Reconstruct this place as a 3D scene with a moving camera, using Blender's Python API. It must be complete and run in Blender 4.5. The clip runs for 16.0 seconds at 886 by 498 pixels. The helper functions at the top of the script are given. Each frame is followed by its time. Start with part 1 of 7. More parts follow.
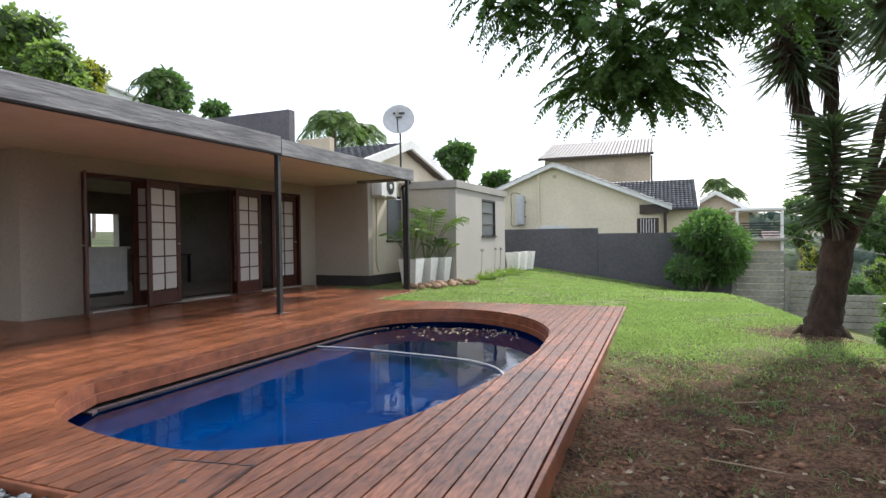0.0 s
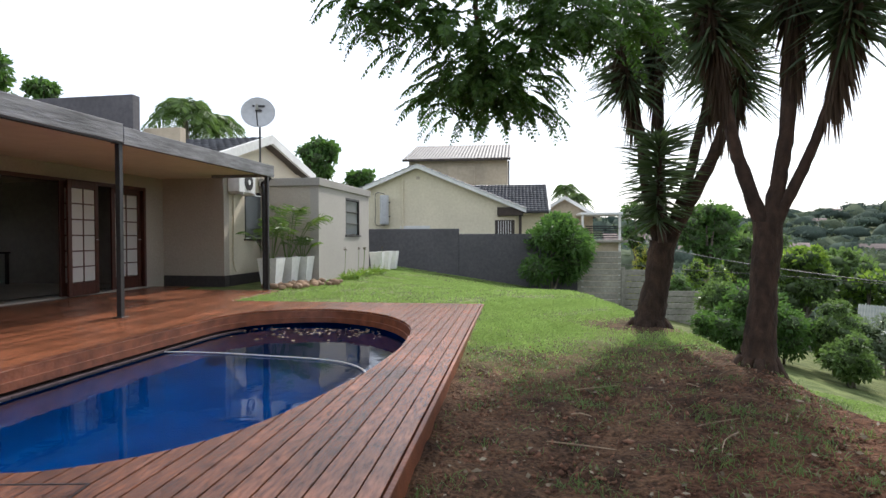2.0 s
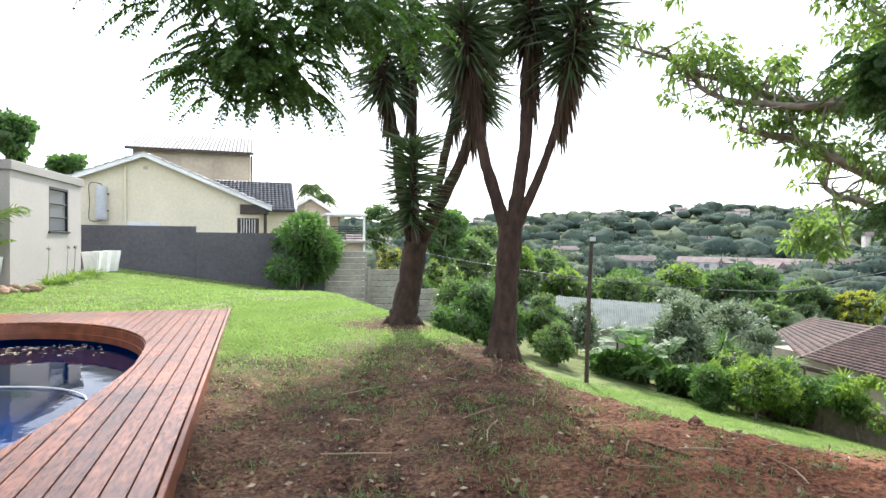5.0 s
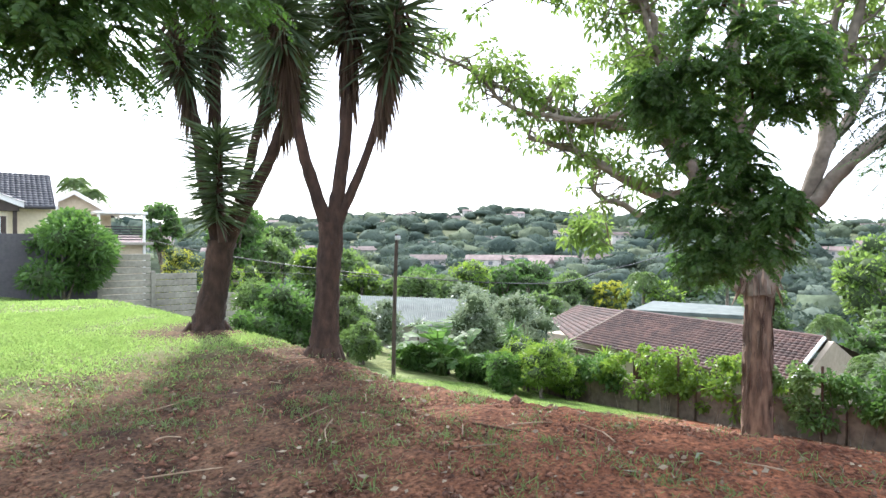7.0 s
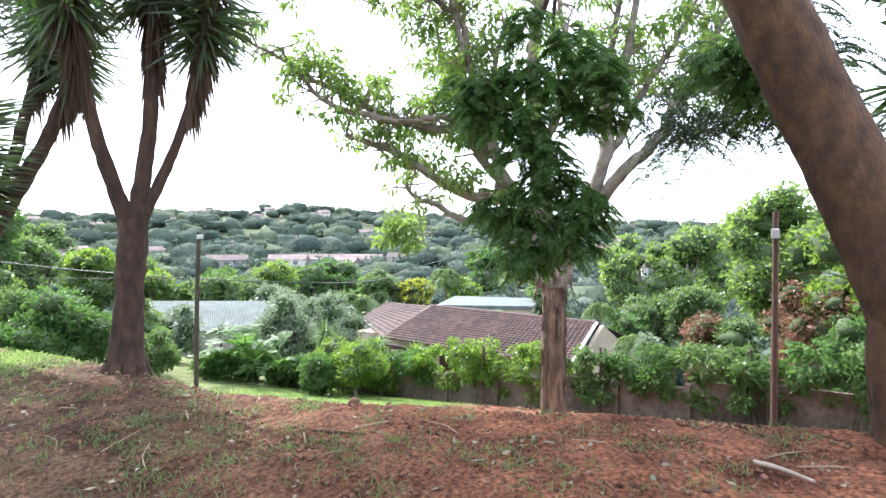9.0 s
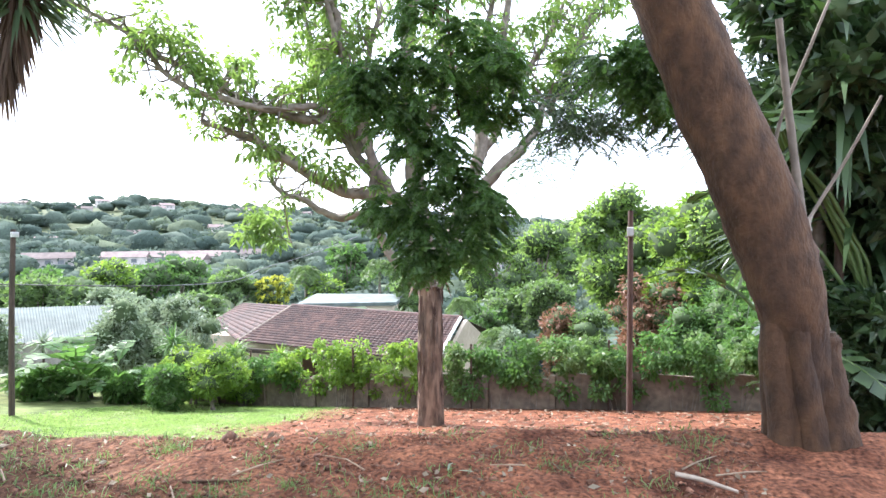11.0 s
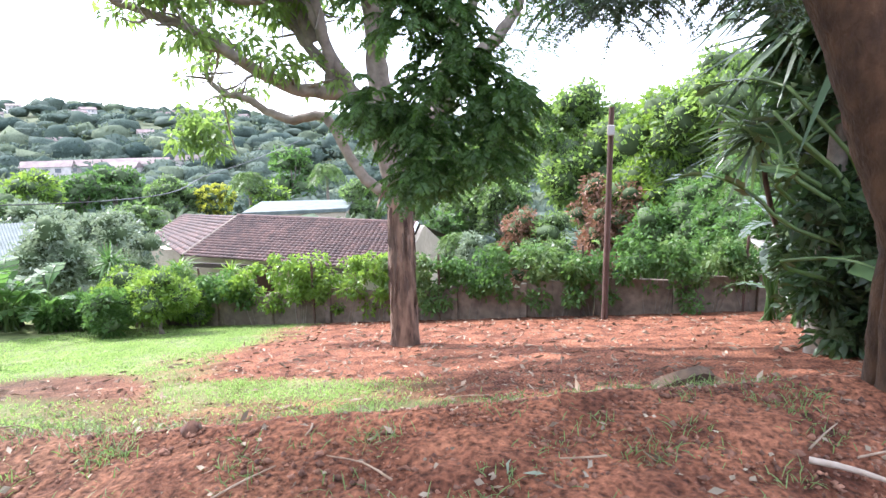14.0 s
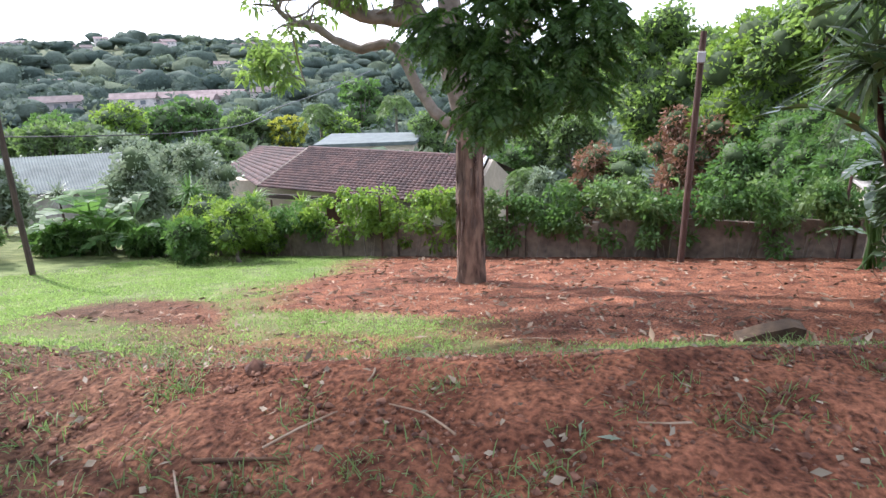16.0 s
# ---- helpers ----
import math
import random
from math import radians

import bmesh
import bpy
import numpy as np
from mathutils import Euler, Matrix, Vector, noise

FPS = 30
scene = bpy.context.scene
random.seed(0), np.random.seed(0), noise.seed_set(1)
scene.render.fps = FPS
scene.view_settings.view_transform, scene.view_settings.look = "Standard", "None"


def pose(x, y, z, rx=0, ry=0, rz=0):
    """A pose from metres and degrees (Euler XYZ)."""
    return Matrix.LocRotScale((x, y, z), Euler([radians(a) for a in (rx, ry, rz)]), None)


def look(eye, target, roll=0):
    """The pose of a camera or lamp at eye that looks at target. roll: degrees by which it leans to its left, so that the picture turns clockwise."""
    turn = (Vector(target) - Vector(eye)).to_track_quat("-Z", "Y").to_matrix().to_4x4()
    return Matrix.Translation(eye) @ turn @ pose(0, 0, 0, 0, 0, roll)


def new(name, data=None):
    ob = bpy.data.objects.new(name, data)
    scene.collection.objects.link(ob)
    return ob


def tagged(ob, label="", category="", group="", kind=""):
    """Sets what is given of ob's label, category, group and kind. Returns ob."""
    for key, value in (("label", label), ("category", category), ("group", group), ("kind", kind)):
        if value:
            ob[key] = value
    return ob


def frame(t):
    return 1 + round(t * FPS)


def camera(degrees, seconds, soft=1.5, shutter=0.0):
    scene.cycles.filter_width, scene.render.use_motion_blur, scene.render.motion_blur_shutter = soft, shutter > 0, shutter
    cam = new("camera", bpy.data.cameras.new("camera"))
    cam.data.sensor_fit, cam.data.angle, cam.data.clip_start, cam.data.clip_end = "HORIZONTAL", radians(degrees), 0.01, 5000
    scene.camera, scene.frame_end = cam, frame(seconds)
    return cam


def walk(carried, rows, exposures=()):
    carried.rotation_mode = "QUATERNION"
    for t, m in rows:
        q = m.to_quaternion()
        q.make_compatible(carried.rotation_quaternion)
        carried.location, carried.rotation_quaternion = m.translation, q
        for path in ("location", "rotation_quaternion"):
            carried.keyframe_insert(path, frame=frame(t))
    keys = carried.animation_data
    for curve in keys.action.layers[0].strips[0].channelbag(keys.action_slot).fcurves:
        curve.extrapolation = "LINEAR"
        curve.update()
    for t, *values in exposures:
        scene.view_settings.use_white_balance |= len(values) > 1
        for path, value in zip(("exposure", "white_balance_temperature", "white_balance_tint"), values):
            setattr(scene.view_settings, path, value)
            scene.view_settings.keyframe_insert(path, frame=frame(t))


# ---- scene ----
cam = camera(74.58, 16.0)
PATH = [
    (0.0, pose(0.000, 0.000, 1.084, 88.97, 0.71, 20.48)),
    (0.5, pose(0.003, 0.003, 1.079, 88.92, 0.54, 17.53)),
    (1.0, pose(0.002, -0.005, 1.079, 88.85, 0.42, 15.32)),
    (1.5, pose(0.022, -0.034, 1.078, 88.85, 0.20, 10.19)),
    (2.0, pose(0.024, -0.033, 1.080, 88.84, 0.13, 7.19)),
    (2.5, pose(0.015, 0.012, 1.082, 88.80, 0.10, 5.53)),
    (3.0, pose(0.005, 0.070, 1.084, 88.75, -0.07, 3.26)),
    (3.5, pose(-0.013, 0.102, 1.077, 88.75, -0.34, -2.02)),
    (4.0, pose(-0.044, 0.124, 1.075, 88.77, -0.60, -7.65)),
    (4.5, pose(-0.092, 0.148, 1.080, 88.85, -0.67, -12.81)),
    (5.5, pose(-0.182, 0.199, 1.068, 89.07, -0.50, -22.66)),
    (6.0, pose(-0.227, 0.228, 1.058, 89.15, -0.38, -27.59)),
    (7.0, pose(-0.325, 0.303, 1.037, 89.17, -0.20, -37.56)),
    (7.5, pose(-0.381, 0.351, 1.031, 89.14, -0.16, -42.48)),
    (8.0, pose(-0.424, 0.409, 1.035, 89.15, -0.16, -47.21)),
    (8.5, pose(-0.438, 0.465, 1.038, 89.15, -0.20, -52.03)),
    (9.0, pose(-0.417, 0.505, 1.033, 89.10, -0.03, -56.54)),
    (9.5, pose(-0.389, 0.579, 1.036, 89.11, -0.29, -62.68)),
    (10.0, pose(-0.345, 0.678, 1.046, 88.97, -0.26, -65.96)),
    (11.0, pose(-0.175, 0.906, 1.085, 88.63, 0.04, -70.31)),
    (11.5, pose(-0.059, 1.028, 1.106, 88.31, 0.20, -72.37)),
    (12.5, pose(0.216, 1.268, 1.129, 86.49, 0.60, -75.29)),
    (13.0, pose(0.367, 1.378, 1.118, 84.59, 0.86, -75.69)),
    (13.5, pose(0.487, 1.464, 1.112, 81.85, 0.94, -75.74)),
    (14.0, pose(0.599, 1.552, 1.114, 78.95, 1.10, -75.62)),
    (14.5, pose(0.673, 1.607, 1.115, 77.01, 1.19, -75.10)),
    (15.0, pose(0.727, 1.626, 1.112, 75.46, 1.31, -73.57)),
    (15.5, pose(0.760, 1.622, 1.105, 74.04, 1.41, -71.17)),
    (16.0, pose(0.776, 1.617, 1.101, 72.64, 1.46, -68.91)),
]
walk(cam, PATH, [(0, 0.09, 6200, 12), (1.0, -0.11, 6200, 12), (1.5, -0.24, 6200, 12), (2.0, -0.21, 6200, 12), (3.0, 0.11, 6150, 12), (3.5, 0.39, 6150, 12), (4.5, 0.65, 6150, 12), (7.0, 0.96, 6000, 14),
                (9.0, 1.21, 5900, 15), (10.0, 1.31, 5900, 15), (12.5, 1.47, 5700, 17), (13.5, 1.45, 5700, 19), (14.5, 1.32, 5750, 21), (15.3, 1.02, 5800, 21), (16.0, 0.72, 5800, 21)])


# ---- world, sun ----
SUN_AZ, SUN_EL = 19.0, 43.0      # degrees to the right of +y, and up
world = bpy.data.worlds.new("world")
scene.world = world
world.use_nodes = True
wn, wl = world.node_tree.nodes, world.node_tree.links
sky = wn.new("ShaderNodeTexSky")
sky.sky_type, sky.sun_disc = "NISHITA", False
sky.sun_elevation, sky.sun_rotation = radians(SUN_EL), radians(SUN_AZ)
sky.air_density, sky.dust_density, sky.ozone_density = 1.0, 2.0, 1.0
veil = wn.new("ShaderNodeMix")      # thin bright cloud over the whole sky
veil.data_type = "RGBA"
veil.inputs[0].default_value = 0.55
veil.inputs[7].default_value = (13.5, 14.0, 14.6, 1.0)
wl.new(sky.outputs[0], veil.inputs[6])
wl.new(veil.outputs[2], wn["Background"].inputs[0])
wn["Background"].inputs[1].default_value = 0.15
sun = new("sun", bpy.data.lights.new("sun", "SUN"))
sun.data.energy, sun.data.angle, sun.data.color = 5.0, radians(1.5), (1.0, 0.94, 0.84)
saz, sel = radians(SUN_AZ), radians(SUN_EL)
SUN_WAY = Vector((math.sin(saz) * math.cos(sel), math.cos(saz) * math.cos(sel), math.sin(sel)))
sun.matrix_basis = look(SUN_WAY * 50, (0, 0, 0))

rng = np.random.default_rng(7)
HM = pose(0, 0, 0, 0, 0, -2.6)      # the house stands turned a little against the deck


# ---- materials ----
def rgb(c):
    return (*c, 1.0)


def mat(name, c1, c2, scale=8.0, rough=0.7, bump=0.3, bscale=None, metal=0.0, stain=0.25, sscale=0.7, vary=0.0, stretch=(1, 1, 1), detail=6.0, spec=0.5, local=False, island=0.0):
    """A surface with fine grain between two colours, large stains, relief and variation from piece to piece."""
    m = bpy.data.materials.new(name)
    m.use_nodes = True
    n, l = m.node_tree.nodes, m.node_tree.links
    b = n["Principled BSDF"]
    b.inputs["Roughness"].default_value, b.inputs["Metallic"].default_value = rough, metal
    b.inputs["Specular IOR Level"].default_value = spec
    if local:
        src = n.new("ShaderNodeTexCoord").outputs["Object"]
    else:
        src = n.new("ShaderNodeNewGeometry").outputs["Position"]
    mp = n.new("ShaderNodeMapping")
    mp.inputs["Scale"].default_value = stretch
    l.new(src, mp.inputs[0])
    fine = n.new("ShaderNodeTexNoise")
    fine.inputs["Scale"].default_value, fine.inputs["Detail"].default_value = scale, detail
    l.new(mp.outputs[0], fine.inputs[0])
    ramp = n.new("ShaderNodeValToRGB")
    ramp.color_ramp.elements[0].position, ramp.color_ramp.elements[1].position = 0.32, 0.68
    ramp.color_ramp.elements[0].color, ramp.color_ramp.elements[1].color = rgb(c1), rgb(c2)
    l.new(fine.outputs[0], ramp.inputs[0])
    big = n.new("ShaderNodeTexNoise")
    big.inputs["Scale"].default_value, big.inputs["Detail"].default_value = sscale, 4
    l.new(src, big.inputs[0])
    rr = n.new("ShaderNodeMapRange")
    rr.inputs[1].default_value, rr.inputs[2].default_value = 0.3, 0.7
    rr.inputs[3].default_value, rr.inputs[4].default_value = 1 - stain, 1 + stain * 0.4
    l.new(big.outputs[0], rr.inputs[0])
    val = rr.outputs[0]
    if vary or island:
        info = n.new("ShaderNodeNewGeometry").outputs["Random Per Island"] if island else n.new("ShaderNodeObjectInfo").outputs["Random"]
        v = n.new("ShaderNodeMapRange")
        v.inputs[3].default_value, v.inputs[4].default_value = 1 - (vary or island), 1 + (vary or island)
        l.new(info, v.inputs[0])
        mul = n.new("ShaderNodeMath")
        mul.operation = "MULTIPLY"
        l.new(val, mul.inputs[0]), l.new(v.outputs[0], mul.inputs[1])
        val = mul.outputs[0]
    hsv = n.new("ShaderNodeHueSaturation")
    l.new(ramp.outputs[0], hsv.inputs["Color"]), l.new(val, hsv.inputs["Value"])
    l.new(hsv.outputs[0], b.inputs["Base Color"])
    if bump:
        bn = n.new("ShaderNodeTexNoise")
        bn.inputs["Scale"].default_value, bn.inputs["Detail"].default_value = bscale or scale * 2, 5
        l.new(mp.outputs[0], bn.inputs[0])
        bu = n.new("ShaderNodeBump")
        bu.inputs["Strength"].default_value, bu.inputs["Distance"].default_value = bump, 0.02
        l.new(bn.outputs[0], bu.inputs["Height"]), l.new(bu.outputs[0], b.inputs["Normal"])
    return m


def leaf_mat(name, c1, c2, through_c, trans=0.35, rough=0.45, gloss=0.35):
    """Leaves: each of its own shade, letting some light through."""
    m = bpy.data.materials.new(name)
    m.use_nodes = True
    n, l = m.node_tree.nodes, m.node_tree.links
    b = n["Principled BSDF"]
    b.inputs["Roughness"].default_value, b.inputs["Specular IOR Level"].default_value = rough, gloss
    ramp = n.new("ShaderNodeValToRGB")
    ramp.color_ramp.elements[0].color, ramp.color_ramp.elements[1].color = rgb(c1), rgb(c2)
    l.new(n.new("ShaderNodeNewGeometry").outputs["Random Per Island"], ramp.inputs[0])
    big = n.new("ShaderNodeTexNoise")
    big.inputs["Scale"].default_value = 1.3
    l.new(n.new("ShaderNodeNewGeometry").outputs["Position"], big.inputs[0])
    rr = n.new("ShaderNodeMapRange")
    rr.inputs[1].default_value, rr.inputs[2].default_value, rr.inputs[3].default_value, rr.inputs[4].default_value = 0.3, 0.7, 0.7, 1.25
    l.new(big.outputs[0], rr.inputs[0])
    hsv = n.new("ShaderNodeHueSaturation")
    l.new(ramp.outputs[0], hsv.inputs["Color"]), l.new(rr.outputs[0], hsv.inputs["Value"])
    l.new(hsv.outputs[0], b.inputs["Base Color"])
    t = n.new("ShaderNodeBsdfTranslucent")
    t.inputs[0].default_value = rgb(through_c)
    mix = n.new("ShaderNodeMixShader")
    mix.inputs[0].default_value = trans
    l.new(b.outputs[0], mix.inputs[1]), l.new(t.outputs[0], mix.inputs[2])
    l.new(mix.outputs[0], n["Material Output"].inputs[0])
    return m


M = dict(
    plaster=mat("cream_plaster", (0.64, 0.57, 0.44), (0.72, 0.65, 0.51), 30, 0.85, 0.25, 60, stain=0.12),
    # taupe tone for walls out of the sun: their shade is in the colour
    plaster_shaded=mat("shade_toned_plaster", (0.42, 0.37, 0.31), (0.48, 0.43, 0.36), 30, 0.85, 0.25, 60, stain=0.12),
    plaster_shed=mat("grey_beige_plaster", (0.38, 0.35, 0.32), (0.44, 0.41, 0.375), 30, 0.85, 0.25, 60, stain=0.1),
    cap=mat("grey_cap_plaster", (0.30, 0.28, 0.26), (0.36, 0.34, 0.31), 30, 0.85, 0.2, stain=0.15),
    plinth=mat("dark_plinth_paint", (0.035, 0.03, 0.032), (0.06, 0.05, 0.05), 20, 0.7, 0.2),
    ceil=mat("ceiling_board", (0.72, 0.62, 0.50), (0.78, 0.68, 0.56), 6, 0.7, 0.05, stain=0.12),
    beam=mat("weathered_beam", (0.17, 0.17, 0.18), (0.31, 0.31, 0.32), 3, 0.85, 0.5, stretch=(6, 0.7, 6), stain=0.35, sscale=1.2),
    steel=mat("dark_painted_steel", (0.012, 0.011, 0.012), (0.024, 0.022, 0.022), 20, 0.5, 0.05),
    wall_grey=mat("charcoal_wall_paint", (0.085, 0.082, 0.092), (0.115, 0.11, 0.12), 12, 0.85, 0.3, 40, stain=0.2),
    white=mat("white_trim", (0.72, 0.72, 0.70), (0.82, 0.82, 0.80), 10, 0.6, 0.05, stain=0.15),
    dish=mat("dish_enamel", (0.45, 0.46, 0.47), (0.52, 0.53, 0.54), 12, 0.45, 0.03, stain=0.15),
    wood_door=mat("mahogany_stain", (0.045, 0.014, 0.009), (0.10, 0.030, 0.018), 6, 0.4, 0.15, stretch=(8, 8, 0.8)),
    deck=mat("oiled_deck_board", (0.15, 0.05, 0.025), (0.33, 0.122, 0.06), 9, 0.26, 0.3, 30, stretch=(5, 0.9, 5), stain=0.45, sscale=1.6, vary=0.25),
    deck_edge=mat("deck_edge_board", (0.15, 0.048, 0.022), (0.30, 0.10, 0.048), 7, 0.45, 0.3, 30, stain=0.3, vary=0.1),
    coping=mat("purple_brick_coping", (0.045, 0.028, 0.034), (0.09, 0.054, 0.062), 9, 0.9, 0.3, vary=0.2),
    shell=mat("blue_pool_plaster", (0.0006, 0.025, 0.10), (0.001, 0.041, 0.145), 3, 0.9, 0.05, stain=0.3, sscale=0.6, spec=0.0),
    roof_dark=mat("charcoal_roof_tile", (0.05, 0.052, 0.06), (0.09, 0.092, 0.10), 8, 0.5, 0.2, stain=0.3, vary=0.25, island=0.25),
    roof_red=mat("weathered_red_tile", (0.046, 0.022, 0.017), (0.094, 0.046, 0.035), 3, 0.75, 0.3, stain=0.45, sscale=0.5, island=0.3),
    roof_sheet=mat("weathered_roof_sheet", (0.08, 0.076, 0.076), (0.125, 0.118, 0.115), 3, 0.65, 0.1, stain=0.25),
    roof_pale=mat("pale_roof_sheet", (0.085, 0.108, 0.097), (0.135, 0.16, 0.147), 2, 0.85, 0.05, stain=0.2),
    neigh=mat("cream_neighbour_wall", (0.70, 0.63, 0.46), (0.78, 0.71, 0.54), 10, 0.85, 0.2, stain=0.12, sscale=0.5),
    neigh2=mat("beige_upper_wall", (0.46, 0.39, 0.29), (0.54, 0.46, 0.35), 6, 0.85, 0.2, stain=0.2),
    concrete=mat("precast_concrete", (0.27, 0.255, 0.215), (0.38, 0.36, 0.31), 10, 0.9, 0.5, stain=0.35, sscale=1.1, vary=0.1),
    concrete_old=mat("old_brown_concrete", (0.13, 0.105, 0.08), (0.22, 0.175, 0.13), 8, 0.95, 0.6, stain=0.5, sscale=0.9, vary=0.15),
    bark_yucca=mat("yucca_bark", (0.028, 0.017, 0.011), (0.078, 0.044, 0.028), 16, 0.95, 1.0, 30, stretch=(1, 1, 0.5), stain=0.3, sscale=2),
    bark_pale=mat("peeling_pale_bark", (0.045, 0.024, 0.016), (0.235, 0.155, 0.105), 7, 0.9, 1.0, 18, stretch=(1.8, 1.8, 0.5), stain=0.5, sscale=1.8),
    bark_flake=mat("bark_flake", (0.065, 0.036, 0.025), (0.27, 0.195, 0.145), 6, 0.9, 0.6, stretch=(2, 2, 0.4), island=0.4),
    bark_limb=mat("smooth_limb_bark", (0.13, 0.11, 0.085), (0.27, 0.23, 0.185), 8, 0.85, 0.5, stain=0.3),
    bark_red=mat("red_brown_bark", (0.034, 0.017, 0.008), (0.098, 0.05, 0.022), 11, 0.9, 0.7, 34, stretch=(1.2, 1.2, 0.7), stain=0.3, sscale=2.2),
    pole=mat("creosoted_pole", (0.035, 0.025, 0.02), (0.08, 0.055, 0.042), 10, 0.85, 0.4, stretch=(4, 4, 0.4)),
    pole_brown=mat("brown_pole", (0.06, 0.032, 0.023), (0.11, 0.06, 0.044), 10, 0.85, 0.4, stretch=(4, 4, 0.4)),
    stone=mat("brown_garden_stone", (0.20, 0.12, 0.07), (0.36, 0.24, 0.15), 5, 0.85, 0.5, vary=0.3),
    stone_moss=mat("mossy_old_concrete", (0.04, 0.026, 0.014), (0.115, 0.075, 0.042), 9, 0.95, 0.6, stain=0.5, sscale=5),
    gravel=mat("blue_grey_gravel", (0.06, 0.07, 0.08), (0.22, 0.24, 0.26), 20, 0.8, 0.3, island=0.5),
    floor_in=mat("pale_floor_tile", (0.42, 0.38, 0.33), (0.5, 0.46, 0.40), 4, 0.35, 0.03),
    room=mat("interior_paint", (0.36, 0.33, 0.29), (0.42, 0.39, 0.34), 10, 0.85, 0.1),
    wood_dark=mat("dark_furniture_wood", (0.03, 0.02, 0.015), (0.06, 0.04, 0.03), 6, 0.5, 0.1),
    hose=mat("white_hose", (0.6, 0.62, 0.62), (0.72, 0.74, 0.74), 30, 0.5, 0.1),
    dead=mat("dry_leaf", (0.16, 0.10, 0.06), (0.34, 0.26, 0.18), 9, 0.9, 0.2, island=0.4),
    pale_leaf=mat("pale_fallen_leaf", (0.17, 0.125, 0.08), (0.32, 0.27, 0.19), 9, 0.8, 0.2, island=0.3),
    clod=mat("red_soil_clod", (0.08, 0.035, 0.022), (0.26, 0.13, 0.078), 20, 0.95, 0.5, island=0.35),
    stick=mat("bare_stick", (0.30, 0.24, 0.18), (0.48, 0.40, 0.32), 12, 0.9, 0.4),
    cable=mat("cable", (0.05, 0.05, 0.05), (0.08, 0.08, 0.08), 10, 0.6, 0),
    blue_hill_roof=mat("far_roof", (0.10, 0.07, 0.065), (0.17, 0.13, 0.12), 0.3, 0.8, 0, vary=0.5),
    far_wall=mat("far_wall", (0.42, 0.39, 0.36), (0.55, 0.52, 0.48), 0.3, 0.9, 0, vary=0.3),
    # filler lumps in crowns: dark green stands for the shade between leaves
    dark_core=mat("inner_shade_green", (0.04, 0.066, 0.024), (0.075, 0.11, 0.042), 4, 0.95, 0.3),
    # far leaves are greyer and bluer: distance haze put into the colour
    lf_far_dark=leaf_mat("hazed_far_dark_leaf", (0.05, 0.074, 0.062), (0.085, 0.112, 0.09), (0.07, 0.11, 0.07), 0.2, 0.95, 0.02),
    lf_far_light=leaf_mat("hazed_far_light_leaf", (0.10, 0.13, 0.085), (0.16, 0.19, 0.125), (0.16, 0.21, 0.11), 0.25, 0.95, 0.02),
    lf_jac=leaf_mat("feathery_leaf", (0.024, 0.055, 0.015), (0.065, 0.125, 0.03), (0.15, 0.32, 0.05), 0.38),
    lf_tree=leaf_mat("broad_green_leaf", (0.05, 0.10, 0.026), (0.125, 0.20, 0.055), (0.30, 0.46, 0.09), 0.45),
    lf_dark=leaf_mat("dark_glossy_leaf", (0.042, 0.09, 0.03), (0.10, 0.175, 0.055), (0.18, 0.36, 0.07), 0.3, 0.55, 0.2),
    lf_bright=leaf_mat("bright_leaf", (0.06, 0.13, 0.02), (0.14, 0.24, 0.04), (0.30, 0.46, 0.06), 0.4),
    lf_mid=leaf_mat("mid_green_leaf", (0.06, 0.105, 0.035), (0.13, 0.19, 0.065), (0.22, 0.36, 0.09), 0.35),
    lf_yellow=leaf_mat("yellow_green_leaf", (0.20, 0.24, 0.02), (0.36, 0.38, 0.05), (0.5, 0.52, 0.06), 0.35),
    lf_red=leaf_mat("rusty_leaf", (0.15, 0.08, 0.05), (0.33, 0.185, 0.125), (0.35, 0.18, 0.09), 0.25),
    lf_pale=leaf_mat("silvery_leaf", (0.11, 0.15, 0.10), (0.21, 0.26, 0.18), (0.28, 0.36, 0.20), 0.3),
    lf_yucca=leaf_mat("yucca_blade", (0.028, 0.05, 0.024), (0.072, 0.105, 0.048), (0.13, 0.21, 0.06), 0.25, 0.4, 0.5),
    # leaf green darkened to carry the canopy's shade over the corner
    lf_shade=leaf_mat("shade_toned_leaf", (0.018, 0.04, 0.016), (0.048, 0.082, 0.03), (0.07, 0.14, 0.03), 0.18, 0.4, 0.4),
    lf_dry=leaf_mat("dry_blade", (0.045, 0.032, 0.024), (0.12, 0.085, 0.06), (0.14, 0.10, 0.06), 0.2, 0.9, 0.1),
    # middle far leaf, its green greyed for haze as well
    lf_far=leaf_mat("hazed_far_leaf", (0.08, 0.112, 0.088), (0.125, 0.155, 0.122), (0.12, 0.165, 0.11), 0.25, 0.95, 0.02),
    lf_grey=leaf_mat("wide_grey_leaf", (0.06, 0.09, 0.06), (0.13, 0.17, 0.13), (0.12, 0.2, 0.08), 0.2, 0.35, 0.6),
    grass=leaf_mat("grass_blade", (0.105, 0.19, 0.055), (0.31, 0.41, 0.14), (0.38, 0.55, 0.15), 0.4, 0.7, 0.2),
)


def glass_mat(name, colour, rough, trans, ior=1.45):
    m = bpy.data.materials.new(name)
    m.use_nodes = True
    b = m.node_tree.nodes["Principled BSDF"]
    b.inputs["Base Color"].default_value, b.inputs["Roughness"].default_value = rgb(colour), rough
    b.inputs["Transmission Weight"].default_value, b.inputs["IOR"].default_value = trans, ior
    return m


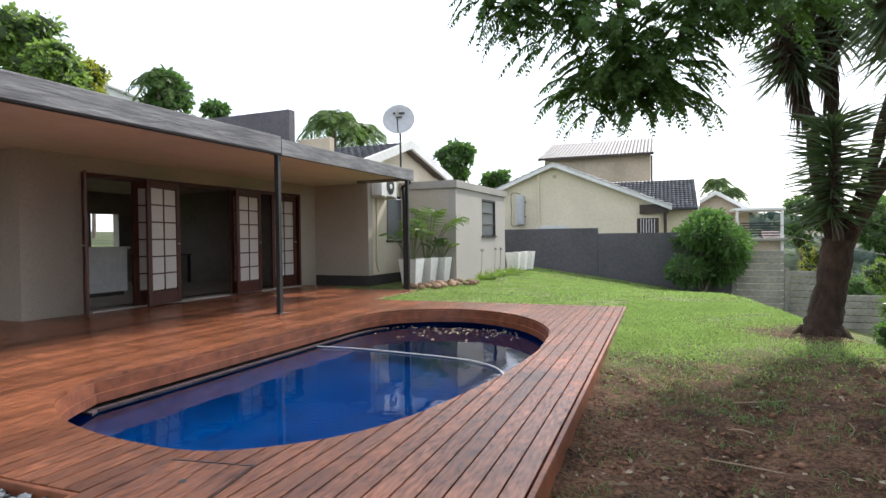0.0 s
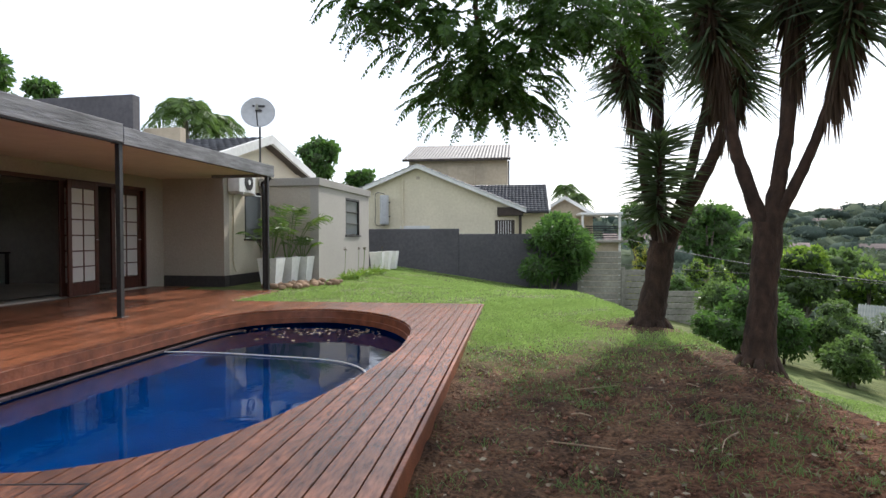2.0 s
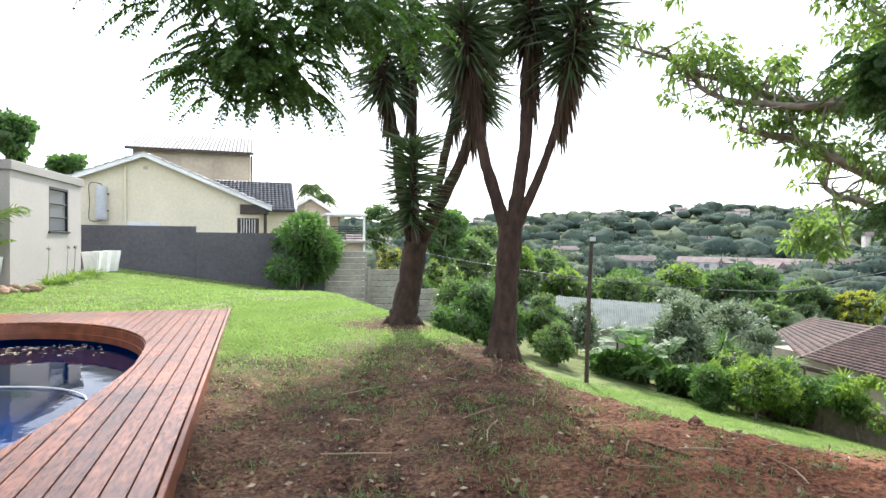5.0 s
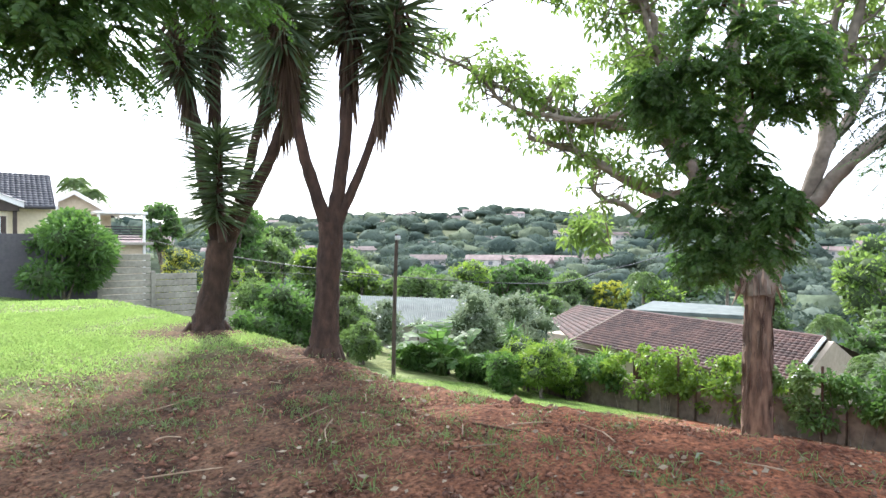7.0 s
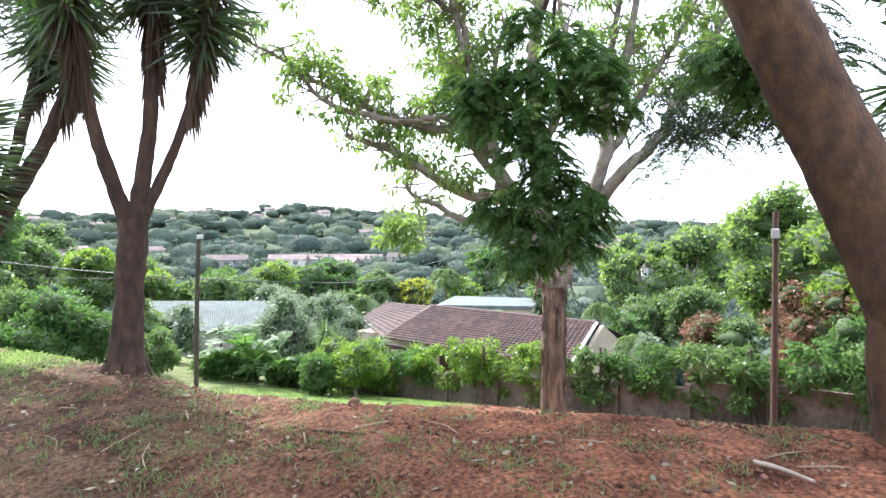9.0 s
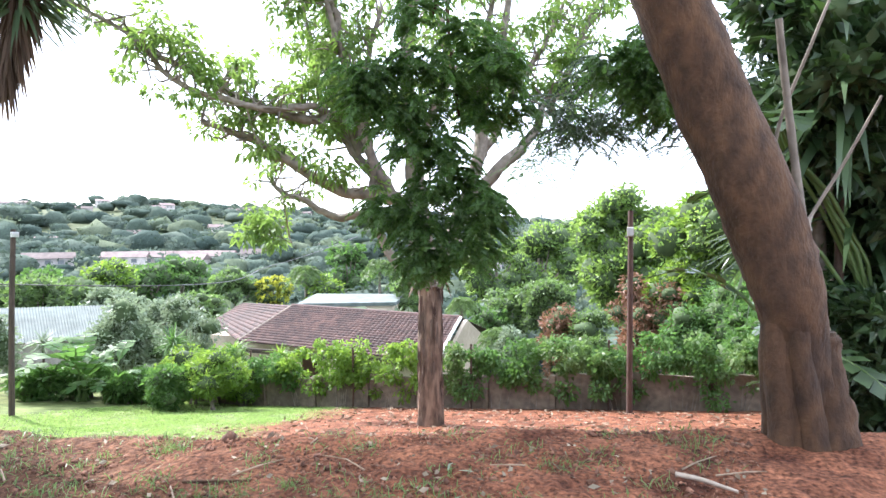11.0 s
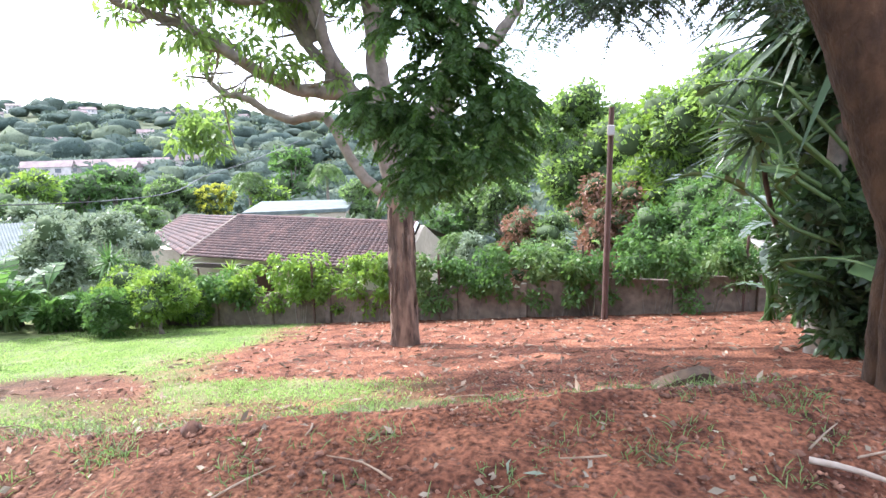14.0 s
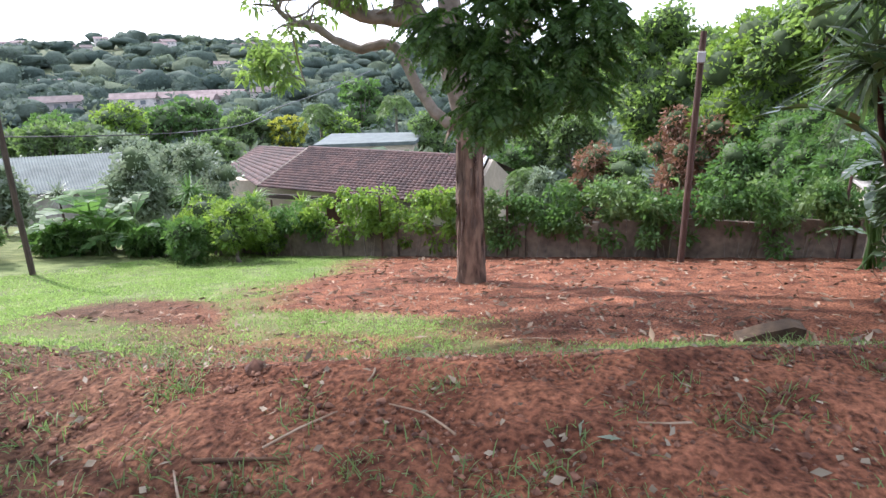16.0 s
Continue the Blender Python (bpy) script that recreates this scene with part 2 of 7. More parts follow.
M["glass"] = glass_mat("window_glass", (0.25, 0.27, 0.28), 0.03, 0.3)
M["pane"] = glass_mat("curtained_pane", (0.72, 0.68, 0.64), 0.25, 0.25)
M["water"] = glass_mat("pool_water", (0.30, 0.68, 1.0), 0.01, 1.0, 1.26)
wt = M["water"].node_tree
ripple = wt.nodes.new("ShaderNodeTexNoise")
ripple.inputs["Scale"].default_value, ripple.inputs["Detail"].default_value = 3.5, 3
wpos = wt.nodes.new("ShaderNodeNewGeometry")
wb = wt.nodes.new("ShaderNodeBump")
wb.inputs["Strength"].default_value, wb.inputs["Distance"].default_value = 0.06, 0.04
wt.links.new(wpos.outputs["Position"], ripple.inputs[0]), wt.links.new(ripple.outputs[0], wb.inputs["Height"])
wt.links.new(wb.outputs[0], wt.nodes["Principled BSDF"].inputs["Normal"])


def ground_material():
    m = bpy.data.materials.new("soil_and_turf")
    m.use_nodes = True
    n, l = m.node_tree.nodes, m.node_tree.links
    b = n["Principled BSDF"]
    b.inputs["Roughness"].default_value, b.inputs["Specular IOR Level"].default_value = 0.95, 0.15
    pos = n.new("ShaderNodeNewGeometry").outputs["Position"]

    def noise_ramp(scale, c):
        t = n.new("ShaderNodeTexNoise")
        t.inputs["Scale"].default_value, t.inputs["Detail"].default_value = scale, 8
        l.new(pos, t.inputs[0])
        r = n.new("ShaderNodeValToRGB")
        r.color_ramp.elements[0].position, r.color_ramp.elements[1].position = 0.3, 0.7
        r.color_ramp.elements[0].color, r.color_ramp.elements[1].color = rgb(c[0]), rgb(c[1])
        l.new(t.outputs[0], r.inputs[0])
        return t, r

    t1, soil = noise_ramp(3.6, ((0.085, 0.032, 0.018), (0.30, 0.126, 0.068)))
    t2, turf = noise_ramp(3.0, ((0.085, 0.115, 0.04), (0.21, 0.245, 0.095)))
    # crumbs: hollows of the relief are coloured darker, as crevice shade
    t3, crumb = noise_ramp(38, ((0.22, 0.21, 0.2), (1.5, 1.5, 1.5)))
    mul = n.new("ShaderNodeMix")
    mul.data_type, mul.blend_type = "RGBA", "MULTIPLY"
    mul.inputs[0].default_value = 1.0
    # browner soil by the deck, also darkened for canopy shade; red soil down the bank
    t5, shady_brown = noise_ramp(4.2, ((0.05, 0.027, 0.017), (0.17, 0.098, 0.058)))
    sep = n.new("ShaderNodeSeparateXYZ")
    l.new(pos, sep.inputs[0])
    side = n.new("ShaderNodeMath")
    side.operation = "SUBTRACT"
    l.new(sep.outputs["Y"], side.inputs[0]), l.new(sep.outputs["X"], side.inputs[1])
    wob = n.new("ShaderNodeMath")
    wob.operation = "MULTIPLY_ADD"
    wob.inputs[1].default_value = 3.0
    l.new(t1.outputs[0], wob.inputs[0]), l.new(side.outputs[0], wob.inputs[2])
    much = n.new("ShaderNodeMapRange")
    much.inputs[1].default_value, much.inputs[2].default_value = 1.2, 4.0
    l.new(wob.outputs[0], much.inputs[0])
    both = n.new("ShaderNodeMix")
    both.data_type = "RGBA"
    l.new(much.outputs[0], both.inputs[0]), l.new(soil.outputs[0], both.inputs[6]), l.new(shady_brown.outputs[0], both.inputs[7])
    l.new(both.outputs[2], mul.inputs[6]), l.new(crumb.outputs[0], mul.inputs[7])
    at = n.new("ShaderNodeAttribute")
    at.attribute_name = "turf"
    mix = n.new("ShaderNodeMix")
    mix.data_type = "RGBA"
    l.new(at.outputs["Fac"], mix.inputs[0]), l.new(mul.outputs[2], mix.inputs[6]), l.new(turf.outputs[0], mix.inputs[7])
    t4, wild_c = noise_ramp(0.4, ((0.045, 0.062, 0.03), (0.10, 0.115, 0.055)))
    wild = n.new("ShaderNodeAttribute")
    wild.attribute_name = "wild"
    mix2 = n.new("ShaderNodeMix")
    mix2.data_type = "RGBA"
    l.new(wild.outputs["Fac"], mix2.inputs[0]), l.new(mix.outputs[2], mix2.inputs[6]), l.new(wild_c.outputs[0], mix2.inputs[7])
    l.new(mix2.outputs[2], b.inputs["Base Color"])
    bu = n.new("ShaderNodeBump")
    bu.inputs["Strength"].default_value, bu.inputs["Distance"].default_value = 0.9, 0.04
    l.new(t3.outputs[0], bu.inputs["Height"]), l.new(bu.outputs[0], b.inputs["Normal"])
    return m


M["ground"] = ground_material()


# ---- mesh helpers ----
def link_mesh(name, me, material, parent=None, label="", m=None):
    ob = new(name, me)
    if material:
        me.materials.append(M[material] if isinstance(material, str) else material)
    if parent is not None:
        ob.parent = parent
    if m is not None:
        ob.matrix_basis = m
    if label:
        ob["label"] = label
    return ob


def part(name, bm, material, parent=None, label="", m=None, smooth=False):
    """Links a bmesh as one mesh object under a thing or a part."""
    me = bpy.data.meshes.new(name)
    if smooth:
        for f in bm.faces:
            f.smooth = True
    bm.to_mesh(me)
    bm.free()
    return link_mesh(name, me, material, parent, label, m)


def empty(name, m=None, label="", category="", group="", kind=""):
    ob = new(name)
    ob.empty_display_size = 0.1
    if m is not None:
        ob.matrix_basis = m
    return tagged(ob, label, category, group, kind)


def arrays(name, verts, faces, material, parent=None, label="", smooth=False):
    """One mesh from numpy arrays of vertices and of equal-sided faces."""
    verts, faces = np.asarray(verts, np.float32), np.asarray(faces, np.int32)
    me = bpy.data.meshes.new(name)
    me.vertices.add(len(verts))
    me.vertices.foreach_set("co", verts.ravel())
    k = faces.shape[1]
    me.loops.add(faces.size)
    me.loops.foreach_set("vertex_index", faces.ravel())
    me.polygons.add(len(faces))
    me.polygons.foreach_set("loop_start", np.arange(0, faces.size, k, dtype=np.int32))
    me.update(calc_edges=True)
    me.validate()
    if smooth:
        me.polygons.foreach_set("use_smooth", np.ones(len(faces), bool))
    return link_mesh(name, me, material, parent, label)


def box(bm, x0, y0, z0, x1, y1, z1, bevel=0.0):
    """A box between two corners, with its edges eased."""
    m = Matrix.Translation(((x0 + x1) / 2, (y0 + y1) / 2, (z0 + z1) / 2)) @ Matrix.Diagonal((abs(x1 - x0), abs(y1 - y0), abs(z1 - z0), 1))
    made = bmesh.ops.create_cube(bm, size=1, matrix=m)
    if bevel:
        edges = list({e for v in made["verts"] for e in v.link_edges})
        bmesh.ops.bevel(bm, geom=edges, offset=bevel, segments=1, affect="EDGES")
    return bm


def boxed(*corners, bevel=0.0):
    return box(bmesh.new(), *corners, bevel=bevel)


def prism(points, h0, h1, axis="z"):
    """A flat outline pushed from h0 to h1 along an axis."""
    bm = bmesh.new()
    def at3(a, b, h):
        return {"z": (a, b, h), "y": (a, h, b), "x": (h, a, b)}[axis]
    lo = [bm.verts.new(at3(a, b, h0)) for a, b in points]
    hi = [bm.verts.new(at3(a, b, h1)) for a, b in points]
    bm.faces.new(lo), bm.faces.new(hi)
    for i in range(len(lo)):
        j = (i + 1) % len(lo)
        bm.faces.new((lo[i], lo[j], hi[j], hi[i]))
    bmesh.ops.recalc_face_normals(bm, faces=bm.faces)
    return bm


def spline(points, n):
    """n points along a smooth line through the given ones."""
    p = np.array(points, float)
    p = np.vstack([2 * p[0] - p[1], p, 2 * p[-1] - p[-2]])
    out = []
    for u in np.linspace(0, len(p) - 3 - 1e-6, n):
        i, t = int(u), u - int(u)
        a, b, c, d = p[i:i + 4]
        out.append(0.5 * (2 * b + (c - a) * t + (2 * a - 5 * b + 4 * c - d) * t * t + (3 * b - a - 3 * c + d) * t ** 3))
    return np.array(out)


def tube_arrays(points, radii, seg=10, n=16, rough=0.0):
    """A tapering limb along a smooth line: vertices and faces."""
    line = spline(points, n) if n else np.array(points, float)
    k = len(line)
    rad = np.interp(np.linspace(0, 1, k), np.linspace(0, 1, len(radii)), radii)
    way = np.gradient(line, axis=0)
    way /= np.linalg.norm(way, axis=1)[:, None] + 1e-9
    ref = np.array([0.31, 0.95, 0.05]) if abs(way[0, 1]) < 0.9 else np.array([1.0, 0.1, 0.05])
    a = np.cross(way, ref)
    a /= np.linalg.norm(a, axis=1)[:, None]
    b = np.cross(way, a)
    ang = np.linspace(0, 2 * np.pi, seg, endpoint=False)
    r = rad[:, None] * (1 + rough * rng.normal(0, 1, (k, seg)))
    v = line[:, None] + r[..., None] * (np.cos(ang)[None, :, None] * a[:, None] + np.sin(ang)[None, :, None] * b[:, None])
    v = v.reshape(-1, 3)
    i, j = np.meshgrid(np.arange(k - 1), np.arange(seg), indexing="ij")
    i, j = i.ravel(), j.ravel()
    f = np.stack([i * seg + j, i * seg + (j + 1) % seg, (i + 1) * seg + (j + 1) % seg, (i + 1) * seg + j], 1)
    return v, f


def joined(pieces):
    vs, fs, n = [], [], 0
    for v, f in pieces:
        vs.append(v), fs.append(f + n)
        n += len(v)
    return np.vstack(vs), np.vstack(fs)


def tube(name, points, radii, material, parent=None, seg=10, n=16, rough=0.0, label=""):
    v, f = tube_arrays(points, radii, seg, n, rough)
    return arrays(name, v, f, material, parent, label, smooth=True)


def unit(v):
    v = np.asarray(v, float)
    return v / (np.linalg.norm(v, axis=-1, keepdims=True) + 1e-9)


def leaf_arrays(pos, way, size, width, droop=0.0, fold=0.25):
    """Leaves as pairs of folded halves: base, two sides, tip. way: where each one points."""
    n = len(pos)
    way = unit(way)
    size, width = np.broadcast_to(size, n)[:, None], np.broadcast_to(width, n)[:, None]
    side = unit(np.cross(way, rng.normal(0, 1, (n, 3))))
    up = np.cross(side, way)
    mid = pos + way * size * 0.45
    tip = pos + way * size - np.array([0, 0, 1.0]) * droop * size
    v = np.stack([pos, mid + side * width / 2 + up * width * fold, tip, mid - side * width / 2 + up * width * fold], 1).reshape(-1, 3)
    k = np.arange(n) * 4
    f = np.vstack([np.stack([k, k + 1, k + 2], 1), np.stack([k, k + 2, k + 3], 1)])
    return v, f


def in_ball(n, hollow=0.5):
    p = unit(rng.normal(0, 1, (n, 3)))
    return p * (hollow + (1 - hollow) * rng.random((n, 1)) ** 0.6)


def clump_leaves(centres, radii, n_each, size, width, droop=0.2, flat=0.75, hollow=0.45, upward=0.3):
    """Leaves round many clump centres, pointing outward."""
    pos, way = [], []
    for c, r in zip(centres, radii):
        b = in_ball(n_each, hollow)
        pos.append(np.asarray(c) + b * r * np.array([1, 1, flat]))
        way.append(unit(b) + rng.normal(0, 0.6, (n_each, 3)) + np.array([0, 0, upward]))
    pos, way = np.vstack(pos), np.vstack(way)
    s = size * rng.uniform(0.65, 1.25, len(pos))
    return leaf_arrays(pos, way, s, s * width, droop)


def blob_arrays(c, r, rough=0.25, flat=0.8):
    """A lumpy solid core that fills the inside of a crown."""
    bm = bmesh.new()
    bmesh.ops.create_icosphere(bm, subdivisions=2, radius=1)
    v = np.array([w.co[:] for w in bm.verts])
    f = np.array([[w.index for w in face.verts] for face in bm.faces])
    bm.free()
    v = v * (1 + rough * rng.normal(0, 0.6, (len(v), 1)))
    return np.asarray(c) + v * r * np.array([1, 1, flat]), f


# ---- lie of the land ----
def smooth(a, b, x):
    t = np.clip((np.asarray(x, float) - a) / (b - a), 0, 1)
    return t * t * (3 - 2 * t)


def garden(x, y):
    """Height of the garden: a level top, a bank, and a lower terrace that falls to the boundary."""
    x, y = np.asarray(x, float), np.asarray(y, float)
    upper = -0.13 + 0.10 * smooth(3, 8, y) - 0.15 * smooth(11, 21, y) * np.clip(x + 4.5, 0, 9)
    upper = upper + 0.08 * smooth(0.2, 2.2, x) * (1 - smooth(5, 8, y))
    lower = -2.41 - 0.09 * np.minimum(y, 11) - 0.215 * (x - 12.3)
    crest = np.interp(y, (-2, 0, 1.4, 2.7, 4, 5.3, 7.5, 12, 21), (4.3, 3.7, 3.2, 2.65, 2.1, 2.05, 1.9, 1.3, 0.0))
    s = 1 - (1 - np.clip((x - crest) / 2.4, 0, 1)) ** 2
    return (1 - s) * upper + s * np.minimum(lower, upper)


def land(x, y):
    """Height of the ground anywhere: the garden, the valley to the east and the hill beyond it."""
    x, y = np.asarray(x, float), np.asarray(y, float)
    r, b = np.hypot(x, y), np.degrees(np.arctan2(x, y))
    near = garden(np.clip(x, -30, 13), np.clip(y, -12, 24))
    top = np.interp(b, (-180, -40, 0, 20, 33, 44, 55, 72, 82, 110, 150, 180), (0.3, 0.3, 0.3, 1.1, 1.95, 2.5, 1.7, 1.0, 0.7, 0.8, 0.4, 0.3))
    ridge = np.tan(np.radians(top)) * 700
    far = np.interp(r, (0, 14, 30, 60, 130, 260, 450, 700, 1000, 2600), (-2.5, -3, -6.5, -9.5, -15, -12, 0, 1, 0.6, 0.4)) + smooth(300, 700, r) * ridge
    back = np.interp(r, (0, 60, 300, 2600), (0, 1.5, 6, 10))
    east = smooth(-8, 25, b) * (1 - smooth(150, 178, b))
    away = east * far + (1 - east) * back
    # outside the garden's own ground the land takes over
    out = np.maximum(np.maximum(smooth(12.6, 17, x), smooth(22.0, 30, y)), smooth(6, 14, -y))
    out = np.maximum(out, smooth(14, 30, -x))
    return (1 - out) * near + out * away


def turf(x, y):
    """How grassy the ground is, 0 bare soil to 1 lawn."""
    x, y = np.asarray(x, float), np.asarray(y, float)
    wob = 0.5 * np.sin(1.7 * x + 0.6 * y) + 0.35 * np.sin(3.1 * y - 1.9 * x + 1) + 0.25 * np.sin(5.3 * x + 4.1 * y)
    upper = smooth(4.6, 7.0, y + 0.5 * wob + 0.1 * x)
    for tx, ty in ((1.7, 7.4), (2.05, 5.3)):      # bare earth round the yuccas
        upper = upper * smooth(0.3, 1.3, np.hypot(x - tx, y - ty) + 0.2 * wob)
    lower = smooth(5.9, 7.3, y + 0.5 * wob - 0.2 * (x - 5.7))
    lower = np.maximum(lower, 0.8 * (1 - smooth(0.3, 0.8, np.abs(x - 5.35 + 0.15 * wob))) * smooth(2.6, 4.2, y))
    u, w = (x - 4.9) * 0.63 + (y - 7.1) * 0.77, (x - 4.9) * 0.77 - (y - 7.1) * 0.63
    lower = lower * smooth(0.8, 1.1, np.hypot(u / 1.85, w / 1.2) + 0.1 * wob)
    strip = 0.75 * (1 - smooth(0.15, 0.5, np.abs(x - 5.05 + 0.07 * y - 0.12 * wob))) * smooth(-0.8, 0.2, y) * (0.4 + 0.6 * smooth(-0.4, 0.4, wob))
    s = smooth(3.6, 4.8, x)
    return np.clip((1 - s) * upper + s * np.maximum(lower, strip), 0, 1)


# ---- ground ----
def build_ground():
    ang = np.radians(np.concatenate([np.linspace(-180, -40, 50, endpoint=False), np.linspace(-40, 150, 300, endpoint=False), np.linspace(150, 180, 12, endpoint=False)]))
    rad = np.concatenate([np.linspace(0.25, 7, 150), np.linspace(7.08, 16, 80), np.geomspace(16.5, 4500, 90)])
    a, r = np.meshgrid(ang, rad, indexing="ij")
    x, y = r * np.sin(a), r * np.cos(a)
    z = land(x, y)
    lump = 0.014 * (np.sin(7 * x + 3 * y) * np.sin(5 * y - 2 * x) + 0.6 * np.sin(17 * x) * np.sin(15 * y + x)) * (r < 14)
    lump = lump + 0.006 * (np.sin(31 * x + 9 * y) * np.sin(27 * y - 13 * x) + np.sin(19 * x - 23 * y) * np.sin(37 * y + 5 * x)) * (r < 10)
    bare = 1 - turf(x, y)
    z = z + lump * (0.4 + 0.6 * bare)
    # a pit under the deck holds the pool
    pit = (x < -0.62) & (x > -9) & (y < 9.2) & (y > -3)
    z = np.where(pit, -2.0, z)
    v = np.stack([x, y, z], -1).reshape(-1, 3)
    v = np.vstack([v, [[0, 0, float(land(0, 0))]]])
    n, k = len(ang), len(rad)
    i, j = np.meshgrid(np.arange(n), np.arange(k - 1), indexing="ij")
    i, j = i.ravel(), j.ravel()
    i2 = (i + 1) % n
    f = np.stack([i * k + j, i * k + j + 1, i2 * k + j + 1, i2 * k + j], 1)
    ob = arrays("ground", v, f, "ground", smooth=True)
    t = turf(v[:, 0], v[:, 1])
    far = np.hypot(v[:, 0], v[:, 1]) > 16
    t = np.where(far, 0.85, t)
    att = ob.data.attributes.new("turf", "FLOAT", "POINT")
    att.data.foreach_set("value", t.astype(np.float32))
    att = ob.data.attributes.new("wild", "FLOAT", "POINT")
    yard = np.maximum(smooth(12.6, 13.6, v[:, 0]), smooth(22.2, 24, v[:, 1]))
    att.data.foreach_set("value", yard.astype(np.float32))
    cap = bmesh.new()
    vs = [cap.verts.new((0.27 * math.sin(q), 0.27 * math.cos(q), float(land(0, 0)))) for q in np.linspace(0, 2 * math.pi, 24, endpoint=False)]
    cap.faces.new(vs[::-1])
    part("ground_centre", cap, "ground", ob)
    return tagged(ob, "sloping garden of red soil and patchy lawn", "ground", kind="structure")


build_ground()

# ---- pool and deck ----
DECK_X1, DECK_Y1 = -0.53, 9.38
RIM = spline([(-4.25, 3.35), (-3.98, 2.86), (-3.45, 2.52), (-2.75, 2.36), (-2.1, 2.42), (-1.52, 3.05), (-1.2, 4.4), (-1.12, 5.7), (-1.27, 6.95), (-1.85, 7.95), (-2.75, 8.45),
              (-3.6, 8.2), (-4.0, 7.55), (-4.1, 6.6), (-4.16, 5.5), (-4.21, 4.3), (-4.25, 3.35)], 160)[:-1]


def rim_span(x):
    """The near and far edge of the pool's opening at x, or None."""
    ys = []
    for i in range(len(RIM)):
        (xa, ya), (xb, yb) = RIM[i], RIM[(i + 1) % len(RIM)]
        if (xa <= x) != (xb <= x):
            ys.append(ya + (yb - ya) * (x - xa) / (xb - xa))
    return (min(ys), max(ys)) if len(ys) > 1 else None


def board_mesh(xs, near, far, name):
    """One deck board whose two ends may follow a curve."""
    bm = bmesh.new()
    top, bot = [], []
    for x, a, b in zip(xs, near, far):
        top.append((bm.verts.new((x, a, 0)), bm.verts.new((x, b, 0))))
        bot.append((bm.verts.new((x, a, -0.028)), bm.verts.new((x, b, -0.028))))
    for i in range(len(xs) - 1):
        bm.faces.new((top[i][0], top[i + 1][0], top[i + 1][1], top[i][1]))
        bm.faces.new((bot[i][0], bot[i][1], bot[i + 1][1], bot[i + 1][0]))
        bm.faces.new((top[i][0], bot[i][0], bot[i + 1][0], top[i + 1][0]))
        bm.faces.new((top[i][1], top[i + 1][1], bot[i + 1][1], bot[i][1]))
    bm.faces.new((top[0][0], top[0][1], bot[0][1], bot[0][0]))
    bm.faces.new((top[-1][0], bot[-1][0], bot[-1][1], top[-1][1]))
    return bm


def deck_ends(x):
    """Where the deck begins and ends at x: a gravel bed cuts its near side, and steps its far side."""
    y0 = -2.5 if x > -2.35 else 1.80
    y1 = DECK_Y1 if x > -4.85 else 11.35 if x > -7.1 else 12.0
    return y0, y1


deck = empty("deck", None, "red-brown timber deck of long boards round a pool", "deck", kind="structure")
PITCH = 0.108
x = DECK_X1 - PITCH
while x > -8.95:
    xs = np.linspace(x, x + PITCH - 0.010, 5)
    y0, y1 = deck_ends(x + 0.05)
    spans = [rim_span(q) for q in xs]
    if not any(spans):
        cuts = [y0] + ([rng.uniform(y0 + 2, y1 - 2)] if y1 - y0 > 6 else []) + [y1]
        for a, b in zip(cuts[:-1], cuts[1:]):
            part("board", board_mesh(xs[[0, 4]], [a] * 2, [b - 0.004] * 2, "board"), "deck", deck)
    else:
        mid = np.mean([sum(s) / 2 for s in spans if s])
        lo = [s[0] if s else mid for s in spans]
        hi = [s[1] if s else mid for s in spans]
        part("board", board_mesh(xs, [y0] * 5, lo, "board"), "deck", deck)
        part("board", board_mesh(xs, hi, [y1] * 5, "board"), "deck", deck)
    x -= PITCH

# edge boards of the deck
part("edge_board", boxed(DECK_X1, -2.5, -0.24, DECK_X1 + 0.03, DECK_Y1, -0.004, bevel=0.004), "deck_edge", deck)
part("edge_board", boxed(-4.85, DECK_Y1, -0.2, DECK_X1, DECK_Y1 + 0.03, -0.004, bevel=0.004), "deck_edge", deck)
part("edge_board", boxed(-7.1, 11.36, -0.2, -4.82, 11.39, -0.004, bevel=0.004), "deck_edge", deck)
part("edge_board", boxed(-4.88, DECK_Y1 + 0.03, -0.2, -4.85, 11.36, -0.004, bevel=0.004), "deck_edge", deck)
part("edge_board", boxed(-8.9, 1.77, -0.2, -2.37, 1.797, -0.004, bevel=0.004), "deck_edge", deck)
part("edge_board", boxed(-2.40, -2.5, -0.2, -2.372, 1.77, -0.004, bevel=0.004), "deck_edge", deck)


def rim_band(name, out0, out1, z0, z1, material, parent, keep=None):
    """A ring that follows the pool's edge between two offsets and two heights."""
    c = RIM.mean(0)
    k = len(RIM)
    t = np.roll(RIM, -1, 0) - np.roll(RIM, 1, 0)
    nrm = unit(np.stack([t[:, 1], -t[:, 0]], 1))
    nrm *= np.sign(((RIM - c) * nrm).sum(1))[:, None]
    bm = bmesh.new()
    rows = []
    for o, z in ((out0, z1), (out1, z1), (out1, z0), (out0, z0)):
        rows.append([bm.verts.new((*(RIM[i] + nrm[i] * o), z)) for i in range(k)])
    for a in range(4):
        for i in range(k):
            if keep is None or keep(RIM[i]):
                j = (i + 1) % k
                bm.faces.new((rows[a][i], rows[a][j], rows[(a + 1) % 4][j], rows[(a + 1) % 4][i]))
    bmesh.ops.recalc_face_normals(bm, faces=bm.faces)
    return part(name, bm, material, parent)


pool = empty("swimming_pool", None, "blue plastered swimming pool sunk in the deck", "pool", kind="structure")
rim_band("fascia_board", -0.012, 0.012, -0.13, -0.03, "deck_edge", deck)
rim_band("lower_fascia_board", -0.03, 0.0, -0.20, -0.125, "deck_edge", deck)


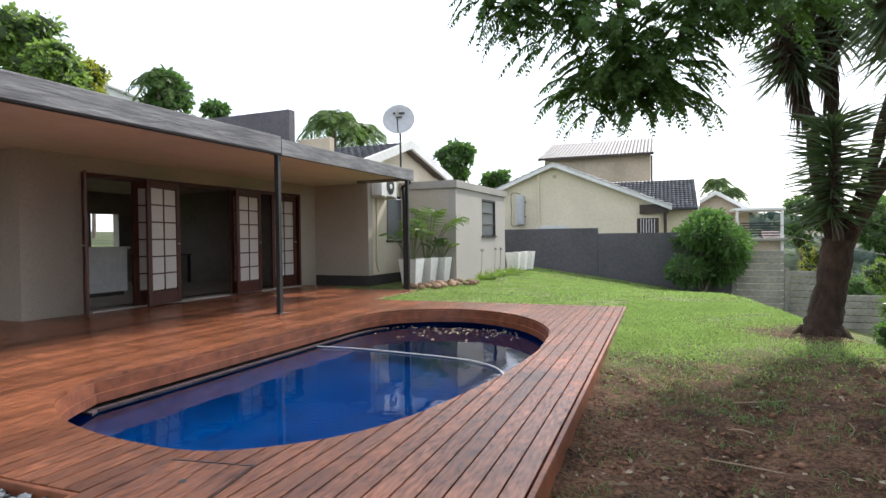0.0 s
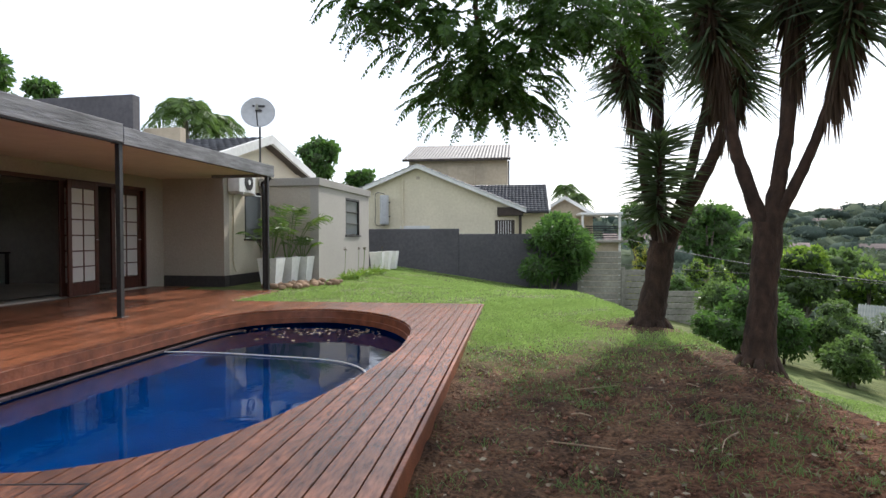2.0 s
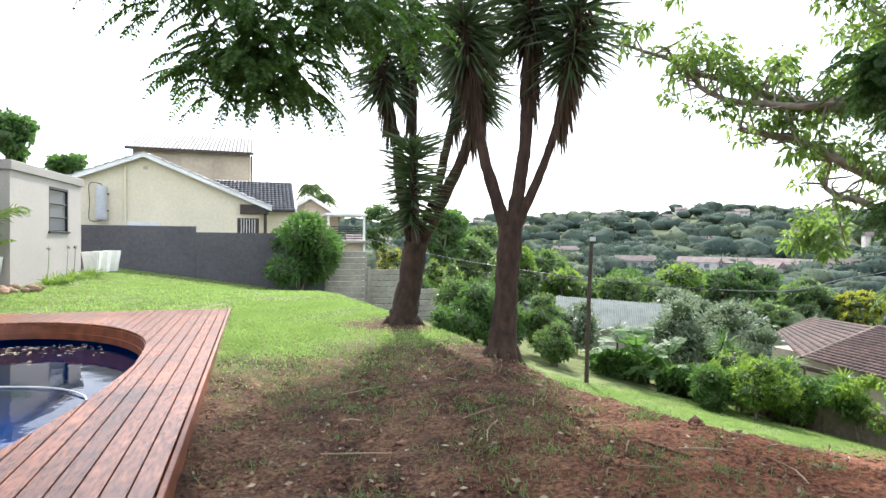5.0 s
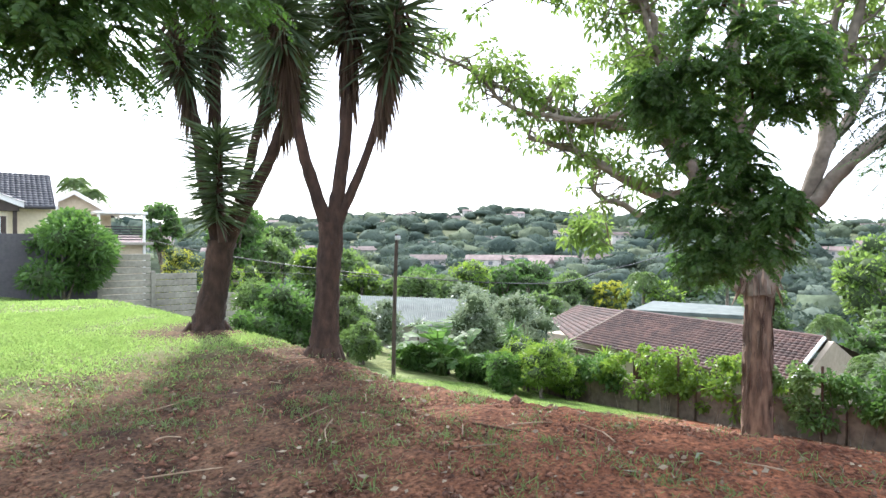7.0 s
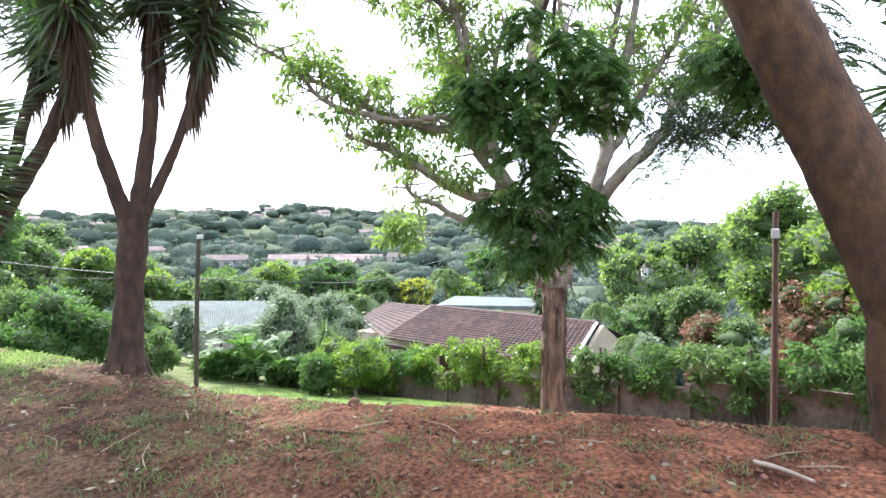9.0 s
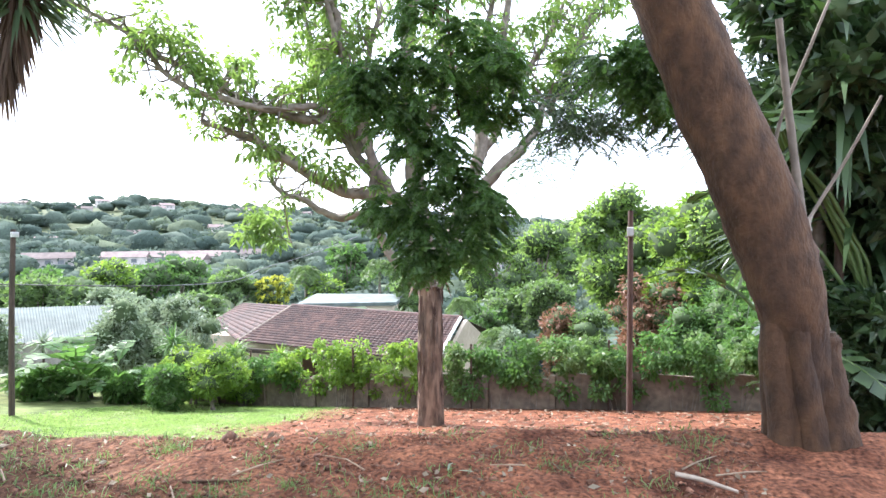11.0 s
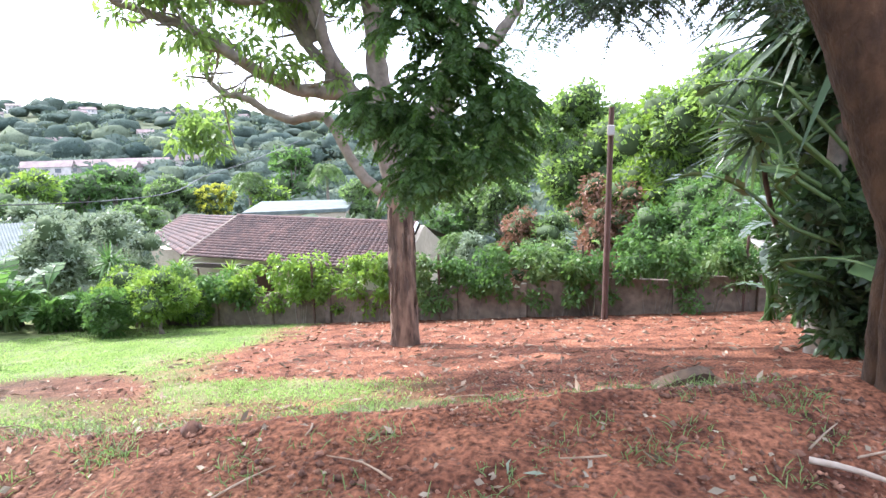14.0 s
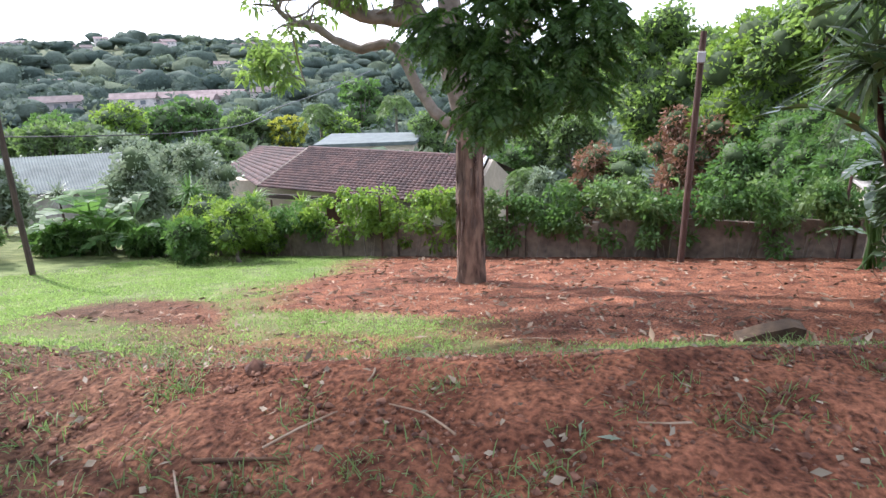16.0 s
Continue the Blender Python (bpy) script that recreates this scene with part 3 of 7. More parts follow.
def pool_shell():
    bm = bmesh.new()
    k = len(RIM)
    c = RIM.mean(0)
    rings = []
    for s, z in ((1.09, -0.13), (1.09, -0.45), (0.98, -0.9), (0.86, -1.45)):
        rings.append([bm.verts.new((*(c + (RIM[i] - c) * s), z)) for i in range(k)])
    for a in range(3):
        for i in range(k):
            j = (i + 1) % k
            bm.faces.new((rings[a][i], rings[a][j], rings[a + 1][j], rings[a + 1][i]))
    bm.faces.new(rings[3])
    return bm


part("shell", pool_shell(), "shell", pool, smooth=True)
# brick coping ledge along the house side, just above the water
cop = RIM[(RIM[:, 0] < -3.8) & (RIM[:, 1] > 3.2) & (RIM[:, 1] < 8.0)]
cop = cop[np.argsort(cop[:, 1])]
for a, b in zip(cop[:-1:2], cop[2::2]):
    bm = prism([(a[0] - 0.1, a[1]), (a[0] + 0.06, a[1]), (b[0] + 0.06, b[1] - 0.008), (b[0] - 0.1, b[1] - 0.008)], -0.30, -0.238)
    part("coping_brick", bm, "coping", pool)
wbm = bmesh.new()
cc = RIM.mean(0)
wbm.faces.new([wbm.verts.new((*(cc + (q - cc) * 1.08), -0.25)) for q in RIM])
water = part("water", wbm, "water", None)
tagged(water, "still dark blue pool water with drifting leaves", "water", kind="structure")
water.visible_shadow = False
hose = tube("pool_hose", [(-4.0, 6.2, -0.235), (-3.5, 6.22, -0.235), (-2.9, 6.15, -0.235), (-1.95, 5.97, -0.235), (-1.5, 5.6, -0.235), (-1.38, 5.2, -0.26)], [0.007], "hose", seg=8, n=40)
tagged(hose, "white floating pool cleaner hose on the water", "hose")
# debris drifting against the far end
fl = rng.uniform(0, 1, 220)
fp = np.stack([-2.6 + rng.normal(0, 0.75, 220), 8.15 - np.abs(rng.normal(0, 0.45, 220)), np.full(220, -0.243)], 1)
keep_f = [bool(rim_span(q[0]) and rim_span(q[0])[0] + 0.1 < q[1] < rim_span(q[0])[1] - 0.03) for q in fp]
fp = fp[keep_f]
v, f = leaf_arrays(fp, np.stack([rng.normal(0, 1, len(fp)), rng.normal(0, 1, len(fp)), np.zeros(len(fp))], 1), rng.uniform(0.03, 0.09, len(fp)), 0.03, 0, 0.02)
v[:, 2] = np.maximum(v[:, 2], -0.246)
tagged(arrays("floating_leaves", v, f, "pale_leaf"), "pale dead leaves floating on the pool water", "leaves", kind="stuff")

# ---- the house ----
WX = -8.56


def house_piece(name, bm, material, label="", category="", kind="structure"):
    ob = part(name, bm, material, None, m=HM)
    return tagged(ob, label, category, kind=kind)


def wall_x(name, xf, y0, y1, z0, z1, holes, material, thick=0.22, label="", category="wall"):
    """A wall in the plane x = xf, facing +x, with openings through it."""
    bm = bmesh.new()
    ys = sorted({y0, y1, *[q for h in holes for q in h[:2]]})
    for a, b in zip(ys[:-1], ys[1:]):
        zs = [(z0, z1)]
        for h in holes:
            if h[0] <= a and b <= h[1]:
                zs = [(z0, h[2]), (h[3], z1)]
        for c, d in zs:
            if d - c > 1e-3:
                box(bm, xf - thick, a, c, xf, b, d)
    bmesh.ops.remove_doubles(bm, verts=bm.verts, dist=1e-4)
    return house_piece(name, bm, material, label, category)


def wall_y(name, yf, x0, x1, z0, z1, holes, material, thick=0.22, label="", category="wall"):
    bm = bmesh.new()
    xs = sorted({x0, x1, *[q for h in holes for q in h[:2]]})
    for a, b in zip(xs[:-1], xs[1:]):
        zs = [(z0, z1)]
        for h in holes:
            if h[0] <= a and b <= h[1]:
                zs = [(z0, h[2]), (h[3], z1)]
        for c, d in zs:
            if d - c > 1e-3:
                box(bm, a, yf, c, b, yf + thick, d)
    return house_piece(name, bm, material, label, category)


# patio and return walls take the plaster darkened for shade under the roof
wall_x("wall_patio", WX, 5.12, 12.02, -0.03, 2.45, [(6.02, 11.42, -0.03, 2.17)], "plaster_shaded", label="plastered patio wall with a wide door opening, coloured darker for roof shade")
wall_y("wall_patio_side", 5.12, -14.6, WX - 0.22, -0.03, 2.45, [], "plaster_shaded", label="plastered side wall under the patio roof, coloured darker for its shade")
wall_x("wall_patio_near", -9.6, 1.0, 5.12, -0.03, 2.45, [], "plaster_shaded", label="plastered patio wall set back, coloured darker for roof shade")
wall_y("wall_return", 12.02, WX - 0.22, -7.05, 0.2, 2.9, [], "plaster_shaded", label="plastered return wall at the patio's end, shade put into its taupe colour")
wall_y("plinth_return", 12.0, WX + 0.02, -7.03, -0.03, 0.22, [], "plinth", label="dark painted plinth of the return wall", category="plinth")
wall_x("wall_bedroom", -7.05, 12.24, 15.0, 0.2, 2.9, [(12.95, 14.7, 1.05, 2.2)], "plaster", label="cream plastered bedroom wall with a window")
wall_x("plinth_bedroom", -7.03, 12.24, 15.0, -0.05, 0.22, [], "plinth", label="dark painted plinth below the bedroom wall", category="plinth", thick=0.24)

# patio roof
roof_bm = boxed(-15.0, -3.0, 2.48, -5.64, 11.5, 2.58)
house_piece("roof_patio", roof_bm, "cap", "flat patio roof slab", "roof")
house_piece("ceiling", boxed(-14.9, -2.9, 2.42, -5.66, 11.45, 2.475), "ceil", "smooth beige patio ceiling", "ceiling")
house_piece("ceiling_far", boxed(-14.9, 11.45, 2.42, -7.06, 12.02, 2.475), "ceil", "smooth beige patio ceiling", "ceiling")
beam = empty("fascia_beam", HM, "weathered grey timber fascia beam on the patio roof", "beam", kind="structure")
part("beam_length", boxed(-5.64, -3.0, 2.37, -5.56, 7.0, 2.62, bevel=0.006), "beam", beam)
part("beam_length", boxed(-5.635, 7.004, 2.345, -5.555, 11.45, 2.585, bevel=0.006), "beam", beam)
part("flashing_strip", boxed(-5.66, -3.0, 2.352, -5.575, 11.4, 2.368), "steel", beam, "dark metal strip below the beam")
part("gable_board", boxed(-7.0, 11.456, 2.36, -5.64, 11.53, 2.57, bevel=0.006), "beam", beam)


def patio_post(px_, py_, h):
    ob = empty("patio_post", HM @ pose(px_, py_, 0), "slim dark steel post holding the patio roof", "post", "patio posts")
    part("shaft", boxed(-0.035, -0.035, 0.008, 0.035, 0.035, h, bevel=0.004), "steel", ob)
    part("base_plate", boxed(-0.07, -0.07, 0, 0.07, 0.07, 0.012, bevel=0.002), "steel", ob)
    part("head_plate", boxed(-0.04, -0.10, h - 0.01, 0.04, 0.10, h, bevel=0.002), "steel", ob)


patio_post(-5.62, 6.98, 2.352)
patio_post(-5.60, 11.2, 2.345)
dp = tube("downpipe", [(-5.62, 11.42, 2.33), (-5.68, 11.36, 2.26), (-5.75, 11.3, 2.2), (-5.72, 11.28, 2.0), (-5.71, 11.28, 1.0), (-5.71, 11.28, 0.02)], [0.035], "steel", seg=10, n=30)
dp.matrix_basis = HM
tagged(dp, "black downpipe beside the steel post", "downpipe")


# folding glazed doors
def door_leaf(m, w=0.86, h=2.08, label="dark wooden glazed door leaf folded open", solid=False):
    ob = empty("folding_door", m, label, "door", "patio doors")
    d = 0.04
    part("stile", boxed(0, -d / 2, 0, 0.10, d / 2, h, bevel=0.004), "wood_door", ob)
    part("stile", boxed(w - 0.10, -d / 2, 0, w, d / 2, h, bevel=0.004), "wood_door", ob)
    part("bottom_rail", boxed(0.102, -d / 2, 0, w - 0.102, d / 2, 0.24, bevel=0.003), "wood_door", ob)
    part("top_rail", boxed(0.102, -d / 2, h - 0.12, w - 0.102, d / 2, h, bevel=0.003), "wood_door", ob)
    rows, z0, z1 = 6, 0.24, h - 0.12
    for i in range(1, rows):
        z = z0 + (z1 - z0) * i / rows
        part("glazing_bar", boxed(0.102, -0.014, z - 0.012, w - 0.102, 0.014, z + 0.012, bevel=0.002), "wood_door", ob)
    part("glazing_bar", boxed(w / 2 - 0.012, -0.0135, z0 + 0.001, w / 2 + 0.012, 0.0135, z1 - 0.001, bevel=0.002), "wood_door", ob)
    for i in range(rows):
        a, b = z0 + (z1 - z0) * i / rows, z0 + (z1 - z0) * (i + 1) / rows
        for c, e in ((0.102, w / 2 - 0.013), (w / 2 + 0.013, w - 0.102)):
            part("pane", boxed(c, -0.003, a + 0.013, e, 0.003, b - 0.013), "pane", ob)
    hd = tube("door_handle", [(w - 0.05, -0.02, 1.02), (w - 0.05, -0.06, 1.02), (w - 0.13, -0.065, 1.02)], [0.009], "dish", ob, 8, 8, label="dull metal lever handle")
    return ob


frame_ob = empty("door_frame", HM, "dark wooden frame of the folding doors", "door frame", kind="structure")
part("jamb", boxed(WX - 0.12, 6.02, 0.0, WX + 0.02, 6.09, 2.17, bevel=0.004), "wood_door", frame_ob)
part("jamb", boxed(WX - 0.12, 11.35, 0.0, WX + 0.02, 11.42, 2.17, bevel=0.004), "wood_door", frame_ob)
part("head", boxed(WX - 0.12, 6.092, 2.10, WX + 0.02, 11.348, 2.17, bevel=0.004), "wood_door", frame_ob)
part("sill", boxed(WX - 0.2, 6.092, -0.02, WX + 0.10, 11.348, 0.025, bevel=0.004), "room", frame_ob)
door_leaf(HM @ pose(WX + 0.02, 6.08, 0.03, 0, 0, -36), label="dark wooden glazed door leaf swung open against the wall")
door_leaf(HM @ pose(-8.15, 6.83, 0.03, 0, 0, 103.5))
door_leaf(HM @ pose(-8.41, 7.70, 0.03, 0, 0, -96))
door_leaf(HM @ pose(-8.27, 8.98, 0.03, 0, 0, 98))
door_leaf(HM @ pose(-8.43, 9.88, 0.03, 0, 0, -93))
door_leaf(HM @ pose(WX - 0.05, 10.45, 0.03, 0, 0, 90), label="dark wooden glazed door leaf standing shut")

# room behind the doors
house_piece("floor", boxed(-14.5, 5.34, -0.1, WX - 0.2, 12.0, 0.0), "floor_in", "pale tiled living room floor", "floor")
wall_x("wall_room_back", -14.3, 5.34, 14.0, 0, 2.42, [(10.3, 11.1, 0.95, 1.85)], "room", label="plain back wall of the living room")
wall_y("wall_room_side", 12.02, -14.3, WX - 0.22, 0, 2.42, [], "room", label="plain side wall of the living room")
cu = empty("kitchen_counter", HM @ pose(-11.2, 7.9, 0), "white kitchen counter with a pale top", "counter")
part("body", boxed(-0.35, -0.7, 0.08, 0.35, 0.7, 0.95, bevel=0.005), "white", cu)
part("worktop", boxed(-0.4, -0.75, 0.952, 0.4, 0.75, 1.0, bevel=0.008), "white", cu)
part("kickboard", boxed(-0.3, -0.65, 0, 0.3, 0.65, 0.079), "wood_dark", cu)
tb = empty("side_table", HM @ pose(-12.6, 11.0, 0), "dark wooden side table in the room", "table")
part("tabletop", boxed(-0.3, -0.7, 0.72, 0.3, 0.7, 0.76, bevel=0.006), "wood_dark", tb)
for sx, sy in ((-0.25, -0.64), (0.25, -0.64), (-0.25, 0.64), (0.25, 0.64)):
    part("leg", boxed(sx - 0.03, sy - 0.03, 0, sx + 0.03, sy + 0.03, 0.719, bevel=0.004), "wood_dark", tb)


def window(name, m, w, h, rows, label, material="steel", depth=0.08):
    """A framed window standing in the plane x = 0, from y = 0 to w and z = 0 to h."""
    ob = empty(name, m, label, "window", kind="structure")
    for c in ((0, 0, 0.06, h), (w - 0.06, 0, w, h)):
        part("frame_side", boxed(-depth, c[0], c[1], 0.02, c[2], c[3], bevel=0.004), material, ob)
    part("frame_head", boxed(-depth, 0.061, h - 0.06, 0.02, w - 0.061, h, bevel=0.004), material, ob)
    part("window_sill", boxed(-depth, -0.04, -0.05, 0.06, w + 0.04, -0.001, bevel=0.004), material, ob)
    for i in range(rows):
        a, b = 0.002 + (h - 0.062) * i / rows, 0.002 + (h - 0.062) * (i + 1) / rows
        part("pane", boxed(-0.04, 0.062, a + 0.016, -0.03, w - 0.062, b - 0.016), "glass", ob)
        if i:
            part("transom", boxed(-0.06, 0.0615, a - 0.015, 0.01, w - 0.0615, a + 0.015, bevel=0.003), material, ob)
    return ob


window("window_1", HM @ pose(-7.07, 12.95, 1.06), 1.75, 1.14, 1, "dark framed bedroom window")

# shed wing
SX = -5.46
wall_x("wall_shed", SX, 13.66, 17.85, -0.1, 2.36, [(15.65, 16.9, 1.14, 2.2)], "plaster_shed", label="grey-beige plastered outbuilding wall with a window")
# end wall away from the sun, in the plaster darkened for shade
wall_y("wall_shed_end", 13.66, -7.0, SX - 0.221, -0.1, 2.36, [], "plaster_shaded", label="plastered end wall of the outbuilding, taupe for its shaded side")
wall_y("wall_shed_far", 17.63, -7.0, SX - 0.221, -0.1, 2.36, [], "plaster_shed", label="grey-beige far wall of the outbuilding")
house_piece("parapet_shed", boxed(-7.02, 13.6, 2.362, SX + 0.05, 17.91, 2.56, bevel=0.01), "cap", "grey plaster parapet cap on the outbuilding", "parapet")
window("window_2", HM @ pose(SX - 0.02, 15.65, 1.15), 1.25, 1.05, 3, "dark framed louvred outbuilding window")
house_piece("wall_shed_inner", boxed(-6.9, 13.9, 0, -6.8, 17.6, 2.35), "room", "plain inner wall of the outbuilding", "wall")

# gable end over the bedroom, its ridge running back from the garden
def tile_slope(name, p0, p1, q0, q1, nrow, ncol, parent, material, lift=0.05):
    """A roof slope of overlapping, rolled tiles between its eave p0-p1 and its ridge q0-q1."""
    p0, p1, q0, q1 = (np.array(v, float) for v in (p0, p1, q0, q1))
    nrm = unit(np.cross(p1 - p0, q0 - p0))
    nrm = nrm if nrm[2] > 0 else -nrm
    prof = [(0, 0), (0.25, 0.8), (0.5, 1.0), (0.75, 0.55), (1.0, 0)]
    vs, fs = [], []
    for r in range(nrow):
        a, b = r / nrow, min(1.0, (r + 1.15) / nrow)
        for c in range(ncol):
            base = len(vs)
            for s, h in prof:
                u = (c + s) / ncol
                lo = (p0 + (p1 - p0) * u) * (1 - a) + (q0 + (q1 - q0) * u) * a
                hi = (p0 + (p1 - p0) * u) * (1 - b) + (q0 + (q1 - q0) * u) * b
                vs += [lo + nrm * (lift * 0.6 + lift * h), hi + nrm * (lift * 0.35 * h), lo + nrm * (lift * h * 0.4)]
            for k in range(4):
                o = base + 3 * k
                fs += [(o, o + 3, o + 4, o + 1), (o, o + 2, o + 5, o + 3)]
    under = len(vs)
    vs += [p0, p1, q1, q0]
    fs.append((under, under + 1, under + 2, under + 3))
    return arrays(name, vs, fs, material, parent)


gab = empty("gable_roof", HM, "white-trimmed gable end with a charcoal tiled roof", "roof", kind="structure")
part("gable_wall", prism([(12.03, 2.902), (15.9, 2.902), (13.87, 3.52)], -7.27, -7.05, "x"), "plaster", gab)
part("gable_wall_far", boxed(-7.27, 15.002, 2.0, -7.05, 16.4, 2.9), "plaster", gab)
tile_slope("roof_slope", (-13.5, 11.42, 2.83), (-6.84, 11.42, 2.83), (-13.5, 13.87, 3.62), (-6.84, 13.87, 3.62), 8, 34, gab, "roof_dark")
tile_slope("roof_slope", (-13.5, 16.7, 2.9), (-6.84, 16.7, 2.9), (-13.5, 13.87, 3.62), (-6.84, 13.87, 3.62), 8, 34, gab, "roof_dark")
for ya, za in ((11.40, 2.83), (16.72, 2.9)):
    part("barge_board", prism([(ya, za - 0.15), (13.87, 3.47), (13.87, 3.69), (ya, za + 0.07)], -6.84, -6.76, "x"), "white", gab)
part("soffit", prism([(13.9, 3.44), (16.6, 2.76), (16.6, 2.80), (13.9, 3.48)], -7.04, -6.845, "x"), "wood_dark", gab)

# parapets rising behind the patio roof
house_piece("parapet_dark", boxed(-13.5, 10.6, 2.585, -8.2, 10.82, 4.0, bevel=0.01), "wall_grey", "charcoal painted parapet wall above the roof", "parapet")
house_piece("parapet_beige", boxed(-8.195, 10.9, 2.585, -7.35, 11.1, 3.36, bevel=0.01), "neigh2", "beige parapet wall above the roof", "parapet")

# ---- boundary walls ----
gw = empty("boundary_wall", None, "charcoal painted boundary wall stepping down the slope", "wall", kind="structure")
part("wall_length", boxed(-7.5, 21.8, -0.4, -2.13, 22.0, 1.40, bevel=0.01), "wall_grey", gw)
part("wall_length", boxed(-2.126, 21.8, -1.4, 2.25, 22.0, 1.20, bevel=0.01), "wall_grey", gw)


def fence_bay(x0, x1, z_top, rows=9):
    ob = empty("precast_fence_bay", pose(x0, 21.85, z_top), "grey precast concrete fence bay of ribbed slabs", "fence", "precast fence")
    part("post", boxed(-0.07, -0.07, -2.4, 0.07, 0.07, 0.10, bevel=0.01), "concrete", ob)
    for r in range(rows):
        part("slab", boxed(0.072, -0.04, -0.22 * (r + 1) + 0.022, x1 - x0 - 0.072, 0.03, -0.22 * r, bevel=0.012), "concrete", ob)


for x0, x1, zt in ((2.32, 3.88, 0.55), (3.88, 5.35, -0.12), (5.35, 6.82, -0.88), (6.82, 8.3, -1.5), (8.3, 9.8, -1.9), (9.8, 11.3, -2.2), (11.3, 12.8, -2.4)):
    fence_bay(x0, x1, zt)

# low wall along the eastern boundary
ew = empty("garden_wall", None, "low weathered precast garden wall with vines on top", "wall", kind="structure")
for i in range(10):
    ya = -1.6 + 1.5 * i
    z0 = -2.41 - 0.09 * (ya + 0.75)
    part("wall_panel", boxed(12.46, ya + 0.075, z0 - 0.3, 12.54, ya + 1.425, z0 + 0.68 + 0.02 * (i % 3), bevel=0.01), "concrete_old", ew)
    part("wall_post", boxed(12.38, ya - 0.07, z0 - 0.3, 12.56, ya + 0.07, z0 + 0.78, bevel=0.012), "concrete_old", ew)
    if i % 2 == 0:
        part("wire_stake", boxed(12.34, ya + 0.3, z0 - 0.2, 12.379, ya + 0.34, z0 + 1.5, bevel=0.004), "pole_brown", ew)


# ---- plants: kinds ----
def ground_at(x, y):
    return float(land(x, y))


def shrub(x, y, z, r, leaf, size, n, label, kind_name="shrub"):
    """A dense shrub of clumped leaves over a heart coloured dark as inner shade, standing on short stems."""
    g = ground_at(x, y)
    ob = empty(kind_name, pose(x, y, g), label, "shrub", "garden shrubs")
    top = max(z - g + r, r * 1.3)
    half = top / 2
    o = np.array([0, 0, half])
    k = int(np.clip(13 * half / r, 13, 26))
    cs = o + in_ball(k, 0.5) * np.array([0.72 * r, 0.72 * r, max(half - 0.35 * r, 0.3 * r)])
    rs = rng.uniform(0.3, 0.55, k) * r
    v, f = clump_leaves(cs, rs, max(20, int(n * 3.0 / k)), size, 0.42, 0.25, 0.85, 0.35)
    arrays("foliage", v, f, leaf, ob)
    # heart lumps, their dark colour playing the shade inside the shrub
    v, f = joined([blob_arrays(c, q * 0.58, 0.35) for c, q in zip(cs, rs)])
    tagged(arrays("heart", v, f, "dark_core", ob, "solid lumps coloured dark as the shade inside the leaves"), kind="stuff")
    for a in range(3):
        e = o + in_ball(1)[0] * r * 0.4
        tube("stem", [(0.1 * math.cos(2 * a), 0.1 * math.sin(2 * a), -0.15), (e[0] * 0.5, e[1] * 0.5, e[2] * 0.45), e], [0.03 + 0.012 * r, 0.012], "bark_limb", ob, 6, 6)
    return ob


def round_tree(x, y, z, r, leaf, size, n, label):
    """A tree with a tapered trunk, limbs and a broken crown of leaf clumps."""
    g = ground_at(x, y)
    ob = empty("tree", pose(x, y, g), label, "tree", "trees beyond the garden")
    h = max(z - g, r)
    o = np.array([0, 0, h])
    low = min(h * 0.75, 0.9 * r)      # crowns reach well down their trunks
    k = 30
    cs = o + in_ball(k, 0.6) * r * np.array([0.8, 0.8, 0.75])
    cs[:, 2] = np.where(cs[:, 2] < h, h - (h - cs[:, 2]) * (1 + low / r), cs[:, 2])
    rs = rng.uniform(0.26, 0.42, k) * r
    v, f = clump_leaves(cs, rs, max(16, int(n * 2.2 / k)), size, 0.5)
    arrays("crown", v, f, leaf, ob)
    # crown filled with lumps whose dark colour plays inner shade
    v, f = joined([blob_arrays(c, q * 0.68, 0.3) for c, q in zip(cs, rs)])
    arrays("crown_core", v, f, "dark_core", ob, "solid lumps coloured dark as the shade inside the leaves")
    tube("trunk", [(0, 0, -0.3), (0.06 * r, 0, h * 0.4), (0, 0.05 * r, h)], [0.07 * r + 0.08, 0.05 * r + 0.05, 0.03 * r], "bark_limb", ob, 8, 8)
    for c in cs[:6]:
        tube("limb", [(0, 0.02 * r, h * 0.55), (c[0] * 0.5, c[1] * 0.5, (h * 0.55 + c[2]) / 2), c], [0.03 * r + 0.02, 0.012 * r], "bark_limb", ob, 6, 6)
    return ob


def frond_arrays(base, way, length, pairs, leaf_len, leaf_w, droop=0.5, sweep=0.55):
    """A feather leaf: pairs of leaflets along an arching rib."""
    base, way = np.asarray(base, float), unit(way)
    t = np.linspace(0.12, 1, pairs)
    line = base + way * (length * t)[:, None] - np.array([0, 0, 1]) * (droop * length * t ** 2)[:, None]
    tan = unit(np.gradient(line, axis=0)) if pairs > 1 else way[None]
    side = unit(np.cross(tan, np.array([0, 0, 1.0]) + rng.normal(0, 0.15, 3)))
    ll = leaf_len * np.sin(np.pi * np.clip(t * 0.9 + 0.08, 0, 1)) ** 0.5
    pos = np.vstack([line, line])
    w = np.vstack([side + tan * sweep - np.array([0, 0, 0.25]), -side + tan * sweep - np.array([0, 0, 0.25])])
    v, f = leaf_arrays(pos, w + rng.normal(0, 0.08, w.shape), np.concatenate([ll, ll]) + 1e-3, leaf_w, 0.1, 0.1)
    rv, rf = tube_arrays(np.vstack([base, line]), [leaf_w * 0.35, leaf_w * 0.12], 3, 0)
    tri = np.vstack([rf[:, [0, 1, 2]], rf[:, [0, 2, 3]]])
    return joined([(v, f), (rv, tri)])


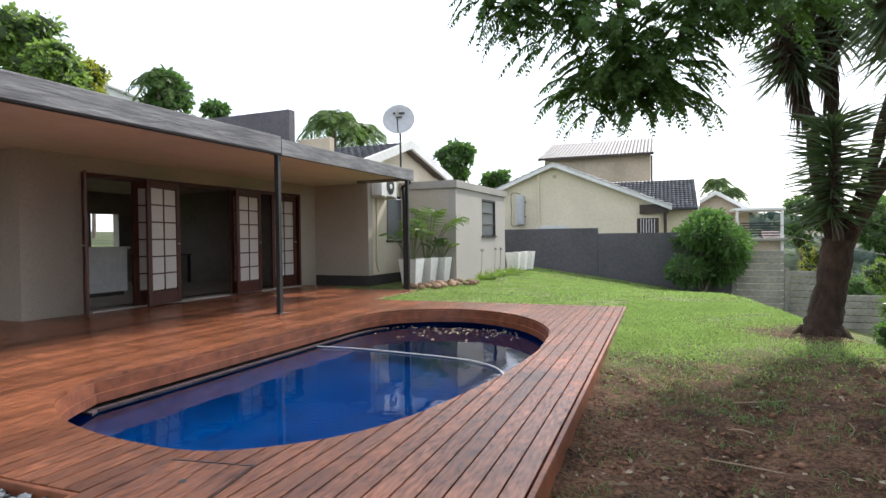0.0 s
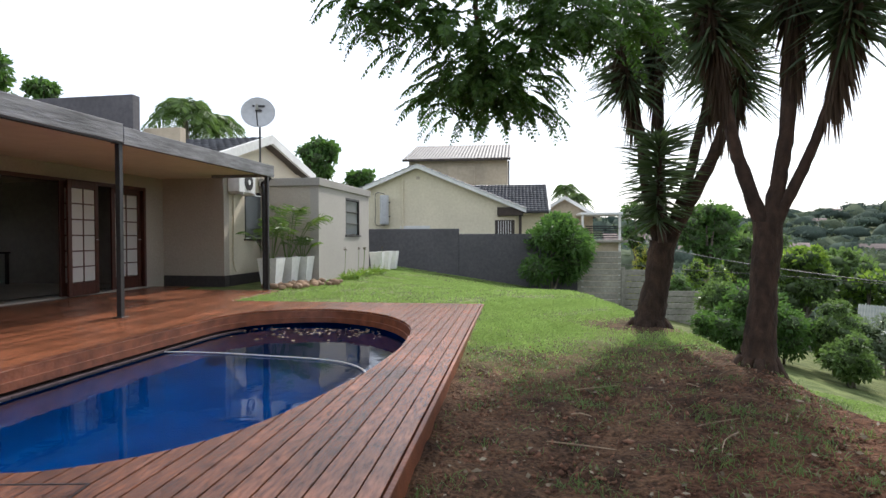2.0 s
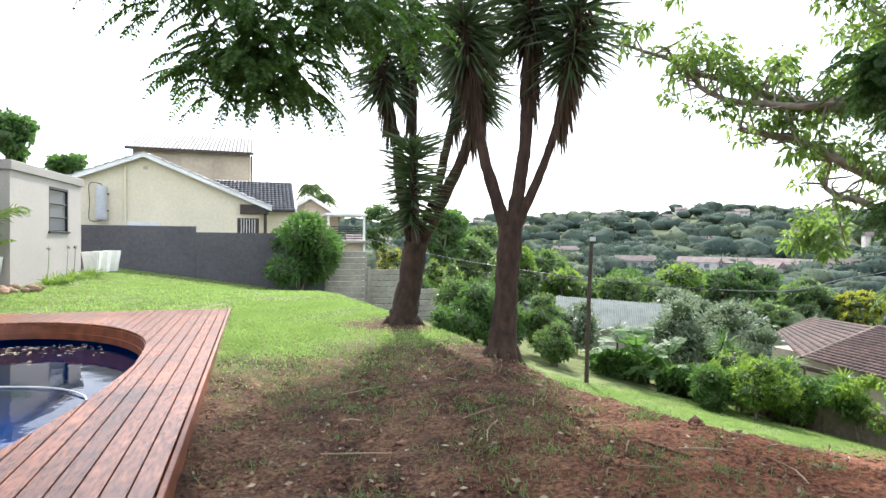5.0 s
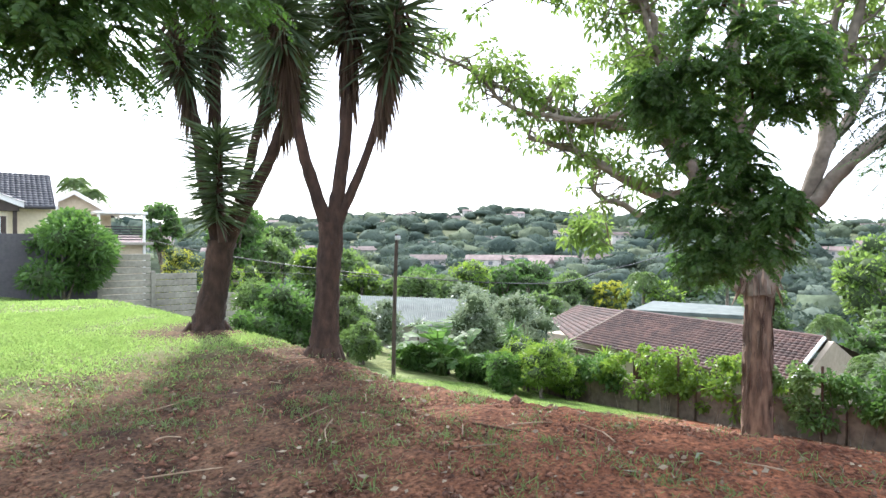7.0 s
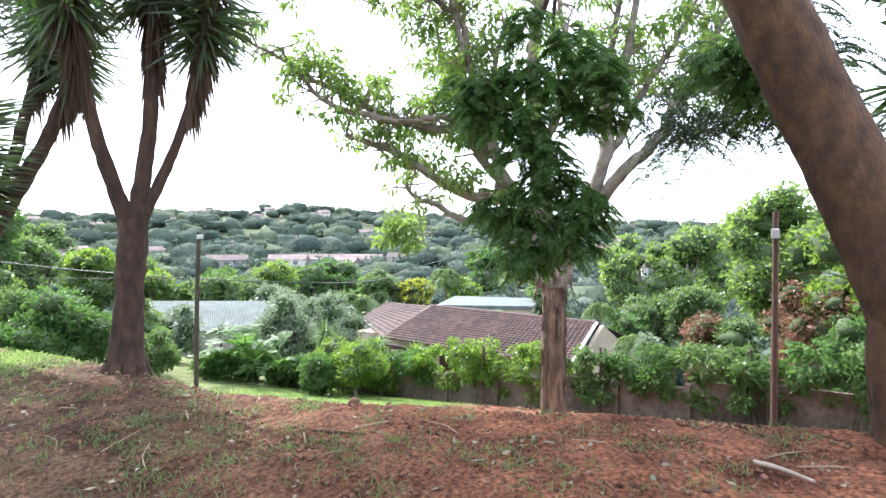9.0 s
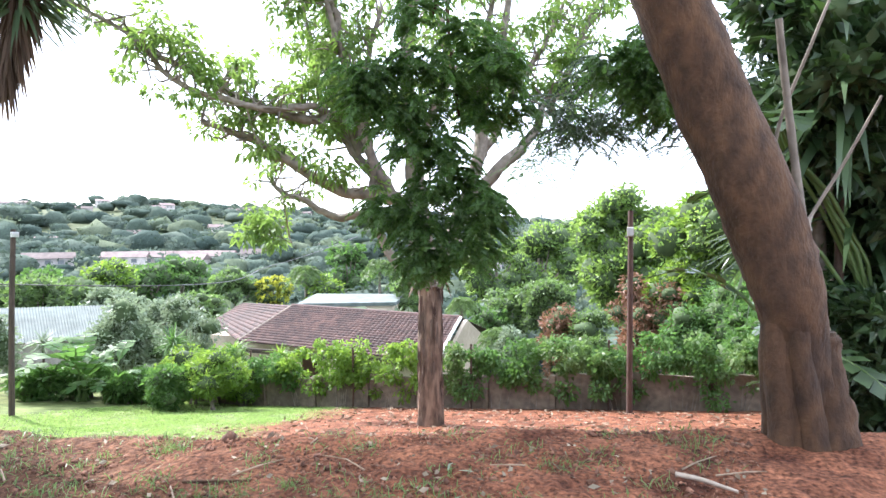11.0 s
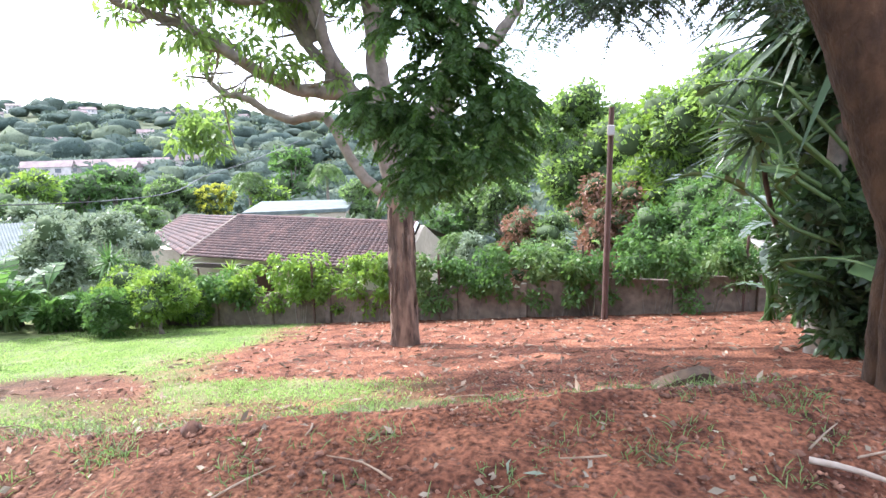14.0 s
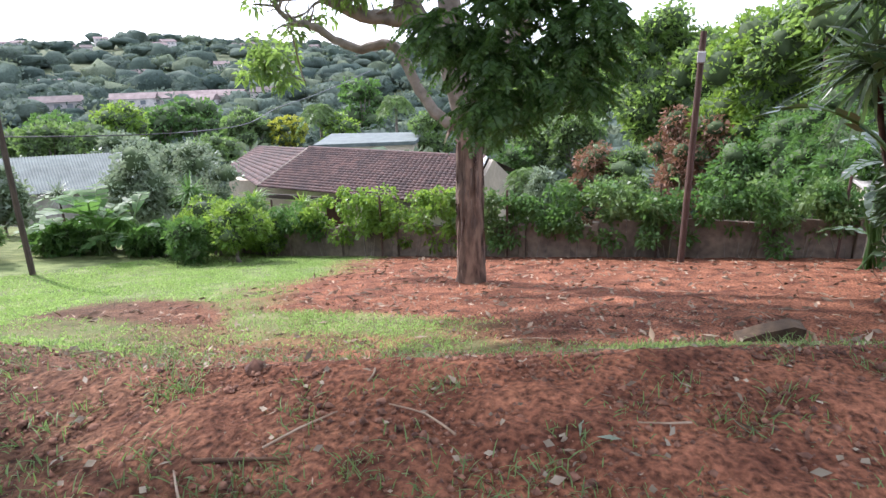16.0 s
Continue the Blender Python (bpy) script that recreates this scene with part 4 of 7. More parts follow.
def palm(x, y, z, r, label):
    """A feather palm: ringed trunk and arching fronds."""
    g = ground_at(x, y)
    ob = empty("palm", pose(x, y, g), label, "palm", "palms")
    h = max(z - g, 0.5 * r)
    tube("trunk", [(0, 0, -0.3), (0.1, 0.05, h * 0.5), (0, 0, h)], [0.12 + 0.03 * r, 0.1 + 0.015 * r], "bark_limb", ob, 8, 12, 0.05)
    for i in range(28):
        a = i * 2.4
        el = 1.15 - 1.3 * (i / 28)
        w = (math.cos(a) * math.cos(el), math.sin(a) * math.cos(el), math.sin(el))
        v, f = frond_arrays((0, 0, h), w, r * rng.uniform(0.95, 1.2), 30, r * 0.36, r * 0.04, 0.8)
        arrays("frond", v, f, "lf_mid", ob)
    return ob


def blade_arrays(base, way, length, width, droop, seg=4, turn=0.3):
    """Long strap leaves, bent down towards their tips."""
    base, way = np.asarray(base, float), unit(way)
    n = len(base)
    length, width, droop = (np.broadcast_to(q, n)[:, None] for q in (length, width, droop))
    side = unit(np.cross(way, np.array([0, 0, 1.0]) + rng.normal(0, turn, (n, 3))))
    rows = []
    for t in np.linspace(0, 1, seg + 1):
        c = base + way * length * t - np.array([0, 0, 1.0]) * droop * length * t * t
        w = side * width * 0.5 * (1 - t) ** 0.6 * (0.55 + 0.45 * min(1, 4 * t)) if t < 1 else side * width * 0.02
        rows += [c + w, c - w]
    v = np.stack(rows, 1).reshape(-1, 3)
    k = np.arange(n) * 2 * (seg + 1)
    f = np.vstack([np.stack([k + 2 * s, k + 2 * s + 1, k + 2 * s + 3, k + 2 * s + 2], 1) for s in range(seg)])
    return v, f


def rosette(x, y, z, r, leaf, label, lean=(0.0, 0.0)):
    """Strap leaves bursting from the heads of a few stems."""
    g = ground_at(x, y)
    ob = empty("strap_leaf_plant", pose(x, y, g), label, "plant", "strap-leaved plants")
    h = max(z - g, 0.3 * r)
    n = 120
    p = in_ball(n, 0.9)
    p[:, 2] = p[:, 2] * 0.75 + 0.25
    v, f = blade_arrays(np.tile([0, 0, h], (n, 1)) + p * 0.06 * r + np.array([0, 0, 1]) * rng.uniform(-0.35, 0.1, (n, 1)) * r, p, r * rng.uniform(0.7, 1.15, n), r * 0.085, rng.uniform(0.1, 0.5, n))
    arrays("leaves", v, f, leaf, ob)
    tube("stem", [(lean[0], lean[1], -0.2), (0.3 * lean[0] + 0.03 * r, 0.3 * lean[1], h * 0.5), (0, 0, h)], [0.04 + 0.015 * r, 0.03], "bark_yucca", ob, 8, 8)
    return ob


def broad_leaf_plant(x, y, z, r, leaf, n, label, lean=(0.0, 0.0)):
    """A banana-like plant: wide leaves with ribs and torn edges on long stalks."""
    g = ground_at(x, y)
    ob = empty("broad_leaf_plant", pose(x, y, g), label, "plant", "broad-leaved plants")
    h = max(z - g, 0.4 * r)
    for i in range(n):
        a, el = i * 2.4 + 0.4, rng.uniform(0.25, 1.15)
        w = np.array([math.cos(a) * math.cos(el), math.sin(a) * math.cos(el), math.sin(el)])
        base = np.array([0, 0, max(0.25, (h - 0.45 * r) * (1 if i % 3 == 0 else rng.uniform(0.25, 1)))]) + rng.normal(0, 0.05 * r, 3)
        L, W = r * rng.uniform(0.9, 1.3), r * rng.uniform(0.26, 0.36)
        side = unit(np.cross(w, (0, 0, 1.0)))
        ts = np.linspace(0, 1, 13)
        spine = [base + w * L * t - np.array([0, 0, 1]) * 0.62 * L * max(0, t - 0.15) ** 2 for t in ts]
        vs, fs = [], []
        for s in (1, -1):
            for k in range(2, 12):
                if rng.random() < 0.05:
                    continue
                wa, wb = (W * 0.5 * math.sin(math.pi * min(1, max(0, (q - 0.12) / 0.9))) ** 0.6 for q in (ts[k], ts[k + 1]))
                sag = np.array([0, 0, -1]) * rng.uniform(0.0, 0.45) * W * 0.5
                b = len(vs)
                gap = rng.uniform(0.80, 1.0)
                pa, pb = spine[k], spine[k] + (spine[k + 1] - spine[k]) * gap
                fwd = (spine[k + 1] - spine[k]) * 0.6
                vs += [pa, pb, pb + s * side * wb + sag + fwd + (0, 0, 0.1 * W), pa + s * side * wa + sag + fwd + (0, 0, 0.1 * W)]
                fs.append((b, b + 1, b + 2, b + 3) if s > 0 else (b + 3, b + 2, b + 1, b))
        lf = arrays("leaf", vs, fs, leaf, ob)
        v, f = tube_arrays([np.array([lean[0], lean[1], -0.1]) + rng.normal(0, 0.16, 3) * (1, 1, 0), base * 0.6 + np.array([0.6 * lean[0], 0.6 * lean[1], 0.1]) + rng.normal(0, 0.05, 3), *spine[::3]], [min(0.03, 0.012 + 0.012 * r), 0.008], 6, 14)
        arrays("leaf_stalk", v, f, "lf_dark" if leaf == "lf_grey" else "lf_mid", ob)
    return ob


def fern_tree_leaves(centres, radii, n, length=0.34):
    """Hanging feather leaves of a tree with tiny leaflets."""
    out = []
    for c, r in zip(centres, radii):
        for _ in range(n):
            b = in_ball(1, 0.2)[0]
            p = np.asarray(c) + b * r
            w = unit(np.array([b[0], b[1], 0.15]) + rng.normal(0, 0.5, 3) * (1, 1, 0.4))
            out.append(frond_arrays(p, w, length * rng.uniform(0.7, 1.25), 15, 0.046, 0.015, rng.uniform(0.5, 0.95), 0.5))
    return joined(out)


# ---- trees of the garden ----
def yucca(name, base, trunk_r, fork, branches, label, side_head=None, head_from=0.66):
    ob = empty(name, pose(*base), label, "yucca tree", "yucca trees")
    b = np.array(base)
    fk = np.array(fork) - b
    pts = [(0, 0, -0.3), (0, 0, 0.0), (0.0, 0, 0.2), tuple(fk * 0.5 + (0, 0, 0.05)), tuple(fk)]
    tube("trunk", pts, [trunk_r * 2.1, trunk_r * 1.7, trunk_r * 1.3, trunk_r * 1.05, trunk_r * 1.12], "bark_yucca", ob, 18, 30, 0.05)
    for q in range(9):      # swollen roots at the foot
        a = q * 0.7 + 0.2
        e = trunk_r * rng.uniform(2.1, 2.8)
        tube("root", [(0.45 * e * math.cos(a), 0.45 * e * math.sin(a), 0.16), (0.75 * e * math.cos(a), 0.75 * e * math.sin(a), 0.03), (1.15 * e * math.cos(a + 0.1), 1.15 * e * math.sin(a + 0.1), -0.07)], [0.05, 0.045, 0.02], "bark_yucca", ob, 6, 8, 0.08)
    for pts, r0 in branches:
        pp = [np.array(p) - b for p in pts]
        limb = tube("branch", [fk - (0, 0, 0.14)] + pp, [r0 * 1.2, r0, r0 * 0.88, r0 * 0.85, r0 * 0.8], "bark_yucca", ob, 12, 30, 0.06)
        line = spline(pp, 60)
        way = unit(line[-1] - line[-8])
        n = 400      # living blades, drooping lower down and rising at the top
        t = rng.random(n) ** 0.8
        a = rng.uniform(0, 2 * np.pi, n)
        out = np.stack([np.cos(a), np.sin(a), np.zeros(n)], 1)
        at_ = line[(60 * (head_from + 0.06) + t * (59 - 60 * (head_from + 0.06))).astype(int)] + way * (np.maximum(0, t - 0.75) * 1.6)[:, None]
        v, f = blade_arrays(at_ + out * r0 * 0.5, out + np.array([0, 0, 1.0]) * (-0.75 + 1.35 * t + rng.normal(0, 0.22, n))[:, None], rng.uniform(0.34, 0.6, n), 0.036, rng.uniform(0.05, 0.3, n), 3, 1.5)
        arrays("leaf_head", v, f, "lf_yucca", limb)
        n = 420      # skirt of dead leaves pressed down along the branch
        t = rng.random(n) ** 0.6
        a = rng.uniform(0, 2 * np.pi, n)
        out = np.stack([np.cos(a), np.sin(a), np.zeros(n)], 1)
        lo = head_from - 0.22
        base_p = line[(60 * (lo + t * (0.95 - lo))).astype(int)]
        v, f = blade_arrays(base_p + out * r0 * 0.8, out * (0.12 + 0.5 * t ** 2)[:, None] + np.array([0, 0, -1.0]), rng.uniform(0.16, 0.42, n), 0.03, 0.1, 3)
        arrays("dead_leaf_skirt", v, f, "lf_dry", limb)
    if side_head is not None:
        c = np.array(side_head) - b
        n = 420
        a = rng.uniform(0, 2 * np.pi, n)
        h = rng.uniform(-0.6, 0.42, n)
        d = np.stack([np.cos(a), np.sin(a), 0.12 + 0.7 * h + rng.normal(0, 0.12, n)], 1)
        stem = np.stack([0.02 * h, 0.0 * h, h], 1)
        v, f = blade_arrays(c + stem, d, rng.uniform(0.42, 0.66, n) * (1 - 0.25 * np.abs(h)), 0.034, rng.uniform(0.02, 0.16, n), 3, 1.6)
        arrays("side_leaf_head", v, f, "lf_yucca", ob)
        tube("side_stem", [c + (0.05, 0, -0.85), c + (0.02, 0, -0.5), c + (0, 0, 0.35)], [0.05, 0.045, 0.03], "bark_yucca", ob, 10, 10, 0.05)
    return ob


yucca("yucca_tree", (1.68, 7.47, -0.12), 0.142, (1.82, 7.43, 1.02),
      [([(1.65, 7.48, 1.64), (1.59, 7.49, 2.14), (1.50, 7.52, 2.58), (1.40, 7.55, 3.07), (1.30, 7.58, 3.7)], 0.078),
       ([(1.79, 7.48, 1.65), (1.80, 7.52, 2.24), (1.77, 7.57, 2.83), (1.75, 7.61, 3.42), (1.75, 7.66, 4.0)], 0.062),
       ([(2.08, 7.34, 1.46), (2.31, 7.25, 1.96), (2.47, 7.19, 2.41), (2.58, 7.14, 2.89), (2.64, 7.10, 3.7)], 0.08),
       ([(2.07, 7.40, 1.66), (2.20, 7.41, 2.20), (2.31, 7.42, 2.63), (2.41, 7.43, 3.12), (2.46, 7.48, 4.0)], 0.062)],
      "forked yucca tree with spiky heads and shaggy dead leaves", (1.70, 7.16, 1.86), 0.6)
yucca("yucca_tree", (2.09, 5.24, -0.12), 0.103, (2.14, 5.21, 1.2),
      [([(2.02, 5.27, 1.46), (1.92, 5.31, 1.81), (1.84, 5.35, 2.24), (1.77, 5.40, 2.75), (1.70, 5.42, 3.3)], 0.058),
       ([(2.22, 5.20, 1.57), (2.28, 5.20, 1.99), (2.32, 5.22, 2.47), (2.34, 5.24, 2.95), (2.34, 5.27, 3.6)], 0.064),
       ([(2.31, 5.12, 1.50), (2.43, 5.06, 1.84), (2.52, 5.01, 2.18), (2.61, 4.98, 2.60), (2.72, 4.92, 3.45)], 0.043)],
      "slender forked yucca tree with shaggy dead leaves", None, 0.70)


def limb_tree():
    """The pale-barked tree on the lower terrace."""
    bx, by = 8.57, 4.25
    bz = ground_at(bx, by)
    ob = empty("paperbark_tree", pose(bx, by, bz), "pale tree with peeling bark and spreading leafy limbs", "tree")
    o = np.array([bx, by, bz])
    trunk = tube("trunk", [(0, 0, -0.3), (0, 0, 0.05), (0.02, 0.01, 1.0), (0.05, 0.02, 2.0), (0.06, 0.03, 2.65)], [0.26, 0.22, 0.19, 0.19, 0.21], "bark_pale", ob, 18, 30, 0.04)
    n = 170      # curling strips of bark
    a, h = rng.uniform(0, 2 * np.pi, n), rng.uniform(0.15, 2.6, n)
    out = np.stack([np.cos(a), np.sin(a), np.zeros(n)], 1)
    v, f = blade_arrays(out * 0.185 + np.stack([0.02 * h, 0.01 * h, h], 1), out * 0.06 + np.array([0, 0, -1.0]), rng.uniform(0.12, 0.5, n), rng.uniform(0.03, 0.10, n), -0.02, 3)
    v2, f2 = blade_arrays(out[:40] * 0.205 + np.stack([0.06 + 0 * h[:40], 0.03 + 0 * h[:40], 2.45 + 0.08 * h[:40]], 1), out[:40] * 0.35 + np.array([0, 0, -1.0]), rng.uniform(0.2, 0.5, 40), 0.07, -0.02, 3)
    v, f = joined([(v, f), (v2, f2)])
    arrays("peeling_bark", v, f, "bark_flake", trunk, "curling strips of peeling bark")
    def limb(pts, r, bare=0.45, leaves=44, grow=0.7):
        """One winding limb with twigs and clusters of leaves along its outer stretch."""
        line = spline([np.array(p) - o for p in pts], 40)
        line[3:] += np.cumsum(rng.normal(0, 0.012, (37, 3)), 0)
        ob_l = arrays("limb", *tube_arrays(line, [r, r * 0.85, r * 0.65, r * 0.35], 10, 0, 0.03), "bark_limb", ob, smooth=True)
        tw, cs = [], []
        for i in range(int(40 * bare), 40):
            for _ in range(2):
                d = unit(rng.normal(0, 1, 3) + (0, 0, 0.45))
                e = line[i] + d * rng.uniform(0.25, grow)
                tw.append(tube_arrays([line[i], (line[i] + e) / 2 + rng.normal(0, 0.06, 3), e], [0.012 + r * 0.12, 0.006], 5, 6))
                if rng.random() < 0.6:
                    cs.append(e)
        tagged(arrays("twig_spray", *joined(tw), "bark_limb", ob_l), kind="stuff")
        v, f = clump_leaves(cs, rng.uniform(0.14, 0.27, len(cs)), leaves, 0.125, 0.42, 0.45, 0.7, 0.05, 0.0)
        arrays("leaves", v, f, "lf_tree", ob_l)
        return ob_l

    # low winding limb, and the long limbs on the lawn side
    limb([(8.55, 4.30, 0.26), (8.51, 4.74, 0.47), (8.50, 5.11, 0.95), (8.52, 5.39, 1.35), (8.46, 5.90, 1.29), (8.43, 6.32, 1.50), (8.38, 6.79, 1.68), (8.38, 7.14, 1.87), (8.46, 7.24, 2.24)], 0.085, 0.72, 30, 0.45)
    limb([(8.55, 4.30, 0.35), (8.41, 4.51, 1.04), (8.30, 4.64, 1.58), (8.11, 5.00, 1.67), (7.89, 5.43, 1.75), (7.53, 6.10, 2.14), (7.21, 6.63, 2.59), (6.83, 7.34, 2.83)], 0.125, 0.55)
    limb([(8.43, 4.64, 1.55), (8.34, 5.10, 1.98), (8.32, 5.36, 2.28), (8.29, 5.62, 2.75), (8.27, 5.87, 3.36), (8.37, 5.99, 4.57)], 0.10, 0.5)
    limb([(8.27, 4.80, 1.75), (8.09, 5.06, 2.32), (7.97, 5.17, 2.75), (7.87, 5.20, 3.13), (7.84, 4.80, 4.56)], 0.09, 0.55)
    limb([(8.29, 5.34, 2.40), (8.08, 5.49, 2.92), (7.84, 5.72, 3.01), (7.58, 6.02, 2.91), (7.06, 6.62, 3.09), (6.52, 7.28, 3.48), (5.99, 7.92, 3.78)], 0.10, 0.4)
    limb([(7.84, 5.72, 3.0), (7.45, 5.8, 3.05), (7.01, 6.08, 2.91), (6.62, 6.62, 3.01), (6.23, 7.13, 3.22), (5.92, 7.47, 3.67), (5.25, 8.24, 4.20)], 0.06, 0.3)
    limb([(8.32, 5.36, 2.28), (8.30, 5.7, 2.7), (8.29, 6.08, 3.21), (8.33, 6.34, 4.12), (8.43, 6.76, 5.71)], 0.06, 0.4)
    limb([(8.11, 5.0, 1.67), (7.72, 5.10, 3.01), (7.43, 5.34, 3.93), (7.00, 5.47, 5.23)], 0.07, 0.45)
    limb([(7.45, 5.33, 3.9), (7.42, 5.33, 4.53), (7.08, 5.73, 4.98), (6.69, 6.26, 5.08), (6.1, 7.0, 5.0)], 0.06, 0.25)
    # the leader and the limbs on the far side
    limb([(8.58, 4.22, 0.26), (8.55, 4.36, 1.12), (8.54, 4.44, 1.80), (8.54, 4.48, 2.65), (8.55, 4.52, 3.49), (8.60, 4.42, 4.74), (8.68, 4.25, 6.13)], 0.19, 0.5)
    limb([(8.59, 4.18, 0.26), (8.82, 3.78, 1.55), (9.00, 3.55, 2.50), (9.10, 3.52, 3.29), (9.27, 3.28, 4.10), (9.56, 2.97, 6.24)], 0.13, 0.5)
    limb([(8.71, 3.84, 1.29), (9.03, 3.16, 2.19), (9.22, 2.84, 2.50), (9.36, 2.64, 2.77), (9.50, 2.44, 3.22), (9.91, 1.67, 3.53)], 0.11, 0.72)
    limb([(9.03, 3.56, 2.33), (9.27, 3.34, 2.79), (9.52, 3.07, 3.45), (9.83, 2.66, 4.21), (10.11, 2.32, 5.18)], 0.08, 0.5)
    limb([(8.54, 4.46, 2.55), (8.31, 3.89, 3.47), (8.23, 3.88, 3.98), (7.98, 4.12, 5.40)], 0.08, 0.4)
    limb([(9.0, 3.56, 2.4), (9.13, 3.65, 3.36), (9.28, 3.55, 4.25), (9.58, 3.35, 6.16)], 0.09, 0.4)
    limb([(9.50, 2.44, 3.1), (9.77, 2.5, 3.3), (10.07, 2.26, 3.63), (10.26, 2.10, 4.26), (10.48, 1.85, 4.89), (10.75, 1.50, 5.73)], 0.07, 0.35)
    # a tuft that hangs clear of the crown on a long thin twig
    twig = arrays("hanging_twig", *tube_arrays([(-0.19, 2.65, -bz + 1.68), (0.5, 3.0, -bz + 1.05), (0.95, 3.3, -bz + 0.95), (1.15, 4.1, -bz + 1.25)], [0.014, 0.007], 6, 16), "bark_limb", ob, smooth=True)
    cs = np.array([(1.15, 4.1, 1.3), (1.0, 4.35, 1.12), (1.2, 3.85, 1.0), (1.2, 4.25, 1.52), (1.05, 3.7, 1.35)]) - (0, 0, bz)
    arrays("leaves", *clump_leaves(cs, np.full(5, 0.3), 130, 0.15, 0.45, 0.4, 0.8, 0.0, 0.0), "lf_tree", twig)
    # feathery sprays caught among the far limbs
    cs = np.array([(8.9, 2.45, 2.3), (8.95, 2.2, 2.55), (9.0, 2.0, 2.75), (9.05, 1.75, 2.8), (9.1, 1.5, 2.95), (8.8, 2.7, 2.0), (9.0, 1.9, 3.1), (9.1, 1.3, 3.2)]) - o
    arrays("feathery_spray", *fern_tree_leaves(cs, np.full(8, 0.26), 30, 0.5), "lf_jac", ob)
    return ob


limb_tree()


def leaning_tree():
    base = (3.78, 0.02, ground_at(3.78, 0.02))
    gap = (0.52, -0.18, ground_at(4.3, -0.12) - base[2])
    o = np.array(base)
    ob = empty("leaning_tree", pose(*base), "thick red-brown leaning trunk with feathery hanging foliage", "tree")
    axis = np.array([(3.60, 0.06, -0.5), (3.55, 0.10, 0.06), (3.51, 0.14, 0.48), (3.47, 0.20, 0.77), (3.48, 0.28, 1.05), (3.45, 0.41, 1.41), (3.43, 0.56, 1.75), (3.35, 0.72, 2.14), (3.17, 0.98, 2.75), (2.85, 1.25, 3.4), (2.3, 1.6, 4.2)]) - o
    tube("trunk", axis, [0.19, 0.16, 0.155, 0.18, 0.20, 0.205, 0.202, 0.192, 0.18, 0.16, 0.13], "bark_red", ob, 22, 56, 0.022)
    for dx, dy, r in ((-0.09, 0.10, 0.075), (0.12, -0.10, 0.09), (-0.14, -0.03, 0.065), (0.02, 0.13, 0.06), (-0.12, 0.05, 0.045), (-0.05, -0.14, 0.07)):
        foot, knee, hip = axis[1] + (1.35 * dx, 1.35 * dy, -0.55), axis[1] + (dx, dy, -0.1), axis[3] + (0.55 * dx, 0.55 * dy, 0.05)
        tube("buttress", [foot, knee, (knee + hip) / 2 + (-0.01, 0.02, 0), hip, axis[4] + (0.3 * dx, 0.3 * dy, 0.1)], [r * 1.7, r * 1.2, r, r * 0.8, r * 0.4], "bark_red", ob, 12, 20, 0.05)
    limbs = [
        ([(-0.9, 0.95, 3.9), (-0.8, 1.5, 3.9), (-0.5, 2.2, 3.8), (-0.45, 2.6, 3.0)], 0.06),
        ([(-0.9, 0.95, 3.9), (-0.6, 1.9, 3.8), (-0.3, 2.5, 3.3), (-0.25, 2.45, 2.3)], 0.03),
        ([(-1.8, 1.5, 4.0), (-2.6, 2.2, 4.2), (-3.6, 2.9, 3.6), (-4.5, 3.1, 2.9), (-4.9, 3.15, 2.6)], 0.09),
        ([(-3.6, 2.9, 3.6), (-4.2, 3.2, 3.0), (-4.45, 3.3, 2.2)], 0.03),
        # limb rising out of view to the added shading clumps
        ([(-1.6, 1.4, 3.8), (-1.5, 3.0, 5.8), (-1.0, 6.0, 7.2), (-0.6, 9.0, 8.2)], 0.12),
        ([(-2.0, 1.7, 4.2), (-3.0, 2.6, 3.9), (-3.9, 3.3, 3.0), (-4.2, 3.4, 2.4)], 0.06),
    ]
    for pts, r in limbs:
        pts = [tuple(axis[min(10, max(7, int(pts[0][2] * 2.4)))])] + [(a + gap[0], b + gap[1], c + gap[2]) for a, b, c in pts[1:]]
        tube("limb", pts, [r, r * 0.7, r * 0.3], "bark_red", ob, 10, 20, 0.03)
    low = np.array([(3.64, 2.70, 1.28), (3.69, 2.58, 1.20), (3.73, 2.43, 1.14), (3.71, 2.50, 0.92), (3.76, 2.45, 0.88), (3.80, 2.12, 0.98), (3.74, 2.39, 1.40), (3.83, 2.10, 1.16), (3.85, 2.02, 1.26), (3.81, 2.15, 1.38), (3.78, 2.25, 1.56)])
    high = np.array([(3.62, 2.78, 2.26), (3.60, 2.85, 2.07), (3.65, 2.68, 1.93), (3.69, 2.54, 2.31), (3.71, 2.48, 2.00), (3.75, 2.35, 1.76), (3.57, 2.94, 2.22), (3.76, 2.31, 2.25), (3.70, 2.52, 1.73), (3.75, 2.49, 2.69), (3.84, 2.15, 2.52), (3.91, 1.95, 2.28)])
    near_trunk = np.array([(4.10, 1.19, 2.25), (4.10, 0.98, 2.09), (4.09, 0.82, 2.25), (4.10, 1.02, 2.38), (4.09, 0.85, 2.01), (4.18, 1.88, 2.03), (4.15, 1.99, 2.26), (4.11, 2.14, 2.00), (4.13, 2.06, 2.44), (4.08, 2.29, 2.11)])
    for cs, n in ((low, 62), (high, 56), (near_trunk, 48)):
        v, f = fern_tree_leaves(cs - o, np.full(len(cs), 0.14), n, 0.17)
        arrays("hanging_foliage", v, f, "lf_jac", ob)
    left = np.array([(-0.71, 2.89, 2.3), (-0.49, 2.98, 2.2), (-0.27, 2.94, 2.1), (-0.21, 3.08, 1.97), (-0.13, 3.12, 1.86), (-0.33, 3.2, 1.9), (0.03, 3.07, 2.05), (0.03, 3.21, 1.9)])
